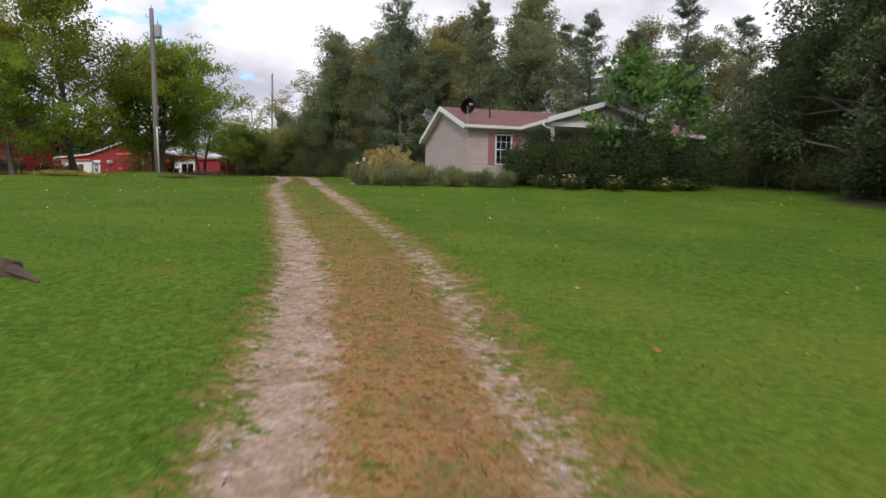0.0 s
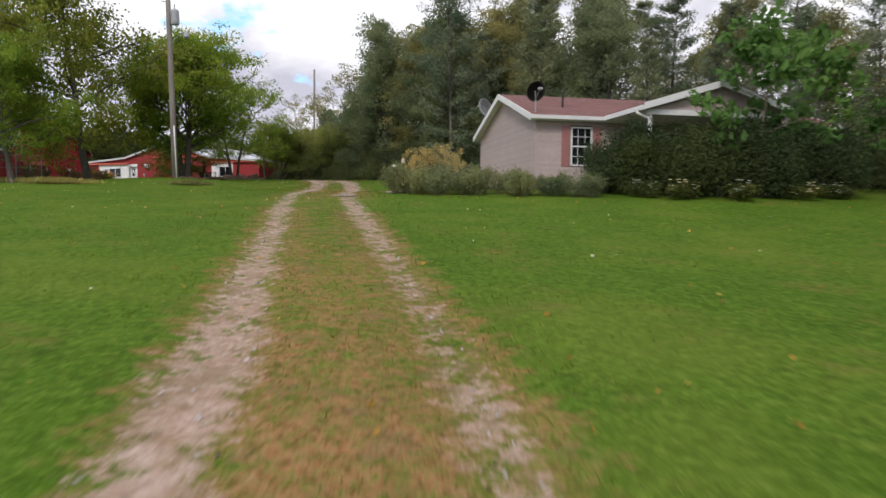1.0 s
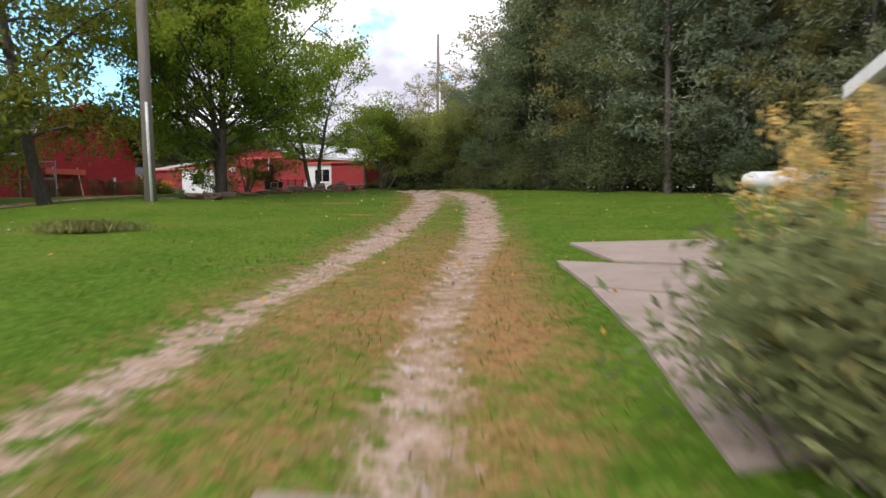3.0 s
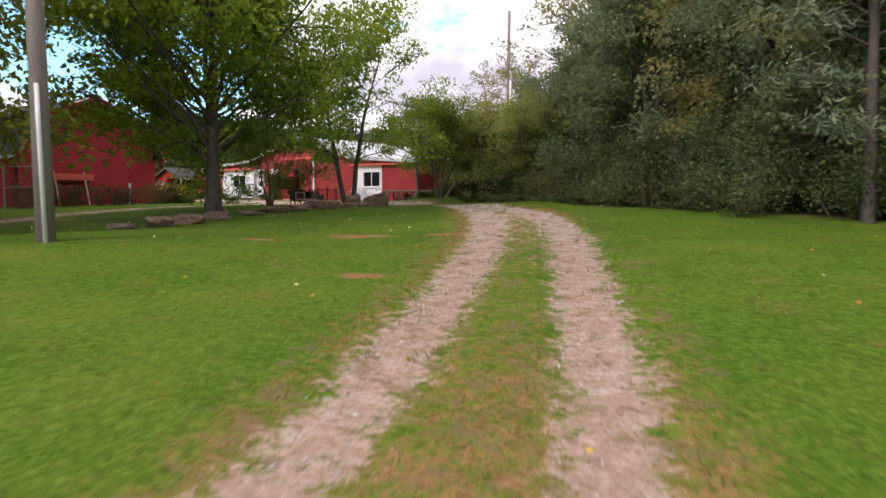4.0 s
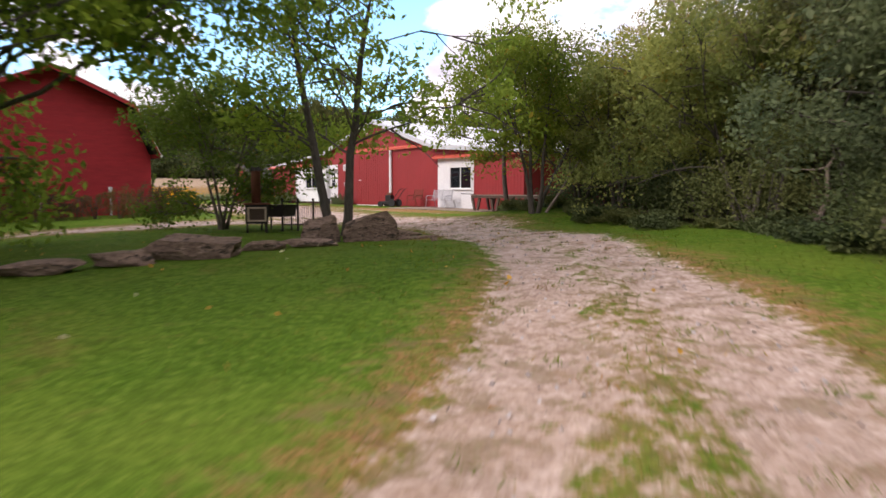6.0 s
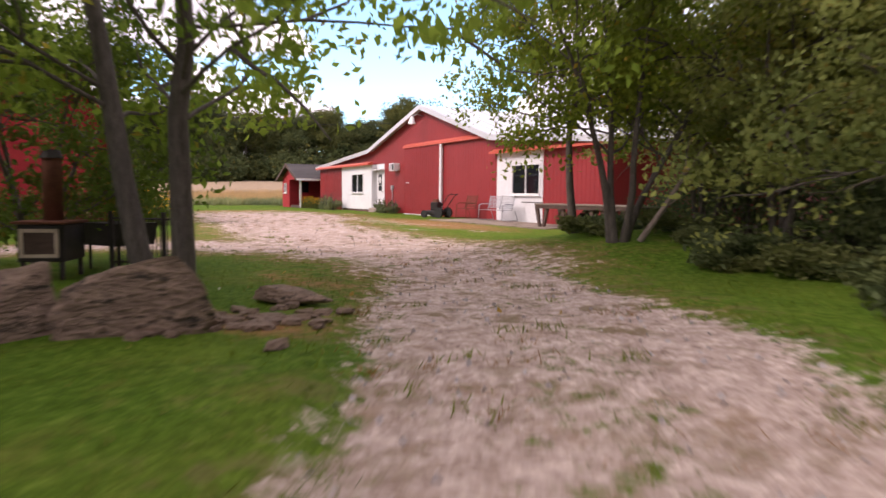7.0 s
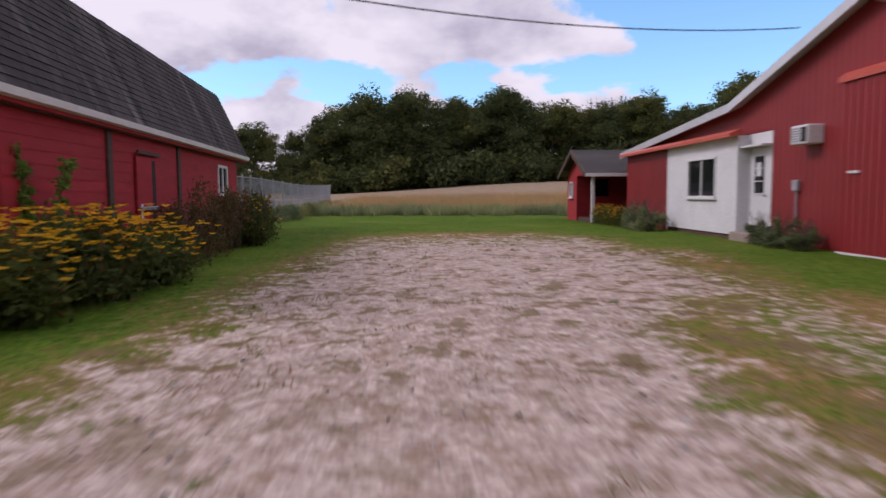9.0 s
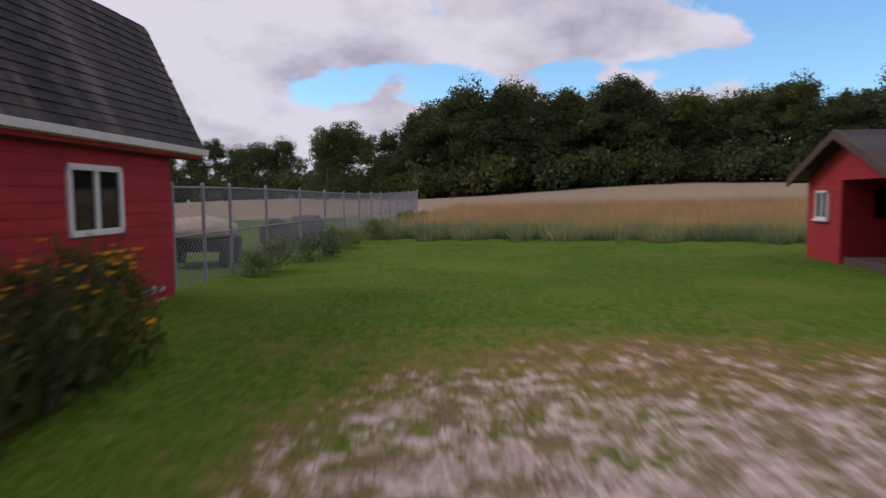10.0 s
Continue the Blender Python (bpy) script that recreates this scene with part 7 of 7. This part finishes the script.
def bench(at, w, label, mat, name="garden_bench"):
    """A tubular steel seat with a mesh back on runner legs, facing south."""
    be = thing(name, at, label, "bench" if w > 1 else "chair")
    for k in range(9):
        t = k / 8
        part("seat_slat", box(-w / 2, -0.42 + 0.05 * k, 0.42, w / 2, -0.395 + 0.05 * k, 0.435), M[mat], be)
        part("back_slat", box(-w / 2, 0.02 + 0.013 * k, 0.5 + 0.055 * k, w / 2, 0.03 + 0.013 * k, 0.53 + 0.055 * k), M[mat], be)
    for xx in (-w / 2, 0, w / 2) if w > 1 else (-w / 2, w / 2):
        part("back_post", tube([(xx, 0.0, 0.4), (xx, 0.15, 1.0)], 0.02, 6), M[mat], be)
    for xx in (-w / 2, w / 2):
        part("arm", tube([(xx, 0.05, 0.66), (xx, -0.3, 0.66), (xx, -0.42, 0.6), (xx, -0.42, 0.42)], 0.02, 6), M[mat], be)
        part("runner", tube([(xx, 0.15, 0.4), (xx, 0.3, 0.03), (xx, -0.45, 0.03), (xx, -0.42, 0.42)], 0.02, 6), M[mat], be)
    return be


bench((-60.4, 74.65, ground_z(-60.4, 74.6) + 0.05), 1.75, "grey steel mesh glider bench before the white panel", "grey_paint")
bench((-62.9, 74.75, ground_z(-62.9, 74.7) + 0.05), 0.85, "rusty steel garden chair before the red wall", "rust", "garden_chair")
trl = thing("work_platform", (-54.4, 74.3, ground_z(-54.4, 74.3) + 0.03), "low wooden platform on splayed legs by the workshop", "platform")
for k in range(6):
    part("deck_board", box(-2.3, -0.62 + 0.2 * k, 0.74, 2.6, -0.435 + 0.2 * k, 0.785, 0.004), M["bark_pale"], trl)
part("front_rail", box(-2.28, -0.6, 0.62, 2.58, -0.55, 0.74), M["dark_wood"], trl)
part("back_rail", box(-2.28, 0.5, 0.62, 2.58, 0.55, 0.74), M["dark_wood"], trl)
for xx in (-2.0, -0.6, 0.8, 2.2):
    for s_ in (-1, 1):
        part("leg", prism([(xx + 0.05 * s_, 0.0), (xx + 0.17 * s_, 0.0), (xx + 0.38 * s_, 0.66), (xx + 0.2 * s_, 0.66)], (-0.54, -0.47)), M["dark_wood"], trl)
        part("leg", prism([(xx + 0.05 * s_, 0.0), (xx + 0.17 * s_, 0.0), (xx + 0.38 * s_, 0.66), (xx + 0.2 * s_, 0.66)], (0.42, 0.49)), M["dark_wood"], trl)
part("pole", tube([(-3.2, -0.5, 0.82), (-2.0, -0.52, 0.81)], 0.02, 6), M["black_iron"], trl)
# made-up dark pails that fill the shaded space below the deck
for k, (x, y, r, h) in enumerate(((-54.9, 74.5, 0.26, 0.5), (-53.9, 74.6, 0.24, 0.45), (-53.0, 74.4, 0.26, 0.5))):
    dr_ = thing("bucket", (x, y, ground_z(x, y) + 0.02), "dark bucket added to darken the space under the platform", "bucket", "buckets under the platform")
    part("pail", tube([(0, 0, 0), (0, 0, 0.05), (0, 0, h)], [r * 0.8, r * 0.82, r], 14), M["rubber"], dr_, "", True)

# ---- fallen limbs, undergrowth, climbing plant ----
def dead_limb(x, y, pts, r, label, fork=None):
    z = ground_z(x, y)
    ob = thing("dead_branch", (x, y, z), label, "branch")
    rng = np.random.default_rng(int(abs(x) * 10))
    share("limb", limbs_mesh("limb", [(np.array(pts), r * np.linspace(1, 0.35, len(pts)))], M["bark_pale"], 8), ob, (0, 0, 0))
    if fork:
        share("limb", limbs_mesh("limb", [(np.array(fork), r * np.linspace(0.75, 0.3, len(fork)))], M["bark_pale"], 8), ob, (0, 0, 0))
    for k in range(1, len(pts)):
        for _ in range(1):
            tw = [(bend(rng, pts[k], rng.normal(size=3) + np.array([0, 0, 0.6]), 0.5 + rng.random() * 0.5, 4, 0.2), r * 0.3 * np.linspace(1, 0.3, 5))]
            share("twig", limbs_mesh("twig", tw, M["bark_pale"], 5), ob, (0, 0, 0))


dead_limb(-46.0, 72.6, [(0, 0, 0), (0.1, 0.17, 0.14), (0.23, 0.38, 0.36), (0.38, 0.6, 0.52), (0.48, 0.8, 0.85)], 0.11, "pale forked dead limb standing in the undergrowth", [(0.25, 0.42, 0.38), (0.29, 0.48, 0.62), (0.25, 0.42, 0.9), (0.2, 0.33, 1.2)])
dead_limb(-46.75, 68.85, [(0, 0, 0), (0.22, 0.34, 0.6), (0.36, 0.6, 1.1), (0.62, 0.9, 1.75)], 0.06, "pale slanting stem below the small trees")
dead_limb(-35.0, 65.0, [(-0.3, 0, 0), (-0.2, 0.1, 0.9), (0.2, 0.2, 1.5), (0.9, 0.3, 1.7), (1.8, 0.3, 1.75)], 0.07, "pale broken limb at the edge of the woods")
dead_limb(-37.6, 67.6, [(0, 0, 0), (0.3, 0.1, 0.7), (0.2, 0.2, 1.4), (0.7, 0.2, 2.2)], 0.08, "pale crooked dead stem at the edge of the woods")
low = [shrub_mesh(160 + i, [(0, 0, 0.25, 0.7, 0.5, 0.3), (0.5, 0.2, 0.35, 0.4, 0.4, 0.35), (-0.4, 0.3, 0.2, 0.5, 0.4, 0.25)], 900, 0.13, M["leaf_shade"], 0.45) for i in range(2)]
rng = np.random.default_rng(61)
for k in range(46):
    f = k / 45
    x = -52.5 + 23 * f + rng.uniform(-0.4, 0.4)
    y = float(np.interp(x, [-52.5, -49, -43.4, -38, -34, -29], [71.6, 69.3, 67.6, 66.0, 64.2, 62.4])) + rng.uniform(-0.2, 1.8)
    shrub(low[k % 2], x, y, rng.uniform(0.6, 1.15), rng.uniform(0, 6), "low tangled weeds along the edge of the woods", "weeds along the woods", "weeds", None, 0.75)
# climbing plant at the barn wall
vine = thing("climbing_plant", (-67.1, 61.15, ground_z(-67.1, 61.15)), "bright green climbing plant on the barn wall", "climber")
rng = np.random.default_rng(62)
vl = [bend(rng, (0.1 * k, 0, 0), (0.04 * (k - 1), -0.02, 1), 1.7 + 0.2 * k, 7, 0.1) for k in range(3)]
tagged(share("stem", limbs_mesh("stems", [(p_, np.linspace(0.015, 0.006, 8)) for p_ in vl], M["bark"], 5), vine, (0, 0, 0)), kind="stuff")
vp = np.concatenate([tri_points(rng, 60, p_[j], (0.2, 0.09, 0.16)) for p_ in vl for j in (2, 3, 4, 5, 6, 7)])
vv, vf = leaf_cards(rng, vp, 0.11, 0.3, 0.6)
share("foliage", mesh_of("foliage", vv, vf, M["leaf_big"]), vine, (0, 0, 0))

# ---- grass, field straw, weeds, fallen leaves ----
rng = np.random.default_rng(77)


def scatter(n, x0, x1, y0, y1, keep):
    x, y = rng.uniform(x0, x1, n), rng.uniform(y0, y1, n)
    k = keep(x, y)
    return x[k], y[k]


def blades(x, y, h, slim, mat, name, label, category, lean_by=0.5):
    n = len(x)
    L = h * rng.uniform(0.5, 1.15, n)
    d = np.stack([rng.normal(size=n) * lean_by, rng.normal(size=n) * lean_by, np.ones(n)], 1); d /= np.linalg.norm(d, axis=1)[:, None]
    a = rng.uniform(0, math.tau, n)
    s = np.stack([np.cos(a), np.sin(a), np.zeros(n)], 1) * (L * slim)[:, None]
    p0 = np.stack([x, y, terrain(x, y) - 0.02], 1)
    tip = p0 + d * L[:, None]
    v = np.stack([p0 - s, p0 + s, tip], 1).reshape(-1, 3)
    f = np.arange(3 * n).reshape(-1, 3)
    return tagged(new(name, mesh_of(name, v, f, mat)), label, category, kind="stuff")


def lawn_here(x, y):
    near, rut, mid, yard = drive_masks(x, y)
    edge = 58 - 0.42 * (x + 26)
    c = (np.abs(near) < 15) & (rut < -0.12) & (yard < -0.3) & ((y < wood_edge(x) - 0.3)) & (rng.random(len(x)) < np.exp(-np.maximum(near - 2.0, 0) / 6.5)) & (rng.random(len(x)) < np.where(near < 0.9, 0.6, 1))
    return c


gx_, gy_ = scatter(520000, -62, 8, -1, 68, lawn_here)
blades(gx_, gy_, 0.085, 0.09, M["grass"], "grass", "short mown green grass of the lawn", "grass", 0.7)
fx, fy = scatter(70000, -135, -99, 59, 110, lambda x, y: (-x - 101 + 0.16 * (y - 66) > 0) & (y > 58.9))
blades(fx, fy, 1.0, 0.012, M["straw"], "field_grass", "tall dry straw-coloured field grass", "grass", 0.25)
ex, ey = scatter(26000, -104, -95, 59.5, 84, lambda x, y: np.abs(-x - 98.8 + 0.16 * (y - 66)) < 1.9 * (0.35 + np.abs(np.sin(y * 1.7) * np.sin(y * 0.63 + x))))
blades(ex, ey, 0.8, 0.05, M["leaf_dark"], "field_weeds", "rank green weeds along the edge of the field", "weeds", 0.4)
lx, ly = scatter(900, -48, 6, -1, 66, lambda x, y: (y < wood_edge(x)))
lv, lf = leaf_cards(rng, np.stack([lx, ly, terrain(lx, ly) + 0.045], 1), 0.085, 0, 0.7)
tagged(new("fallen_leaves", mesh_of("fallen_leaves", lv, lf, M["fallen"])), "yellow and brown fallen leaves scattered on the lawn", "leaves", kind="stuff")
sx, sy = scatter(60000, -78, 2, 0, 74, lambda x, y: (lambda r: (r[1] > 0.02) | (r[3] > 0.3))(drive_masks(x, y)))
sv_, sf_ = leaf_cards(rng, np.stack([sx, sy, terrain(sx, sy) - 0.03], 1), 0.05, 0, 0.9)
M["gravel_bits"] = surface("gravel_bits", (0.26, 0.22, 0.21), (0.56, 0.52, 0.51), 7, 40, 0.9)
tagged(new("gravel", mesh_of("gravel", sv_, sf_, M["gravel_bits"])), "loose pale grey gravel of the ruts and yard", "gravel", kind="stuff")

# tufts of grass in the gravel
cx, cy = scatter(2600, -77, -26, 38, 73, lambda x, y: (lambda r: ((r[3] > -0.6) & (rng.random(len(x)) < np.where(r[3] > 1.2, 0.35, 0.95))) | ((r[0] < 2.2) & (rng.random(len(x)) < 0.9)))(drive_masks(x, y)))
tn = 34
tx = np.repeat(cx, tn) + rng.normal(size=len(cx) * tn) * np.repeat(rng.uniform(0.05, 0.16, len(cx)), tn)
ty = np.repeat(cy, tn) + rng.normal(size=len(cx) * tn) * np.repeat(rng.uniform(0.05, 0.14, len(cx)), tn)
half = len(tx) // 2
blades(tx[:half], ty[:half], 0.09, 0.07, M["grass"], "gravel_grass", "small green grass tufts growing through the gravel", "grass", 0.9)
blades(tx[half:], ty[half:], 0.08, 0.07, M["dry_grass"], "dry_gravel_grass", "small dry brown grass tufts growing through the gravel", "grass", 1.0)
dx_, dy_ = scatter(90000, -34, 3, -1, 50, lambda x, y: (lambda r: ((r[0] < 0.75) & (rng.random(len(x)) < 0.8)) | ((r[0] > 1.3) & (r[0] < 2.3) & (rng.random(len(x)) < 0.35)))(drive_masks(x, y)))
blades(dx_, dy_, 0.075, 0.08, M["dry_grass"], "dry_grass", "reddish dry grass between and beside the ruts", "grass", 0.9)
